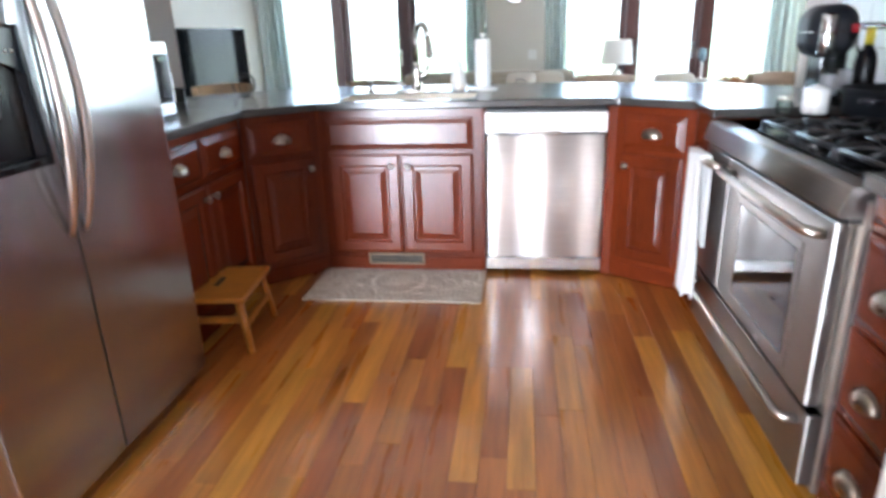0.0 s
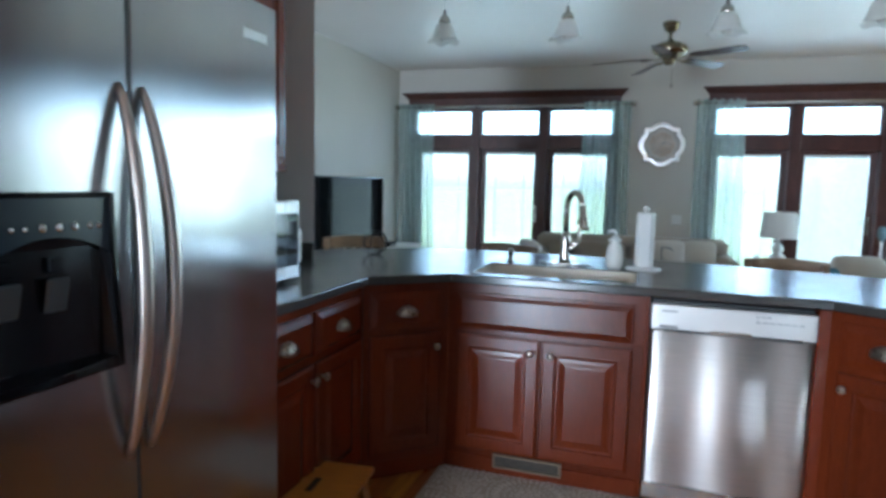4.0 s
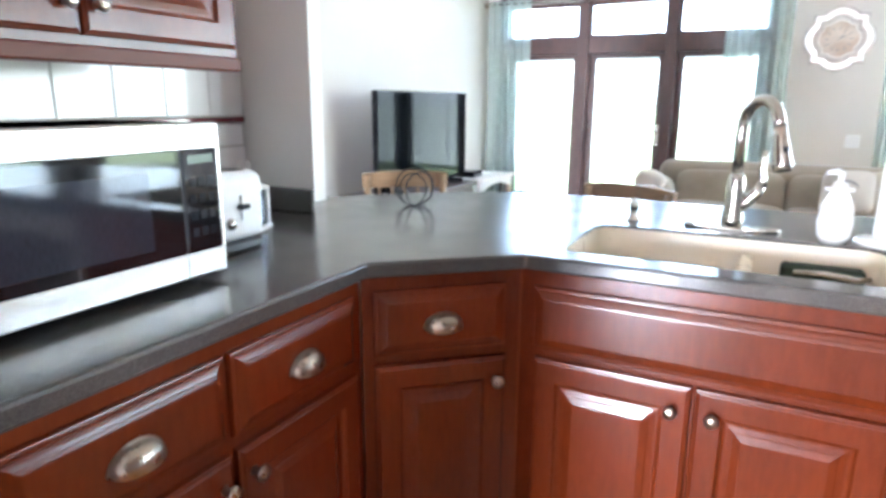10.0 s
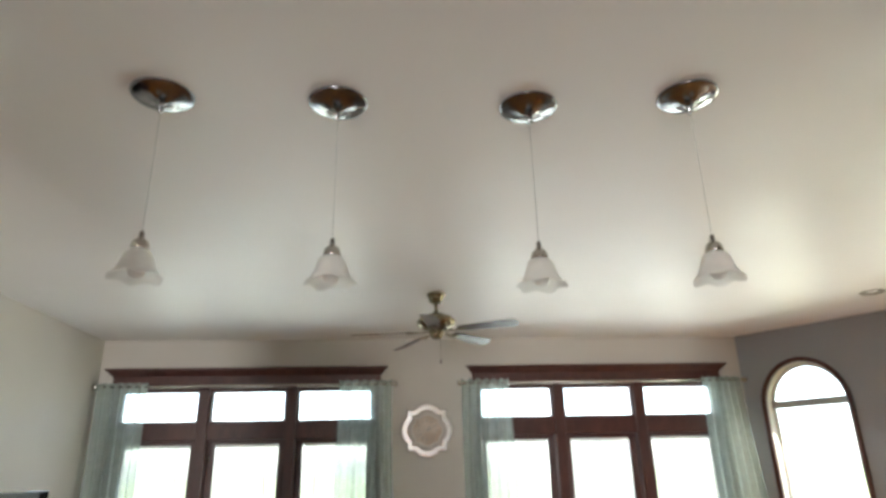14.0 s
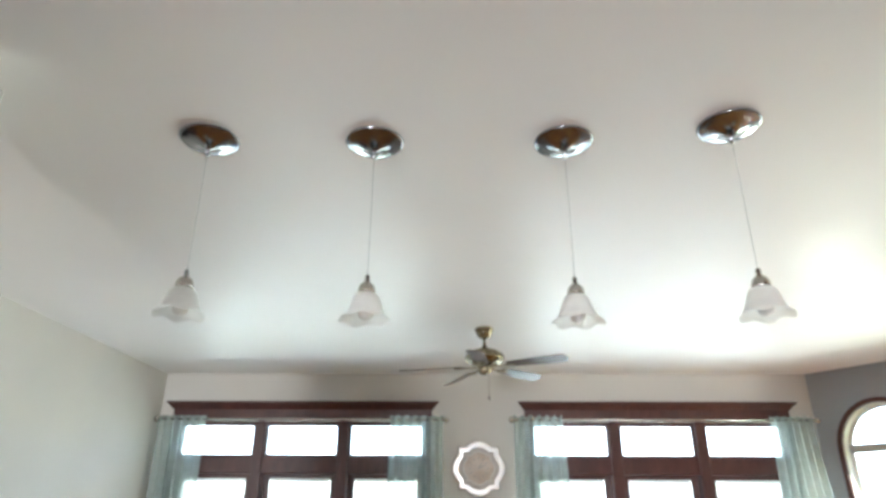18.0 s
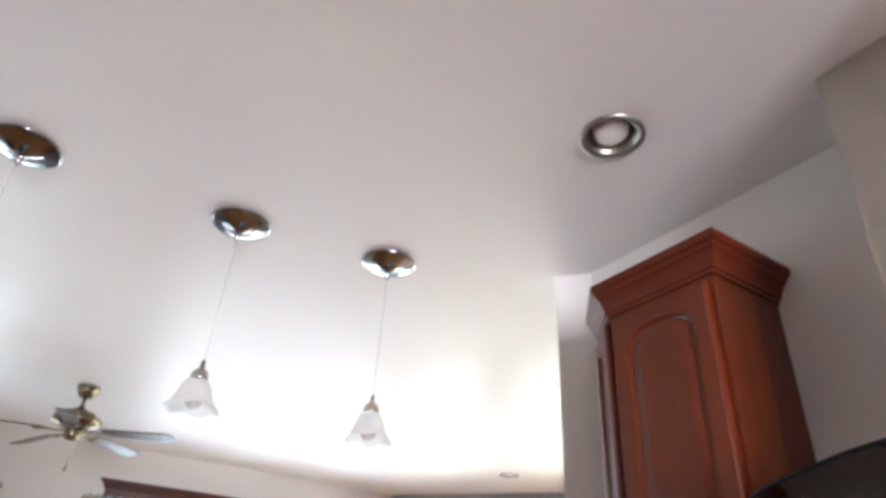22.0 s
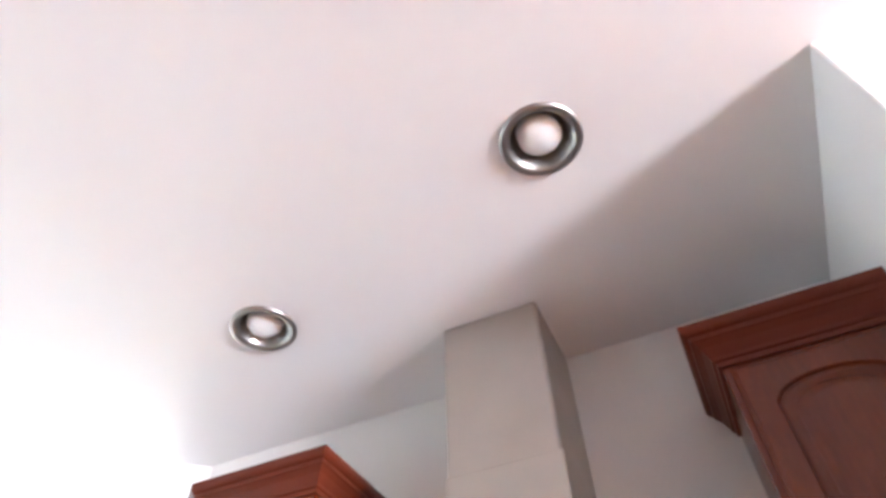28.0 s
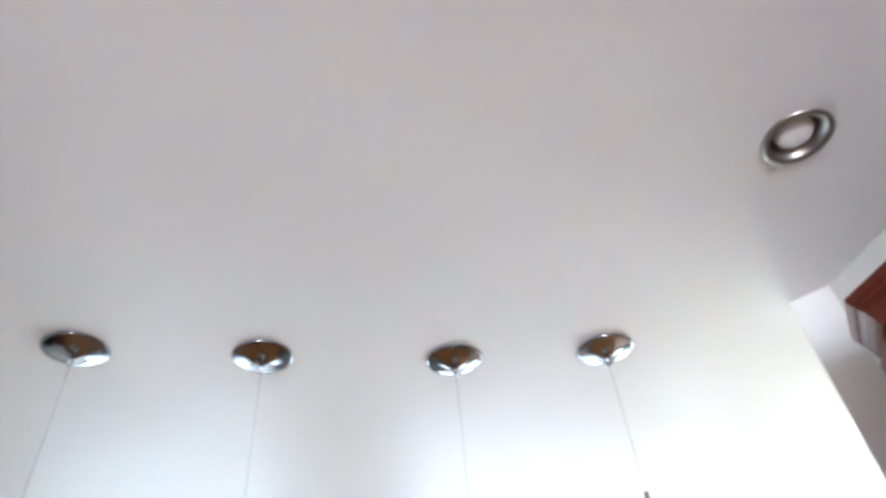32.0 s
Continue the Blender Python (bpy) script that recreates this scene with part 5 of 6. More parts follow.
XM = 0.385
bowl(bm, SX0 + 0.003, SX1 - 0.003, SY0 + 0.003, SY1 - 0.003, CT - 0.006, 0.69, 0.05)
part("basin", bm, CREAM_SINK, s_, "cream basin")
part("divider", bm_box(XM - 0.017, SY0 + 0.005, 0.69, XM + 0.017, SY1 - 0.005, CT - 0.045, 0.010, 3), CREAM_SINK, s_, "low cream divider between the two bowls")
part("rim", bm_plate([(SX0 - 0.03, SY0 - 0.03), (SX1 + 0.03, SY0 - 0.03), (SX1 + 0.03, SY1 + 0.03), (SX0 - 0.03, SY1 + 0.03)], [[(SX0 - 0.004, SY0 - 0.004), (SX1 + 0.004, SY0 - 0.004), (SX1 + 0.004, SY1 + 0.004), (SX0 - 0.004, SY1 + 0.004)]], CB - 0.02, CB - 0.001), CREAM_SINK, s_)
for xx in (0.17, 0.55):
    part("drain", bm_lathe([(0, 0.691), (0.042, 0.691), (0.044, 0.694), (0.038, 0.695), (0, 0.6935)], 20), NICKEL, s_, at=pose(xx, 3.33, 0))
rk = thing("sink_rack", "wire rack lying in the sink bowl", "rack", pose(0.02, 3.16, 0.705))
rows_ = bmesh.new()
for k in range(12):
    merge(rows_, bm_tube([(0.0, 0.02 + 0.026 * k, 0.125), (0.0, 0.02 + 0.026 * k, 0.01), (0.02, 0.02 + 0.026 * k, 0.0), (0.29, 0.02 + 0.026 * k, 0.0), (0.31, 0.02 + 0.026 * k, 0.01), (0.31, 0.02 + 0.026 * k, 0.125)], 0.002, 5))
part("wires", rows_, BRASS, rk)
for zz in (0.07, 0.125):
    part("rim_wire", bm_tube([(0, 0.01, zz), (0.31, 0.01, zz), (0.31, 0.32, zz), (0, 0.32, zz), (0, 0.01, zz)], 0.003, 6), BRASS, rk)
sp = thing("scrubber_caddy", "dark green scrubber holder in the sink", "sponge holder", pose(0.47, 3.46, 0.70))
part("holder", bm_box(0.0, 0.0, 0.0, 0.19, 0.05, 0.165, 0.008), GREEN_SPONGE, sp)
part("brush_handle", bm_tube([(0.03, -0.012, 0.15), (0.10, -0.016, 0.155), (0.17, -0.012, 0.145), (0.20, 0.0, 0.15)], [0.007, 0.008, 0.009, 0.006], 8), NICKEL, sp)
for k in range(7):
    part("slot", bm_box(0.02 + 0.022 * k, -0.002, 0.02, 0.03 + 0.022 * k, 0.001, 0.09), DARK_VOID, sp)

fa = thing("faucet", "tall brushed nickel pull-down kitchen faucet", "faucet", pose(0.335, 3.635, CT))
part("deck_plate", bm_prism([(x * 1.0, y) for x, y in [(0.128 * math.copysign(1, math.cos(a)) * abs(math.cos(a)) ** 0.35, 0.032 * math.sin(a)) for a in [2 * math.pi * k / 28 for k in range(28)]]], 0.0, 0.009, 0.003), NICKEL, fa)
part("body", bm_lathe([(0.031, 0.009), (0.030, 0.03), (0.026, 0.07), (0.025, 0.11), (0.023, 0.145), (0.0165, 0.165)], 20), NICKEL, fa)
arc = [(0, 0, 0.15)]
dx, dy = 0.50, -0.866
for k in range(17):
    a = math.pi * (1 - k / 16 * 0.93)
    s_r = 0.094
    arc.append((dx * (s_r + s_r * math.cos(a)), dy * (s_r + s_r * math.cos(a)), 0.285 + 0.085 * math.sin(a)))
part("neck", bm_tube(arc, 0.0158, 14), NICKEL, fa)
e = Vector(arc[-1])
dn = Vector((0.34 * dx, 0.34 * dy, -1)).normalized()
part("spray_head", bm_tube([e, e + dn * 0.03, e + dn * 0.05, e + dn * 0.10, e + dn * 0.115], [0.0165, 0.0175, 0.0195, 0.0245, 0.022], 16), NICKEL, fa, "tapered pull-down spray head")
part("spray_button", bm_box(-0.006, -0.006, -0.014, 0.006, 0.004, 0.014, 0.002), BLACK_GLOSS, fa, at=Matrix.Translation(e + dn * 0.065 + Vector((dx, dy, 0)) * 0.018))
part("lever_hub", bm_tube([(0.010, 0, 0.060), (0.034, 0, 0.086), (0.056, -0.002, 0.112), (0.068, -0.004, 0.138)], [0.020, 0.0185, 0.0165, 0.0125], 14), NICKEL, fa)
part("lever", bm_tube([(0.067, -0.004, 0.130), (0.069, -0.005, 0.150), (0.064, -0.006, 0.178), (0.064, -0.007, 0.205), (0.067, -0.008, 0.232)], [0.0125, 0.0115, 0.0095, 0.009, 0.0085], 12), NICKEL, fa)
part("plate_cap", bm_lathe([(0, 0), (0.013, 0), (0.013, 0.012), (0, 0.014)], 14), NICKEL, fa, at=pose(-0.118, 0, 0.0))
sd = thing("soap_dispenser", "small brushed nickel deck soap dispenser", "soap dispenser", pose(0.055, 3.63, CT))
part("base", bm_lathe([(0.022, 0), (0.022, 0.006), (0.014, 0.010), (0.0125, 0.04), (0.0155, 0.044), (0.0155, 0.064), (0.010, 0.068), (0, 0.069)], 18), NICKEL, sd)
part("spout", bm_tube([(0, 0, 0.056), (0.012, -0.03, 0.06), (0.018, -0.05, 0.056)], 0.0055, 8), NICKEL, sd)

bo = thing("soap_bottle", "white ceramic soap bottle with a pump", "soap bottle", pose(0.585, 3.565, CT))
part("bottle", bm_lathe([(0, 0), (0.030, 0), (0.040, 0.02), (0.043, 0.055), (0.038, 0.095), (0.027, 0.125), (0.020, 0.135), (0.019, 0.142), (0, 0.143)], 24), WHITE_CERAMIC, bo)
part("collar", bm_lathe([(0.016, 0.141), (0.034, 0.140), (0.035, 0.146), (0.020, 0.149), (0.016, 0.162), (0, 0.163)], 20), WHITE_PLASTIC, bo)
part("pump", bm_tube([(0, 0, 0.160), (0, 0, 0.184), (-0.010, -0.006, 0.190), (-0.034, -0.014, 0.186)], [0.007, 0.008, 0.009, 0.005], 10), WHITE_PLASTIC, bo)
pt = thing("paper_towel_holder", "upright paper towel roll on a white round stand", "paper towels", pose(0.722, 3.605, CT))
part("base", bm_lathe([(0, 0), (0.084, 0), (0.086, 0.006), (0.080, 0.014), (0.03, 0.018), (0, 0.018)], 32), WHITE_CERAMIC, pt)
part("rod", bm_lathe([(0, 0.018), (0.007, 0.018), (0.007, 0.288), (0.013, 0.292), (0.015, 0.300), (0.011, 0.309), (0, 0.311)], 16), WHITE_PAINT, pt)
part("paper_roll", bm_lathe([(0.02, 0.019), (0.043, 0.019), (0.0445, 0.03), (0.0445, 0.272), (0.043, 0.278), (0.02, 0.278)], 32), PAPER, pt, "white paper roll with a loose edge")
part("loose_sheet", bm_cloth(0.05, 0.25, 6, 4, lambda u, v: (-0.025, -0.044 - 0.004 * u * u, 0.024)), PAPER, pt)

ri = thing("wire_ring", "dark wire ornament of three crossed hoops standing on the bar", "ornament", pose(-0.685, 3.535, CT, 0, 0, 32))
for rad, turn, tilt, off in ((0.066, 0, 0, 0.0), (0.060, 38, 6, 0.012), (0.056, -34, -5, -0.010)):
    part("hoop", bm_tube([(rad * math.cos(a * math.pi / 18), 0.003 * math.sin(3 * a * math.pi / 18), 0.003 + rad * (1 + math.sin(a * math.pi / 18))) for a in range(-9, 28)], 0.0028, 8), BLACK_MATT, ri, at=pose(off, 0, 0.0, tilt, 0, turn))

# ---- things by the range ----
co = thing("coffee_maker", "black pod coffee maker with a chrome barrel", "coffee maker", pose(2.155, 2.80, CT))
part("base", bm_box(0.0, -0.12, 0, 0.12, 0.10, 0.03, 0.012, 2), BLACK_GLOSS, co)
part("column", bm_box(0.01, -0.03, 0.028, 0.118, 0.10, 0.24, 0.012, 2), BLACK_GLOSS, co)
part("head", bm_box(-0.070, -0.12, 0.172, 0.122, 0.10, 0.378, 0.075, 7), BLACK_SATIN, co, "rounded satin black head")
part("barrel", bm_lathe([(0, 0.195), (0.026, 0.195), (0.030, 0.205), (0.030, 0.345), (0.026, 0.352), (0, 0.352)], 24), CHROME, co, "upright chrome barrel", at=pose(-0.012, -0.108, -0.012))
part("band", bm_box(-0.072, -0.122, 0.270, 0.05, 0.02, 0.2745, 0.002), CHROME, co)


def bottle(name, label, at, profile, mat_, cap, capmat, band=None):
    t = thing(name, label, "bottle", at)
    part("body", bm_lathe(profile, 20), mat_, t)
    part("cap", bm_lathe(cap, 16), capmat, t)
    if band:
        part("label_band", bm_lathe(band[0], 20, False), band[1], t)
    return t


bottle("oil_bottle", "clear glass bottle with a grey label and a red cap", pose(2.24, 2.68, CT), [(0, 0), (0.036, 0), (0.037, 0.01), (0.037, 0.17), (0.028, 0.20), (0.014, 0.225), (0.013, 0.275), (0, 0.276)], BOTTLE_GLASS, [(0, 0.268), (0.015, 0.268), (0.015, 0.30), (0, 0.302)], RED_PLASTIC, ([(0.0376, 0.05), (0.0376, 0.13)], PRINT_GREY))
bottle("wine_bottle", "dark bottle with a yellow foil cap", pose(2.26, 2.60, CT), [(0, 0), (0.036, 0), (0.038, 0.01), (0.038, 0.16), (0.030, 0.195), (0.015, 0.215), (0.014, 0.26), (0, 0.261)], BLACK_GLOSS, [(0, 0.225), (0.0165, 0.225), (0.0165, 0.285), (0, 0.287)], YELLOW_PLASTIC)
bottle("oil_bottle", "tall clear glass bottle of oil", pose(2.18, 2.70, CT), [(0, 0), (0.032, 0), (0.033, 0.01), (0.033, 0.16), (0.022, 0.20), (0.012, 0.22), (0.012, 0.27), (0, 0.271)], BOTTLE_GLASS, [(0, 0.265), (0.013, 0.265), (0.013, 0.285), (0, 0.287)], NICKEL, ([(0.0336, 0.03), (0.0336, 0.11)], PRINT_GREY))
sj = thing("sugar_jar", "small white ceramic jar with a lid", "jar", pose(1.985, 2.335, 0.917) @ Matrix.Diagonal((0.92, 0.92, 0.95, 1)))
part("jar", bm_lathe([(0, 0), (0.045, 0), (0.048, 0.006), (0.048, 0.080), (0.045, 0.084), (0, 0.084)], 24), WHITE_CERAMIC, sj)
part("lid", bm_lathe([(0.050, 0.083), (0.051, 0.087), (0.030, 0.098), (0.010, 0.104), (0.006, 0.108), (0, 0.109)], 24), WHITE_CERAMIC, sj, "low cone-shaped lid")
gj = thing("spice_jar", "small clear glass jar with a metal lid", "jar", pose(1.888, 2.345, 0.917))
part("jar", bm_lathe([(0, 0), (0.026, 0), (0.029, 0.004), (0.029, 0.040), (0.024, 0.046), (0, 0.046)], 20), BOTTLE_GLASS, gj)
part("lid", bm_lathe([(0.025, 0.045), (0.027, 0.046), (0.027, 0.058), (0.024, 0.060), (0, 0.060)], 20), NICKEL, gj, "metal screw lid")
po = thing("roasting_pan", "deep black pan on the back burner of the range", "pan", pose(2.20, 2.275, 0.917))
part("pan", bm_lathe([(0, 0), (0.128, 0), (0.138, 0.006), (0.146, 0.085), (0.151, 0.088), (0.151, 0.092), (0.142, 0.092), (0.134, 0.010), (0, 0.008)], 32), BLACK_SATIN, po)
part("handle", bm_tube([(0.0, -0.146, 0.078), (0.0, -0.22, 0.090), (0.0, -0.30, 0.094)], [0.011, 0.010, 0.012], 8), BLACK_SATIN, po)
pn = thing("steel_saucepan", "steel saucepan on the back burner", "pan", pose(2.13, 1.80, 0.917))
part("pan", bm_lathe([(0, 0), (0.09, 0), (0.095, 0.01), (0.095, 0.10), (0.091, 0.10), (0.089, 0.01), (0, 0.008)], 28), BLACK_MATT, pn)
part("handle", bm_tube([(-0.09, 0, 0.085), (-0.18, 0, 0.10), (-0.26, 0, 0.10)], 0.009, 8), BLACK_GLOSS, pn)

# ---- rug and stool ----
ru = thing("kitchen_rug", "beige oblong rug with a pale round medallion pattern", "rug", pose(0.3175, 2.90, 0.004))
part("rug_base", bm_box(-0.445, -0.262, 0.0, 0.445, 0.262, 0.009, 0.003), RUG, ru)
motif = bmesh.new()
def dash(bm, cx, cy, ang, ln, wd, z=0.0085):
    """A small raised leaf-shaped tuft; those that would cross the rug's edge are left out."""
    c_, s2 = math.cos(ang), math.sin(ang)
    q = [(cx + u * ln * c_ - v_ * wd * s2, cy + u * ln * s2 + v_ * wd * c_) for u, v_ in ((-0.5, -0.22), (0.05, -0.5), (0.5, -0.25), (0.5, 0.25), (0.05, 0.5), (-0.5, 0.22))]
    if any(abs(x) > 0.437 or abs(y) > 0.254 for x, y in q):
        return
    lo = [bm.verts.new((x, y, z)) for x, y in q]
    hi = [bm.verts.new((x, y, z + 0.0022)) for x, y in q]
    bm.faces.new(hi)
    for i in range(6):
        bm.faces.new((lo[i], lo[(i + 1) % 6], hi[(i + 1) % 6], hi[i]))


MEDALLIONS = [(0.0, 0.0), (-0.30, 0.285), (0.37, 0.265), (-0.37, -0.265), (0.30, -0.285)]
for mx, my in MEDALLIONS:
    for r_, n_, ln, wd, turned in ((0.020, 6, 0.018, 0.010, 0), (0.046, 8, 0.024, 0.011, 0), (0.047, 16, 0.013, 0.008, 1), (0.072, 16, 0.017, 0.010, 1), (0.098, 26, 0.012, 0.009, 0), (0.138, 34, 0.036, 0.013, 0), (0.172, 40, 0.018, 0.009, 1)):
        for k in range(n_):
            a = 2 * math.pi * (k + 0.5 * turned) / n_
            dash(motif, mx + r_ * math.cos(a), my + r_ * math.sin(a), a + turned * math.pi / 2, ln, wd)
rnd = random.Random(23)
laid = []
for k in range(2600):
    x, y = rnd.uniform(-0.43, 0.43), rnd.uniform(-0.25, 0.25)
    if min(math.hypot(x - mx, y - my) for mx, my in MEDALLIONS) < 0.192 or any((x - p) ** 2 + (y - q) ** 2 < 0.0165 ** 2 for p, q in laid):
        continue
    laid.append((x, y))
    dash(motif, x, y, 3.0 * math.sin(9 * x) + 2.6 * math.cos(11 * y + 4 * x) + rnd.uniform(-0.5, 0.5), 0.020, 0.008)
part("motif", motif, RUG_LIGHT, ru, "raised pale medallion pattern")

st = thing("step_stool", "small orange-stained wooden step stool", "stool", pose(-0.335, 2.265, 0, 0, 0, 6))
bm = bm_box(-0.165, -0.19, 0.228, 0.165, 0.19, 0.252, 0.008, 2)
part("seat", bm, STOOL_WOOD, st)
part("handle_slot", bm_box(-0.012, -0.05, 0.2515, 0.012, 0.05, 0.2535), DARK_VOID, st)
for sx in (-1, 1):
    for sy in (-1, 1):
        part("leg", bm_tube([(sx * 0.125, sy * 0.145, 0.23), (sx * 0.16, sy * 0.175, 0.0)], [0.021, 0.018], 4), STOOL_WOOD, st)
    part("rail", bm_box(sx * 0.143 - 0.008, -0.155, 0.10, sx * 0.143 + 0.008, 0.155, 0.13, 0.003), STOOL_WOOD, st)
for sy in (-1, 1):
    part("rail", bm_box(-0.14, sy * 0.158 - 0.008, 0.13, 0.14, sy * 0.158 + 0.008, 0.16, 0.003), STOOL_WOOD, st)


# ---- lights on the ceiling ----
def bell(flute=True):
    bm = bmesh.new()
    prof = [(0.024, 0.0), (0.037, -0.006), (0.049, -0.020), (0.056, -0.040), (0.061, -0.060), (0.068, -0.078), (0.078, -0.092), (0.088, -0.100), (0.095, -0.104)]
    seg = 36
    rings = []
    for i, (r_, z) in enumerate(prof):
        rings.append([])
        for k in range(seg):
            a = 2 * math.pi * k / seg
            wv = 1 + (0.05 * math.cos(6 * a) * max(0, (i - 5) / 3))
            rings[-1].append(bm.verts.new((r_ * wv * math.cos(a), r_ * wv * math.sin(a), z - (0.006 * math.cos(6 * a) * max(0, (i - 5) / 3)))))
    for a, b_ in zip(rings, rings[1:]):
        for k in range(seg):
            bm.faces.new((a[k], a[(k + 1) % seg], b_[(k + 1) % seg], b_[k])).smooth = True
    return bm


def pendant(x, y, drop):
    """A bell lamp on a cord; drop is the height of its socket cap under the ceiling."""
    t = thing("pendant_lamp", "pendant lamp with a fluted alabaster glass bell and nickel canopy", "pendant lamp", pose(x, y, CE), group="pendant lamps over the bar")
    part("canopy", PENDANT["canopy"], CANOPY, t, "shallow polished nickel canopy")
    part("cord", bm_tube([(0, 0, -0.05), (0.001, 0, -drop / 2), (0, 0, -drop + 0.005)], 0.0011, 6), CORD, t, "thin clear cord")
    for nm, mat_, label in (("socket_cap", NICKEL, "brushed nickel socket cap"), ("glass_bell", FROST, "fluted alabaster glass shade"), ("bulb", BULB, "frosted bulb")):
        part(nm, PENDANT[nm], mat_, t, label, at=pose(0, 0, -drop))
    return t


PENDANT = {
    "canopy": to_mesh("canopy", bm_lathe([(0.112, 0.0), (0.118, -0.003), (0.119, -0.008), (0.116, -0.012), (0.106, -0.0135), (0.092, -0.016), (0.076, -0.020), (0.060, -0.0255), (0.045, -0.032), (0.032, -0.039), (0.021, -0.047), (0.014, -0.055), (0.0105, -0.062), (0.0105, -0.080), (0.006, -0.084), (0, -0.084)], 48), CANOPY),
    "socket_cap": to_mesh("socket_cap", bm_lathe([(0.0, 0.0), (0.008, 0.0), (0.009, -0.026), (0.018, -0.031), (0.027, -0.040), (0.031, -0.053), (0.0315, -0.066), (0.030, -0.072), (0, -0.072)], 24), NICKEL),
    "bulb": to_mesh("bulb", bm_lathe([(0, -0.080), (0.014, -0.085), (0.027, -0.115), (0.031, -0.140), (0.025, -0.163), (0.012, -0.172), (0, -0.174)], 18), BULB),
}
_bell = bell()
bmesh.ops.translate(_bell, vec=(0, 0, -0.068), verts=_bell.verts[:])
PENDANT["glass_bell"] = to_mesh("glass_bell", _bell, FROST)
for x, y, drop in ((-0.408, 3.82, 0.578), (0.268, 3.85, 0.590), (1.045, 3.853, 0.598), (1.676, 3.748, 0.605)):
    pendant(x, y, drop)

cn = thing("recessed_light", "recessed ceiling light with a nickel trim ring and frosted lamp", "recessed light", pose(1.843, 2.594, CE), group="recessed ceiling lights")
part("trim_ring", bm_lathe([(0.103, -0.0005), (0.103, -0.006), (0.095, -0.010), (0.085, -0.008), (0.078, -0.001), (0.070, 0.055), (0.060, 0.058)], 36, False), DARK_NICKEL, cn, "brushed nickel trim ring")
part("lamp_face", bm_lathe([(0, -0.002), (0.030, -0.001), (0.047, 0.004), (0.055, 0.014), (0.056, 0.05), (0, 0.05)], 28), LAMP_FACE, cn, "frosted white lamp")
copy_thing(cn, pose(1.583, 1.581, CE))
copy_thing(cn, pose(4.72, 6.70, CE))


# ---- living room ----
def curtain(x0, x1, name_label, flare=0.0, n=8, lean=0.0):
    t = thing("curtain", name_label, "curtain", pose(x0, YN - 0.13, 0.02), group="sheer curtains at the garden doors")
    w = x1 - x0
    rnd = random.Random(int(x0 * 100))
    ph, am = rnd.random() * 6, [0.7 + 0.6 * rnd.random() for _ in range(40)]

    def shape(u, v):
        k = u * n
        fold = math.sin(2 * math.pi * k + ph * 0.2) * 0.042 * am[int(k + 0.5) % 40] * (1.0 - 0.2 * v)
        lap = 0.0125 * (1.15 - 0.35 * v) * math.sin(4 * math.pi * k + ph * 0.4 + 0.5 * math.sin(3 * v + ph))
        drift = lean * (1 - v) * (1 - v)
        return (drift + flare * (u - 0.5) * (1 - v) + lap + 0.010 * math.sin(5 * v + ph + 0.7 * k), fold, 0.012 * math.sin(2 * math.pi * k + 1.0) * v ** 8)
    part("cloth", bm_cloth(w, 2.355, n * 18, 14, shape), CURTAIN, t, "sheer sea-green cloth in soft folds")
    ring = bm_tube([(0.021 * math.cos(a * math.pi / 8), 0, 0.021 * math.sin(a * math.pi / 8)) for a in range(17)], 0.004, 6, False)
    me = to_mesh("grommet", ring, NICKEL)
    for k in range(n):
        part("grommet", me, NICKEL, t, at=pose(w * (k + 0.5) / n, 0, 2.315, 0, 0, 70))
    return t


for a, b, q in ((-2.63, 0.50, 0), (1.20, 4.44, 1)):
    ro = thing("curtain_rod", "brushed nickel curtain rod with ball finials", "curtain rod", pose(0, YN - 0.13, 2.335))
    part("rod", bm_tube([(a, 0, 0), ((a + b) / 2, 0, 0), (b, 0, 0)], 0.011, 10), NICKEL, ro)
    for e in (a, b):
        part("finial", bm_lathe([(0, -0.036), (0.023, -0.026), (0.034, 0), (0.023, 0.026), (0, 0.036)], 16), NICKEL, ro, at=pose(e, 0, 0))
        sgn = 1 if e < (a + b) / 2 else -1
        part("end_collar", bm_lathe([(0.012, -0.012), (0.021, -0.010), (0.021, 0.010), (0.012, 0.012)], 16), NICKEL, ro, at=pose(e + sgn * 0.044, 0, 0, 0, 90))
    for e in (a + 0.12, (a + b) / 2, b - 0.12):
        part("bracket", bm_tube([(e, 0.0, -0.012), (e, 0.06, -0.012), (e, 0.098, -0.012)], 0.006, 8), NICKEL, ro)
curtain(-2.63, -2.12, "sheer sea-green curtain panel drawn aside", 0.05, 6, 0.02)
curtain(-0.12, 0.47, "sheer sea-green curtain panel drawn aside", 0.02, 6)
curtain(1.23, 1.74, "sheer sea-green curtain panel drawn aside", 0.10, 6, 0.04)
curtain(3.93, 4.40, "sheer sea-green curtain panel drawn aside", 0.10, 6, 0.10)


def quatrefoil(r, n=96):
    """Outline of a barbed quatrefoil: four round lobes with a square barb between them."""
    pts = []
    for k in range(n):
        a = 2 * math.pi * k / n
        b = (a + math.pi / 4) % (math.pi / 2) - math.pi / 4
        lobe = 0.40 * math.cos(b) + math.sqrt(0.60 ** 2 - (0.40 * math.sin(b)) ** 2)
        d = max(lobe, 0.755 / math.cos(b))
        pts.append((r * d * math.cos(a), r * d * math.sin(a)))
    return pts


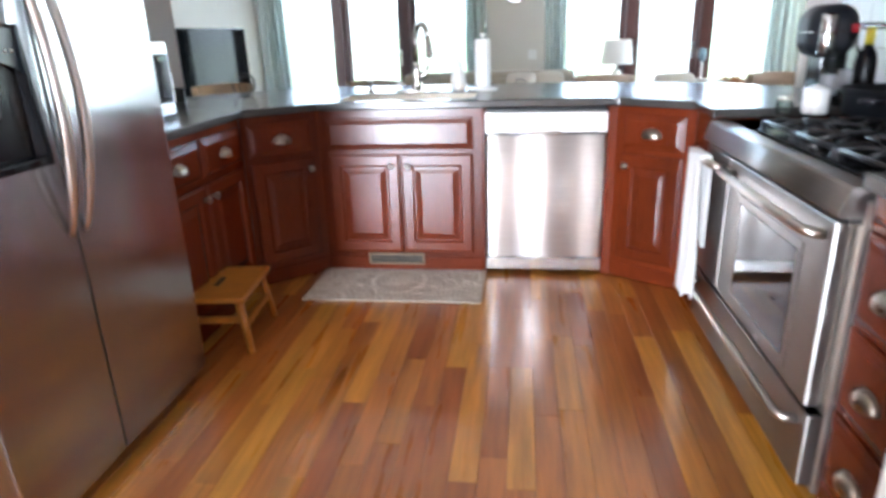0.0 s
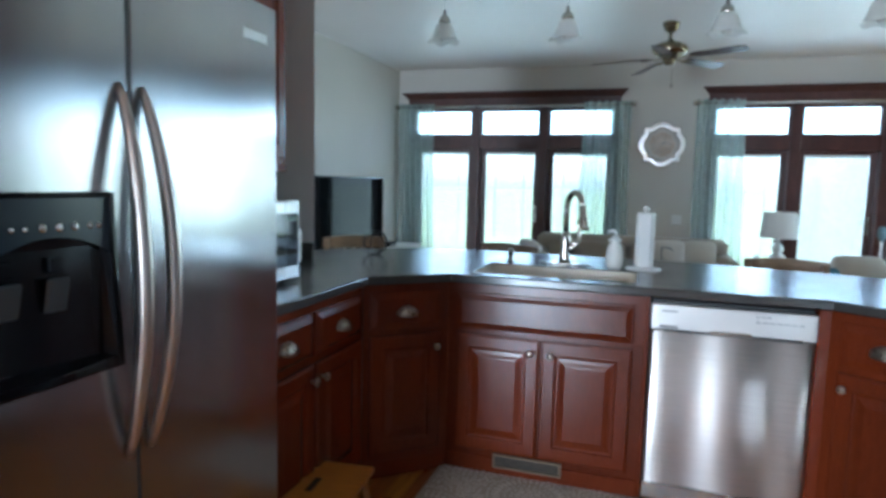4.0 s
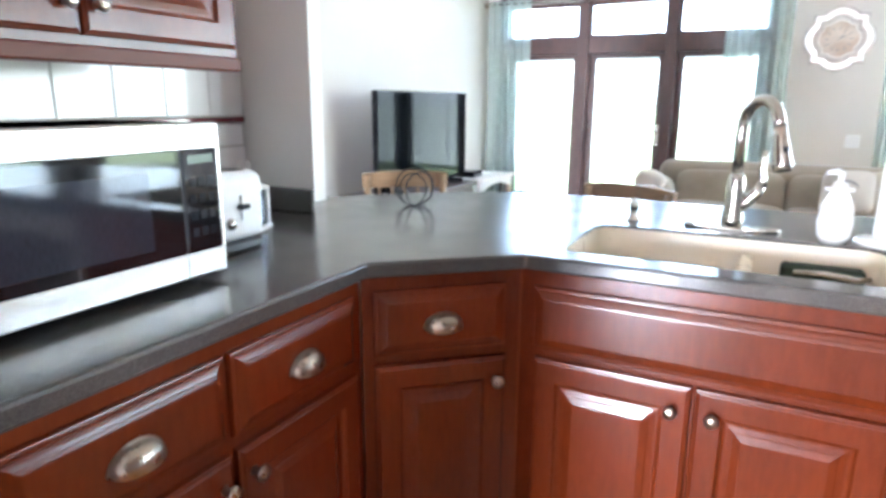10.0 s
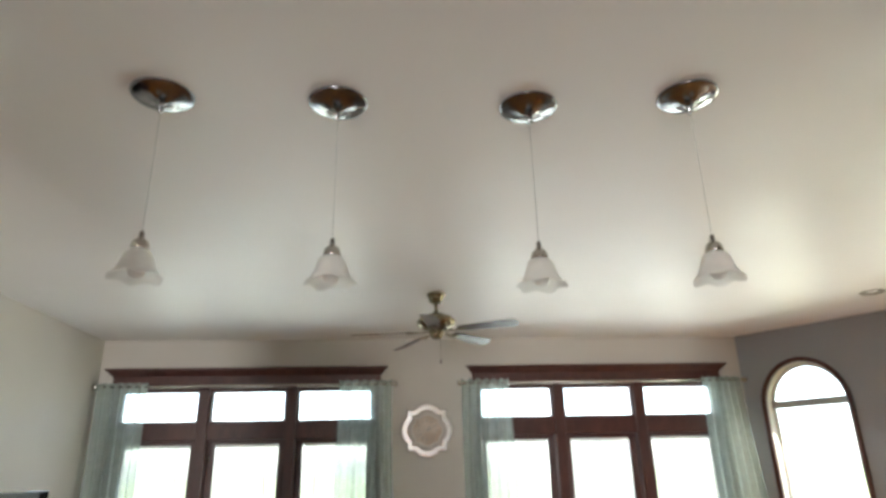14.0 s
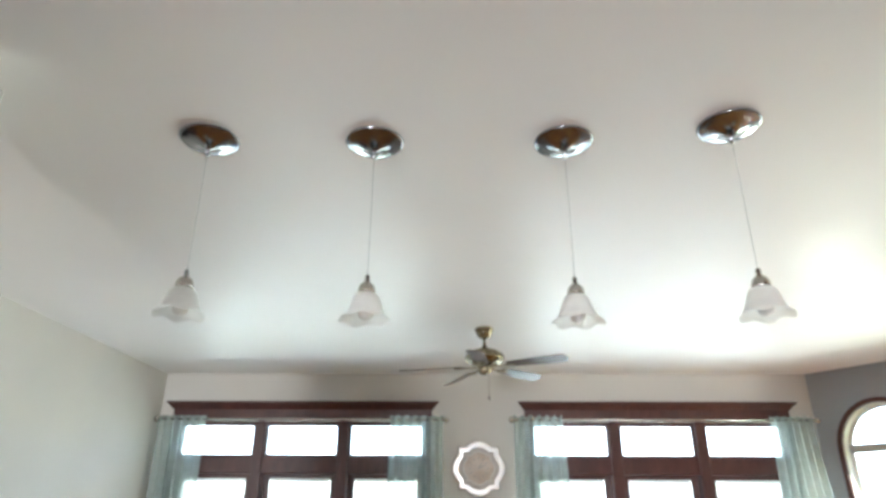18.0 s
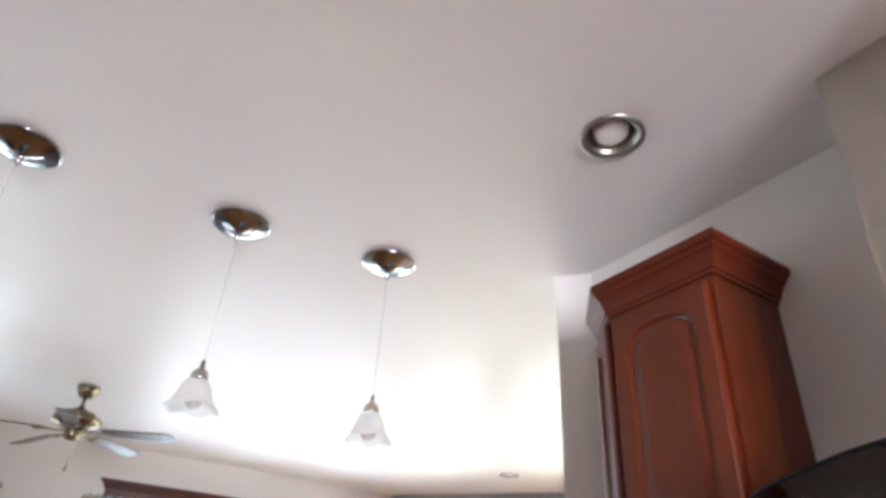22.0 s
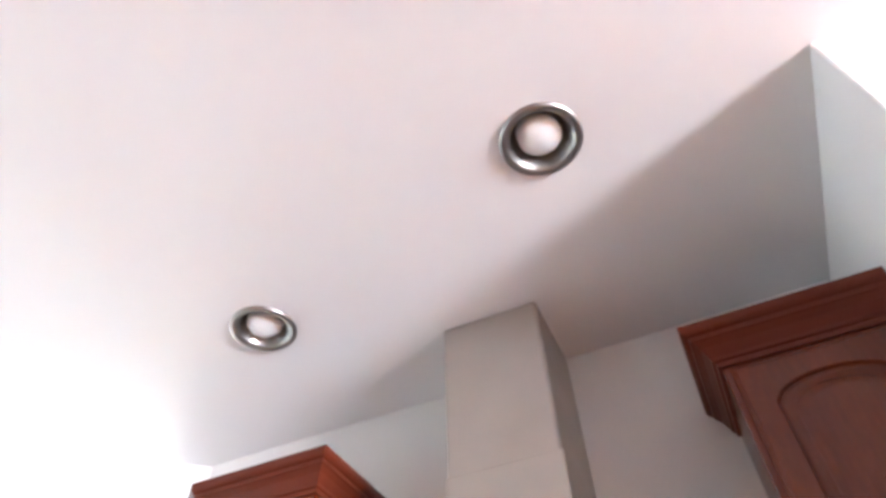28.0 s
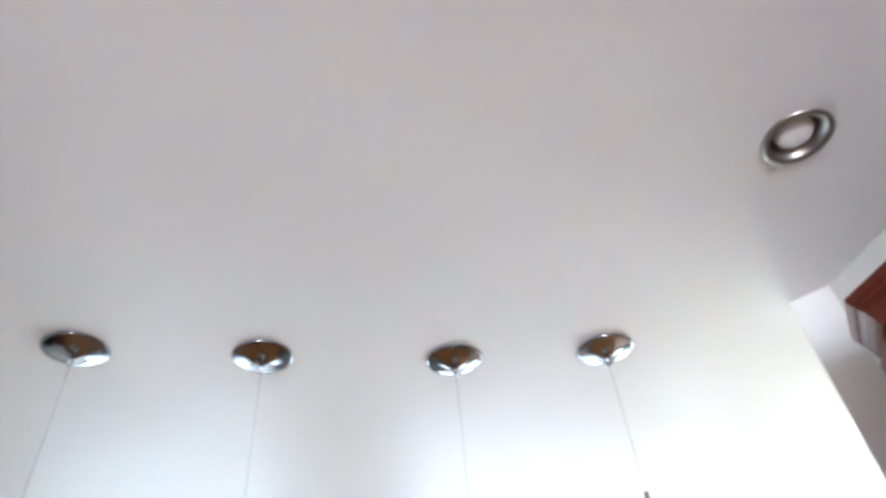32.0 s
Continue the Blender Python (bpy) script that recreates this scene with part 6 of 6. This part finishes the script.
def foil_ring(rings):
    bm = bmesh.new()
    v0 = [[bm.verts.new((x, y, z)) for x, y in quatrefoil(r)] for r, z in rings]
    for r0, r1 in zip(v0, v0[1:]):
        for i in range(96):
            bm.faces.new((r0[i], r0[(i + 1) % 96], r1[(i + 1) % 96], r1[i]))
    bmesh.ops.recalc_face_normals(bm, faces=bm.faces[:])
    return bm


ck = thing("wall_clock", "four-lobed wall clock with a bright mirror border and worn face", "clock", pose(0.845, YN, 1.85))
part("back_board", bm_prism(quatrefoil(0.298), 0.0, 0.012, 0.003), CLOCK_FRAME, ck, "pale taupe back board", at=pose(0, 0, 0, 90))
part("mirror_frame", foil_ring([(0.276, 0.012), (0.274, 0.020), (0.262, 0.026), (0.220, 0.026), (0.210, 0.016)]), MIRROR, ck, "bright bevelled mirror frame", at=pose(0, 0, 0, 90))
part("face", bm_prism(quatrefoil(0.212), 0.012, 0.018), CLOCK_FRAME, ck, "taupe inner board", at=pose(0, 0, 0, 90))
part("inner_rim", foil_ring([(0.172, 0.0175), (0.170, 0.024), (0.163, 0.025), (0.158, 0.0175)]), WHITE_PAINT, ck, "thin pale rim round the dial", at=pose(0, 0, 0, 90))
part("dial", bm_prism(quatrefoil(0.159), 0.017, 0.020), CLOCK_FACE, ck, "worn beige clock dial", at=pose(0, 0, 0, 90))
for k in range(12):
    a = math.pi / 6 * k
    part("hour_mark", bm_box(-0.0035, -0.0225, 0.082, 0.0035, -0.0195, 0.112), PRINT_GREY, ck, at=pose(0, 0, 0, 0, -math.degrees(a), 0))
for ln, wd, a in ((0.060, 0.006, -62), (0.085, 0.005, -32)):
    part("clock_hand", bm_box(-wd / 2, -0.026, -0.012, wd / 2, -0.0245, ln, 0.0005), PRINT_GREY, ck, at=pose(0, 0, 0, 0, -a, 0))
sw = thing("light_switch", "white double light switch plate", "switch", pose(1.07, YN, 0.93))
part("plate", bm_box(-0.058, -0.008, -0.06, 0.058, 0, 0.06, 0.003), WHITE_PLASTIC, sw)
for xx in (-0.023, 0.023):
    part("rocker", bm_box(xx - 0.016, -0.012, -0.033, xx + 0.016, -0.008, 0.033, 0.002), WHITE_PLASTIC, sw)


def ceiling_fan(at):
    t = thing("ceiling_fan", "antique brass ceiling fan with five dark wooden blades", "ceiling fan", at)
    part("canopy", bm_lathe([(0.070, 0), (0.076, -0.006), (0.077, -0.020), (0.070, -0.026), (0.066, -0.045), (0.054, -0.072), (0.040, -0.086), (0.018, -0.092), (0, -0.092)], 28), BRASS, t)
    part("rod", bm_tube([(0, 0, -0.08), (0, 0, -0.16)], 0.014, 12), BRASS, t)
    part("motor_housing", bm_lathe([(0, -0.150), (0.024, -0.152), (0.030, -0.165), (0.060, -0.178), (0.105, -0.192), (0.140, -0.212), (0.147, -0.224), (0.158, -0.232), (0.163, -0.250), (0.158, -0.272), (0.138, -0.292), (0.095, -0.308), (0.06, -0.312), (0, -0.312)], 36), BRASS, t, "antique brass motor housing")
    part("switch_housing", bm_lathe([(0.05, -0.31), (0.055, -0.33), (0.055, -0.365), (0.04, -0.385), (0.02, -0.39), (0, -0.392)], 24), BRASS, t)
    sag = pose(0, 0, -0.318) @ Matrix.Rotation(radians(-2.6), 4, "Y")     # the blade wheel hangs a little askew
    for k in range(5):
        a = -27 + 72 * k
        m4 = sag @ pose(0, 0, 0, 0, 2.4, a)
        part("blade_arm", bm_prism([(0.05, -0.020), (0.12, -0.010), (0.17, -0.016), (0.20, -0.040), (0.245, -0.036), (0.262, 0.0), (0.245, 0.036), (0.20, 0.040), (0.17, 0.016), (0.12, 0.010), (0.05, 0.020)], -0.014, -0.006, 0.001), BRASS, t, at=m4)
        out = [(0.20, -0.048), (0.40, -0.058), (0.655, -0.068), (0.69, -0.050), (0.702, -0.02), (0.702, 0.02), (0.69, 0.050), (0.655, 0.068), (0.40, 0.058), (0.20, 0.048)]
        part("blade", bm_prism(out, -0.0035, 0.0035, 0.0015), FAN_WOOD, t, "dark wooden blade", at=m4 @ Matrix.Rotation(radians(-12), 4, "X"))
    part("pull_chain", bm_tube([(0.03, -0.03, -0.385), (0.03, -0.03, -0.56)], 0.0016, 5), BRASS, t)
    part("chain_bob", bm_lathe([(0, -0.60), (0.006, -0.595), (0.008, -0.57), (0.003, -0.56), (0, -0.558)], 10), MAHOGANY, t, at=pose(0.03, -0.03, 0))
    return t


ceiling_fan(pose(0.84, 6.74, CE))

# television and console
tv = thing("television", "large flat black television on a low console", "television", pose(-2.27, 5.69, 0.535, 0, 0, 90))
part("case", bm_box(0, 0.004, 0.03, 1.565, 0.05, 0.822, 0.006), BLACK_GLOSS, tv)
part("screen", bm_box(0.012, 0.0, 0.045, 1.553, 0.006, 0.81, 0.001), TV_GLASS, tv, "glossy black screen")
for xx in (0.28, 1.28):
    part("foot", bm_box(xx - 0.02, -0.10, 0.0, xx + 0.02, 0.16, 0.03, 0.005), BLACK_GLOSS, tv)
cs = thing("media_console", "long low brown wooden media console", "console", pose(-2.62, 5.25, 0))
part("top", bm_box(0, 0, 0.495, 0.56, 1.84, 0.535, 0.006), MAHOGANY, cs)
part("carcass", bm_box(0.02, 0.04, 0.06, 0.53, 1.80, 0.495, 0.003), MAHOGANY, cs)
for k in range(3):
    d = part("door", bm_panel(0.57, 0.38, [(0.0, 0.012), (0.005, 0.018), (0.06, 0.018), (0.065, 0.010), (0.08, 0.010)]), MAHOGANY, cs, at=pose(0.53, 0.05 + 0.585 * k, 0.09, 0, 0, 90))
    part("knob", KNOB, PULL_NICKEL, d, at=pose(0.05 if k % 2 else 0.52, -0.018, 0.2))
part("plinth", bm_box(0.04, 0.06, 0.0, 0.50, 1.78, 0.06, 0.003), MAHOGANY, cs)
wt = thing("side_table", "white painted side table with an arched apron", "table", pose(-2.62, 7.12, 0))
part("top", bm_box(0, 0, 0.505, 0.60, 0.84, 0.535, 0.006), WHITE_PAINT, wt)
ar = [(0.03, 0.505), (0.03, 0.38)] + [(0.03 + 0.78 * k / 12, 0.38 + 0.085 * math.sin(math.pi * k / 12) ** 0.7) for k in range(1, 12)] + [(0.81, 0.38), (0.81, 0.505)]
for xx in (0.56, 0.03):
    part("apron", bm_prism(ar, -0.009, 0.009), WHITE_PAINT, wt, "arched apron", at=pose(xx, 0, 0, 90, 0, 90))
for sx in (0.04, 0.55):
    for sy in (0.035, 0.805):
        part("leg", bm_box(sx - 0.022, sy - 0.022, 0, sx + 0.022, sy + 0.022, 0.505, 0.004), WHITE_PAINT, wt)
bx = thing("set_top_box", "small black box on the white side table", "device", pose(-2.30, 7.38, 0.535))
part("case", bm_box(-0.11, -0.10, 0, 0.11, 0.10, 0.06, 0.004), BLACK_GLOSS, bx)
part("front_strip", bm_box(0.1095, -0.09, 0.015, 0.112, 0.09, 0.03), GREY_PLASTIC, bx)
pp = thing("paper_stack", "loose white papers on the side table", "papers", pose(-2.30, 7.68, 0.535, 0, 0, 12))
for k in range(4):
    part("sheet", bm_box(-0.10, -0.14, 0.003 * k, 0.10, 0.14, 0.003 * k + 0.0025), PAPER, pp, at=pose(0.01 * k, -0.012 * k, 0, 0, 0, 9 * k - 10))


# seating
def sofa(label, at, w, seats, mat_, mat_c, back=0.80):
    t = thing("sofa", label, "sofa", at)
    d = 0.92
    part("base", bm_box(0.16, 0.04, 0.10, w - 0.16, d - 0.06, 0.34, 0.03, 3), mat_, t)
    part("back_frame", bm_box(0.06, d - 0.26, 0.10, w - 0.06, d, back, 0.10, 6), mat_, t)
    for x in (0.0, w - 0.22):
        arm = part("arm", bm_box(x, 0.0, 0.10, x + 0.22, d - 0.04, 0.52, 0.04, 3), mat_, t)
        roll = bm_tube([(x + 0.11, -0.01, 0.54), (x + 0.11, d / 2, 0.545), (x + 0.11, d - 0.06, 0.55)], 0.115, 18)
        part("arm_roll", roll, mat_, arm)
        part("arm_disc", bm_lathe([(0, 0), (0.105, 0), (0.10, 0.012), (0.02, 0.018), (0, 0.018)], 20), mat_, arm, at=pose(x + 0.11, -0.011, 0.54, 90))
    sw_ = (w - 0.44) / seats
    for k in range(seats):
        part("seat_cushion", bm_cushion(sw_ - 0.01, 0.62, 0.17, 0.3), mat_, t, at=pose(0.22 + sw_ * (k + 0.5), 0.33, 0.33))
        part("back_cushion", bm_cushion(sw_ - 0.005, 0.46, 0.20, 0.5), mat_c, t, at=pose(0.22 + sw_ * (k + 0.5), d - 0.20, back - 0.21) @ Matrix.Rotation(radians(78), 4, "X") @ Matrix.Translation((0, -0.10, -0.02)))
    for x in (0.10, w - 0.10):
        for y in (0.08, d - 0.10):
            part("foot", bm_lathe([(0, 0), (0.022, 0), (0.032, 0.06), (0.035, 0.10), (0, 0.10)], 14), MAHOGANY, t, at=pose(x, y, 0))
    return t


def cushion(label, at, mat_, s=0.42, letter=""):
    t = thing("cushion", label, "cushion", at)
    part("pad", bm_cushion(s, s, 0.15, 0.9), mat_, t)
    if letter:
        cu = bpy.data.curves.new("letter", "FONT")
        cu.body, cu.size, cu.align_x, cu.align_y, cu.extrude = letter, 0.20, "CENTER", "CENTER", 0.002
        tmp = bpy.data.objects.new("letter", cu)
        scene.collection.objects.link(tmp)
        bpy.context.view_layer.update()
        me = bpy.data.meshes.new_from_object(tmp.evaluated_get(bpy.context.evaluated_depsgraph_get()))
        bpy.data.objects.remove(tmp)
        me.materials.clear()
        me.materials.append(PRINT_GREY)
        ob = part("letter", me, PRINT_GREY, t, "dark letter D", at=pose(0, 0, 0.158))
    return t


sofa("beige upholstered three-seat sofa with rolled arms", pose(-0.50, 6.62, 0), 2.10, 2, SOFA, SOFA, 0.80)
cushion("off-white cushion with a dark letter D leaning on the sofa", pose(0.93, 7.00, 0.47) @ Matrix.Rotation(radians(66), 4, "X") @ Matrix.Translation((0, 0.15, 0)), PILLOW, 0.33, "D")
cushion("off-white cushion leaning on the sofa", pose(1.22, 7.02, 0.47) @ Matrix.Rotation(radians(60), 4, "X") @ Matrix.Translation((0, 0.15, 0)), SOFA_PALE, 0.34)
cushion("pale cushion lying on the sofa arm", pose(-0.44, 6.80, 0.60) @ Matrix.Rotation(radians(20), 4, "Y"), PILLOW, 0.22)
sofa("cream upholstered armchair with loose pillows", pose(3.20, 6.95, 0, 0, 0, 174), 1.12, 1, SOFA_PALE, SOFA_PALE, 0.64)
cushion("plump cream pillow lying on the armchair back", pose(2.36, 6.16, 0.60) @ Matrix.Rotation(radians(38), 4, "X"), SOFA_PALE, 0.38)
cushion("plump cream pillow lying on the armchair back", pose(2.76, 6.16, 0.57) @ Matrix.Rotation(radians(16), 4, "Y"), SOFA_PALE, 0.46)
cushion("small blue cushion on the armchair", pose(2.14, 6.12, 0.56) @ Matrix.Rotation(radians(30), 4, "X"), THROW_BLUE, 0.16)
th = solid("throw_blanket", bm_cloth(0.32, 0.42, 20, 14, lambda u, v: (0.03 * math.sin(9 * v), 0.25 * v + 0.02 * math.sin(u * 14), 0.04 * math.sin(u * 8 + v * 5) - v * 0.36)), THROW_BLUE, "blue throw hanging over the armchair", "blanket", pose(2.98, 5.98, 0.50))

# lamp and side table
ta = thing("side_table", "round white side table with turned leg", "table", pose(1.98, 7.45, 0))
part("top", bm_lathe([(0, 0.475), (0.30, 0.475), (0.315, 0.485), (0.315, 0.497), (0.305, 0.505), (0, 0.505)], 36), WHITE_PAINT, ta)
part("column", bm_lathe([(0.05, 0.04), (0.035, 0.10), (0.045, 0.20), (0.03, 0.30), (0.05, 0.42), (0.08, 0.475), (0, 0.475)], 18), WHITE_PAINT, ta)
for k in range(3):
    part("foot", bm_tube([(0.02, 0, 0.08), (0.16, 0, 0.05), (0.27, 0, 0.018)], [0.025, 0.022, 0.018], 8), WHITE_PAINT, ta, at=pose(0, 0, 0, 0, 0, 120 * k + 20))
lp = thing("table_lamp", "table lamp with a double-gourd ceramic base and white drum shade", "lamp", pose(2.0, 7.45, 0.505))
part("base", bm_lathe([(0, 0), (0.055, 0), (0.058, 0.012), (0.05, 0.02), (0.085, 0.06), (0.10, 0.105), (0.08, 0.155), (0.042, 0.185), (0.056, 0.215), (0.058, 0.24), (0.038, 0.272), (0.016, 0.29), (0.012, 0.35), (0, 0.35)], 28), WHITE_CERAMIC, lp, "glossy pale double-gourd base")
part("shade", bm_lathe([(0.175, 0.34), (0.150, 0.60), (0.147, 0.60), (0.172, 0.34)], 36, False), LINEN, lp, "white drum shade")
part("finial", bm_lathe([(0, 0.59), (0.004, 0.59), (0.008, 0.615), (0, 0.622)], 10), NICKEL, lp)
vs_ = thing("ginger_jar", "small pale ceramic jar with a lid", "jar", pose(1.80, 7.36, 0.505))
part("jar", bm_lathe([(0, 0), (0.04, 0), (0.062, 0.04), (0.064, 0.08), (0.045, 0.12), (0.03, 0.13), (0, 0.13)], 22), WHITE_CERAMIC, vs_)
part("lid", bm_lathe([(0.034, 0.13), (0.036, 0.14), (0.02, 0.155), (0.008, 0.165), (0.008, 0.175), (0, 0.178)], 18), WHITE_CERAMIC, vs_)

du = thing("upright_duster", "slim white upright duster with a blue-grey oval head", "duster", pose(3.13, 8.22, 0))
part("stand", bm_lathe([(0, 0), (0.07, 0), (0.07, 0.012), (0.02, 0.02), (0.012, 0.04), (0, 0.04)], 20), WHITE_PLASTIC, du)
part("pole", bm_tube([(0, 0, 0.03), (0, 0, 0.45), (0, 0, 0.82)], [0.014, 0.016, 0.013], 10), WHITE_PLASTIC, du)
part("head", bm_lathe([(0, 0.80), (0.026, 0.81), (0.046, 0.86), (0.047, 0.91), (0.032, 0.955), (0, 0.97)], 18), DUSTER, du, "blue-grey oval head")

# dried flowers on a table by the arched window
tb = thing("console_table", "narrow dark table by the arched window", "table", pose(3.35, 6.75, 0, 0, 0, -35))
part("top", bm_box(-0.30, -0.30, 0.50, 0.85, 0.30, 0.53, 0.006), GREY_PAINT_AND_GLARE, tb)
for sx in (-0.26, 0.81):
    for sy in (-0.26, 0.26):
        part("leg", bm_box(sx - 0.022, sy - 0.022, 0, sx + 0.022, sy + 0.022, 0.50, 0.004), GREY_PAINT_AND_GLARE, tb)
mg = thing("magazine_stack", "flat stack of magazines", "magazines", pose(3.66, 6.42, 0.53, 0, 0, -30))
for k in range(3):
    part("magazine", bm_box(-0.11, -0.15, 0.008 * k, 0.11, 0.15, 0.008 * k + 0.007, 0.001), (PILLOW, PRINT_GREY, WHITE_PLASTIC)[k], mg, at=pose(0, 0, 0, 0, 0, 8 * k))
fl = thing("dried_flower_arrangement", "low bowl of dried reddish flowers", "flowers", pose(3.10, 6.86, 0.53))
part("bowl", bm_lathe([(0, 0), (0.07, 0), (0.13, 0.06), (0.126, 0.06), (0.066, 0.006), (0, 0.006)], 24), MAHOGANY, fl)
rnd = random.Random(5)
bm = bmesh.new()
for k in range(110):
    a, rr_, zz = rnd.random() * 6.283, 0.14 * math.sqrt(rnd.random()), 0.05 + 0.13 * rnd.random()
    m4 = Matrix.Translation((rr_ * math.cos(a) * 1.3, rr_ * math.sin(a), zz)) @ Euler((rnd.random() * 3, rnd.random() * 3, rnd.random() * 6)).to_matrix().to_4x4()
    q = bmesh.new()
    s5 = 0.018 + 0.02 * rnd.random()
    vv = [q.verts.new((s5 * math.cos(i * 1.2566) * (1 if i % 2 else 0.8), s5 * math.sin(i * 1.2566), 0.006 * (i % 2))) for i in range(5)]
    ctr = q.verts.new((0, 0, -0.006))
    for i in range(5):
        q.faces.new((vv[i], vv[(i + 1) % 5], ctr))
    merge(bm, q, m4)
part("blossoms", bm, DRIED, fl, "dried orange and brown blossoms")
bm = bmesh.new()
for k in range(40):
    a = rnd.random() * 6.283
    merge(bm, bm_tube([(0, 0, 0.01), (0.05 * math.cos(a), 0.05 * math.sin(a), 0.07), (0.13 * math.cos(a) * 1.2, 0.12 * math.sin(a), 0.10 + 0.08 * rnd.random())], 0.002, 4))
part("stems", bm, STOOL_WOOD, fl)


def bar_stool(at, mat_, name_label):
    t = thing("bar_stool", name_label, "bar stool", at, group="bar stools along the counter")
    part("seat", bm_box(-0.21, -0.20, 0.60, 0.21, 0.20, 0.645, 0.014, 2), SOFA_PALE, t, "cream padded seat")
    part("apron", bm_box(-0.19, -0.18, 0.545, 0.19, 0.18, 0.60, 0.004), mat_, t)
    for sx in (-1, 1):
        part("front_leg", bm_tube([(sx * 0.18, -0.17, 0.56), (sx * 0.195, -0.19, 0.0)], [0.020, 0.016], 8), mat_, t)
        part("back_post", bm_tube([(sx * 0.20, 0.23, 0.0), (sx * 0.185, 0.18, 0.58), (sx * 0.19, 0.235, 0.915)], [0.017, 0.021, 0.017], 8), mat_, t)
        part("side_rung", bm_tube([(sx * 0.19, -0.185, 0.20), (sx * 0.195, 0.215, 0.20)], 0.011, 8), mat_, t)
    part("foot_rung", bm_tube([(-0.19, -0.184, 0.24), (0.19, -0.184, 0.24)], 0.013, 8), mat_, t)
    bm = bmesh.new()
    n_ = 12
    rows = []
    for k in range(n_ + 1):
        u = k / n_ * 2 - 1
        x, y, dz = 0.215 * u, 0.245 + 0.022 * (1 - u * u), 0.012 * (1 - u * u)
        rows.append([bm.verts.new(p) for p in ((x, y - 0.011, 0.855), (x, y + 0.011, 0.855), (x, y + 0.013, 0.925 + dz), (x, y - 0.009, 0.925 + dz))])
    for a_, b_ in zip(rows, rows[1:]):
        for i in range(4):
            bm.faces.new((a_[i], a_[(i + 1) % 4], b_[(i + 1) % 4], b_[i]))
    bm.faces.new(rows[0]), bm.faces.new(rows[-1][::-1])
    bmesh.ops.recalc_face_normals(bm, faces=bm.faces[:])
    part("top_rail", bm, mat_, t, "curved wooden top rail")
    for k in range(5):
        x = -0.13 + 0.065 * k
        part("spindle", bm_tube([(x, 0.19, 0.64), (x, 0.225, 0.76), (x, 0.252, 0.86)], 0.007, 6), mat_, t)
    return t


s1 = bar_stool(pose(-0.19, 4.11, 0, 0, 0, -20), OAK, "brown oak bar stool with a curved back rail")
copy_thing(s1, pose(1.47, 4.10, 0, 0, 0, -4))
copy_thing(s1, pose(2.46, 3.98, 0, 0, 0, -28))
copy_thing(s1, pose(-1.05, 4.13, 0, 0, 0, 38))


# ---- floor planks ----
fl_ = thing("floor", "glossy cherry strip floor of narrow planks in mixed tones", "floor", kind="structure")
PW = 0.0845
rnd = random.Random(11)
cache = {}
rest_v, rest_f = [], []
col = 0
x = -1.20
count = 0
while x < XE:
    y = -0.62 - rnd.random() * 0.8
    while y < 3.85:
        ln = rnd.choice((0.42, 0.55, 0.68, 0.85, 1.05, 1.3))
        y1 = y + ln
        a, b = max(y, -0.6), min(y1, 3.85)
        if b - a > 0.05:
            key = round(b - a, 2)
            if key not in cache:
                cache[key] = to_mesh("plank", bm_box(0.0003, 0.0003, -0.012, PW - 0.0003, key - 0.0004, 0.0, 0.0007), PLANK)
            near = -0.7 < x < 1.75 and b > 0.0 and a < 3.3
            if near and count < 295:
                part("plank", cache[key], PLANK, fl_, at=pose(x, a, 0))
                count += 1
            else:
                rest_v.append((x, a, key))
        y = y1
    x += PW
x = XW
while x < 7.6:
    y = YS
    while y < 8.64:
        ln = rnd.choice((0.7, 0.9, 1.2, 1.5))
        if not (-1.2 - PW * 0.5 < x < XE and y + ln > -0.6 and y < 3.85):
            rest_v.append((x, y, min(ln, 8.64 - y)))
        elif y < -0.6:
            rest_v.append((x, y, -0.6 - y))
        elif y + ln > 3.85:
            rest_v.append((x, 3.85, y + ln - 3.85))
        y += ln
    x += PW
vv, ff = [], []
for x, y, ln in rest_v:
    k = len(vv)
    a, b, c_, d = x + 0.0006, x + PW - 0.0006, y + 0.0006, y + ln - 0.0008
    vv += [(a, c_, -0.001), (b, c_, -0.001), (b, d, -0.001), (a, d, -0.001), (a, c_, -0.012), (b, c_, -0.012), (b, d, -0.012), (a, d, -0.012)]
    ff += [(k, k + 1, k + 2, k + 3), (k, k + 4, k + 5, k + 1), (k + 1, k + 5, k + 6, k + 2), (k + 2, k + 6, k + 7, k + 3), (k + 3, k + 7, k + 4, k)]
me = bpy.data.meshes.new("far_planks")
me.from_pydata(vv, [], ff)
me.materials.append(PLANK_FAR)
fp = new("far_planks", me)
fp.parent = fl_
tagged(fp, "cherry floor planks further off", kind="stuff")
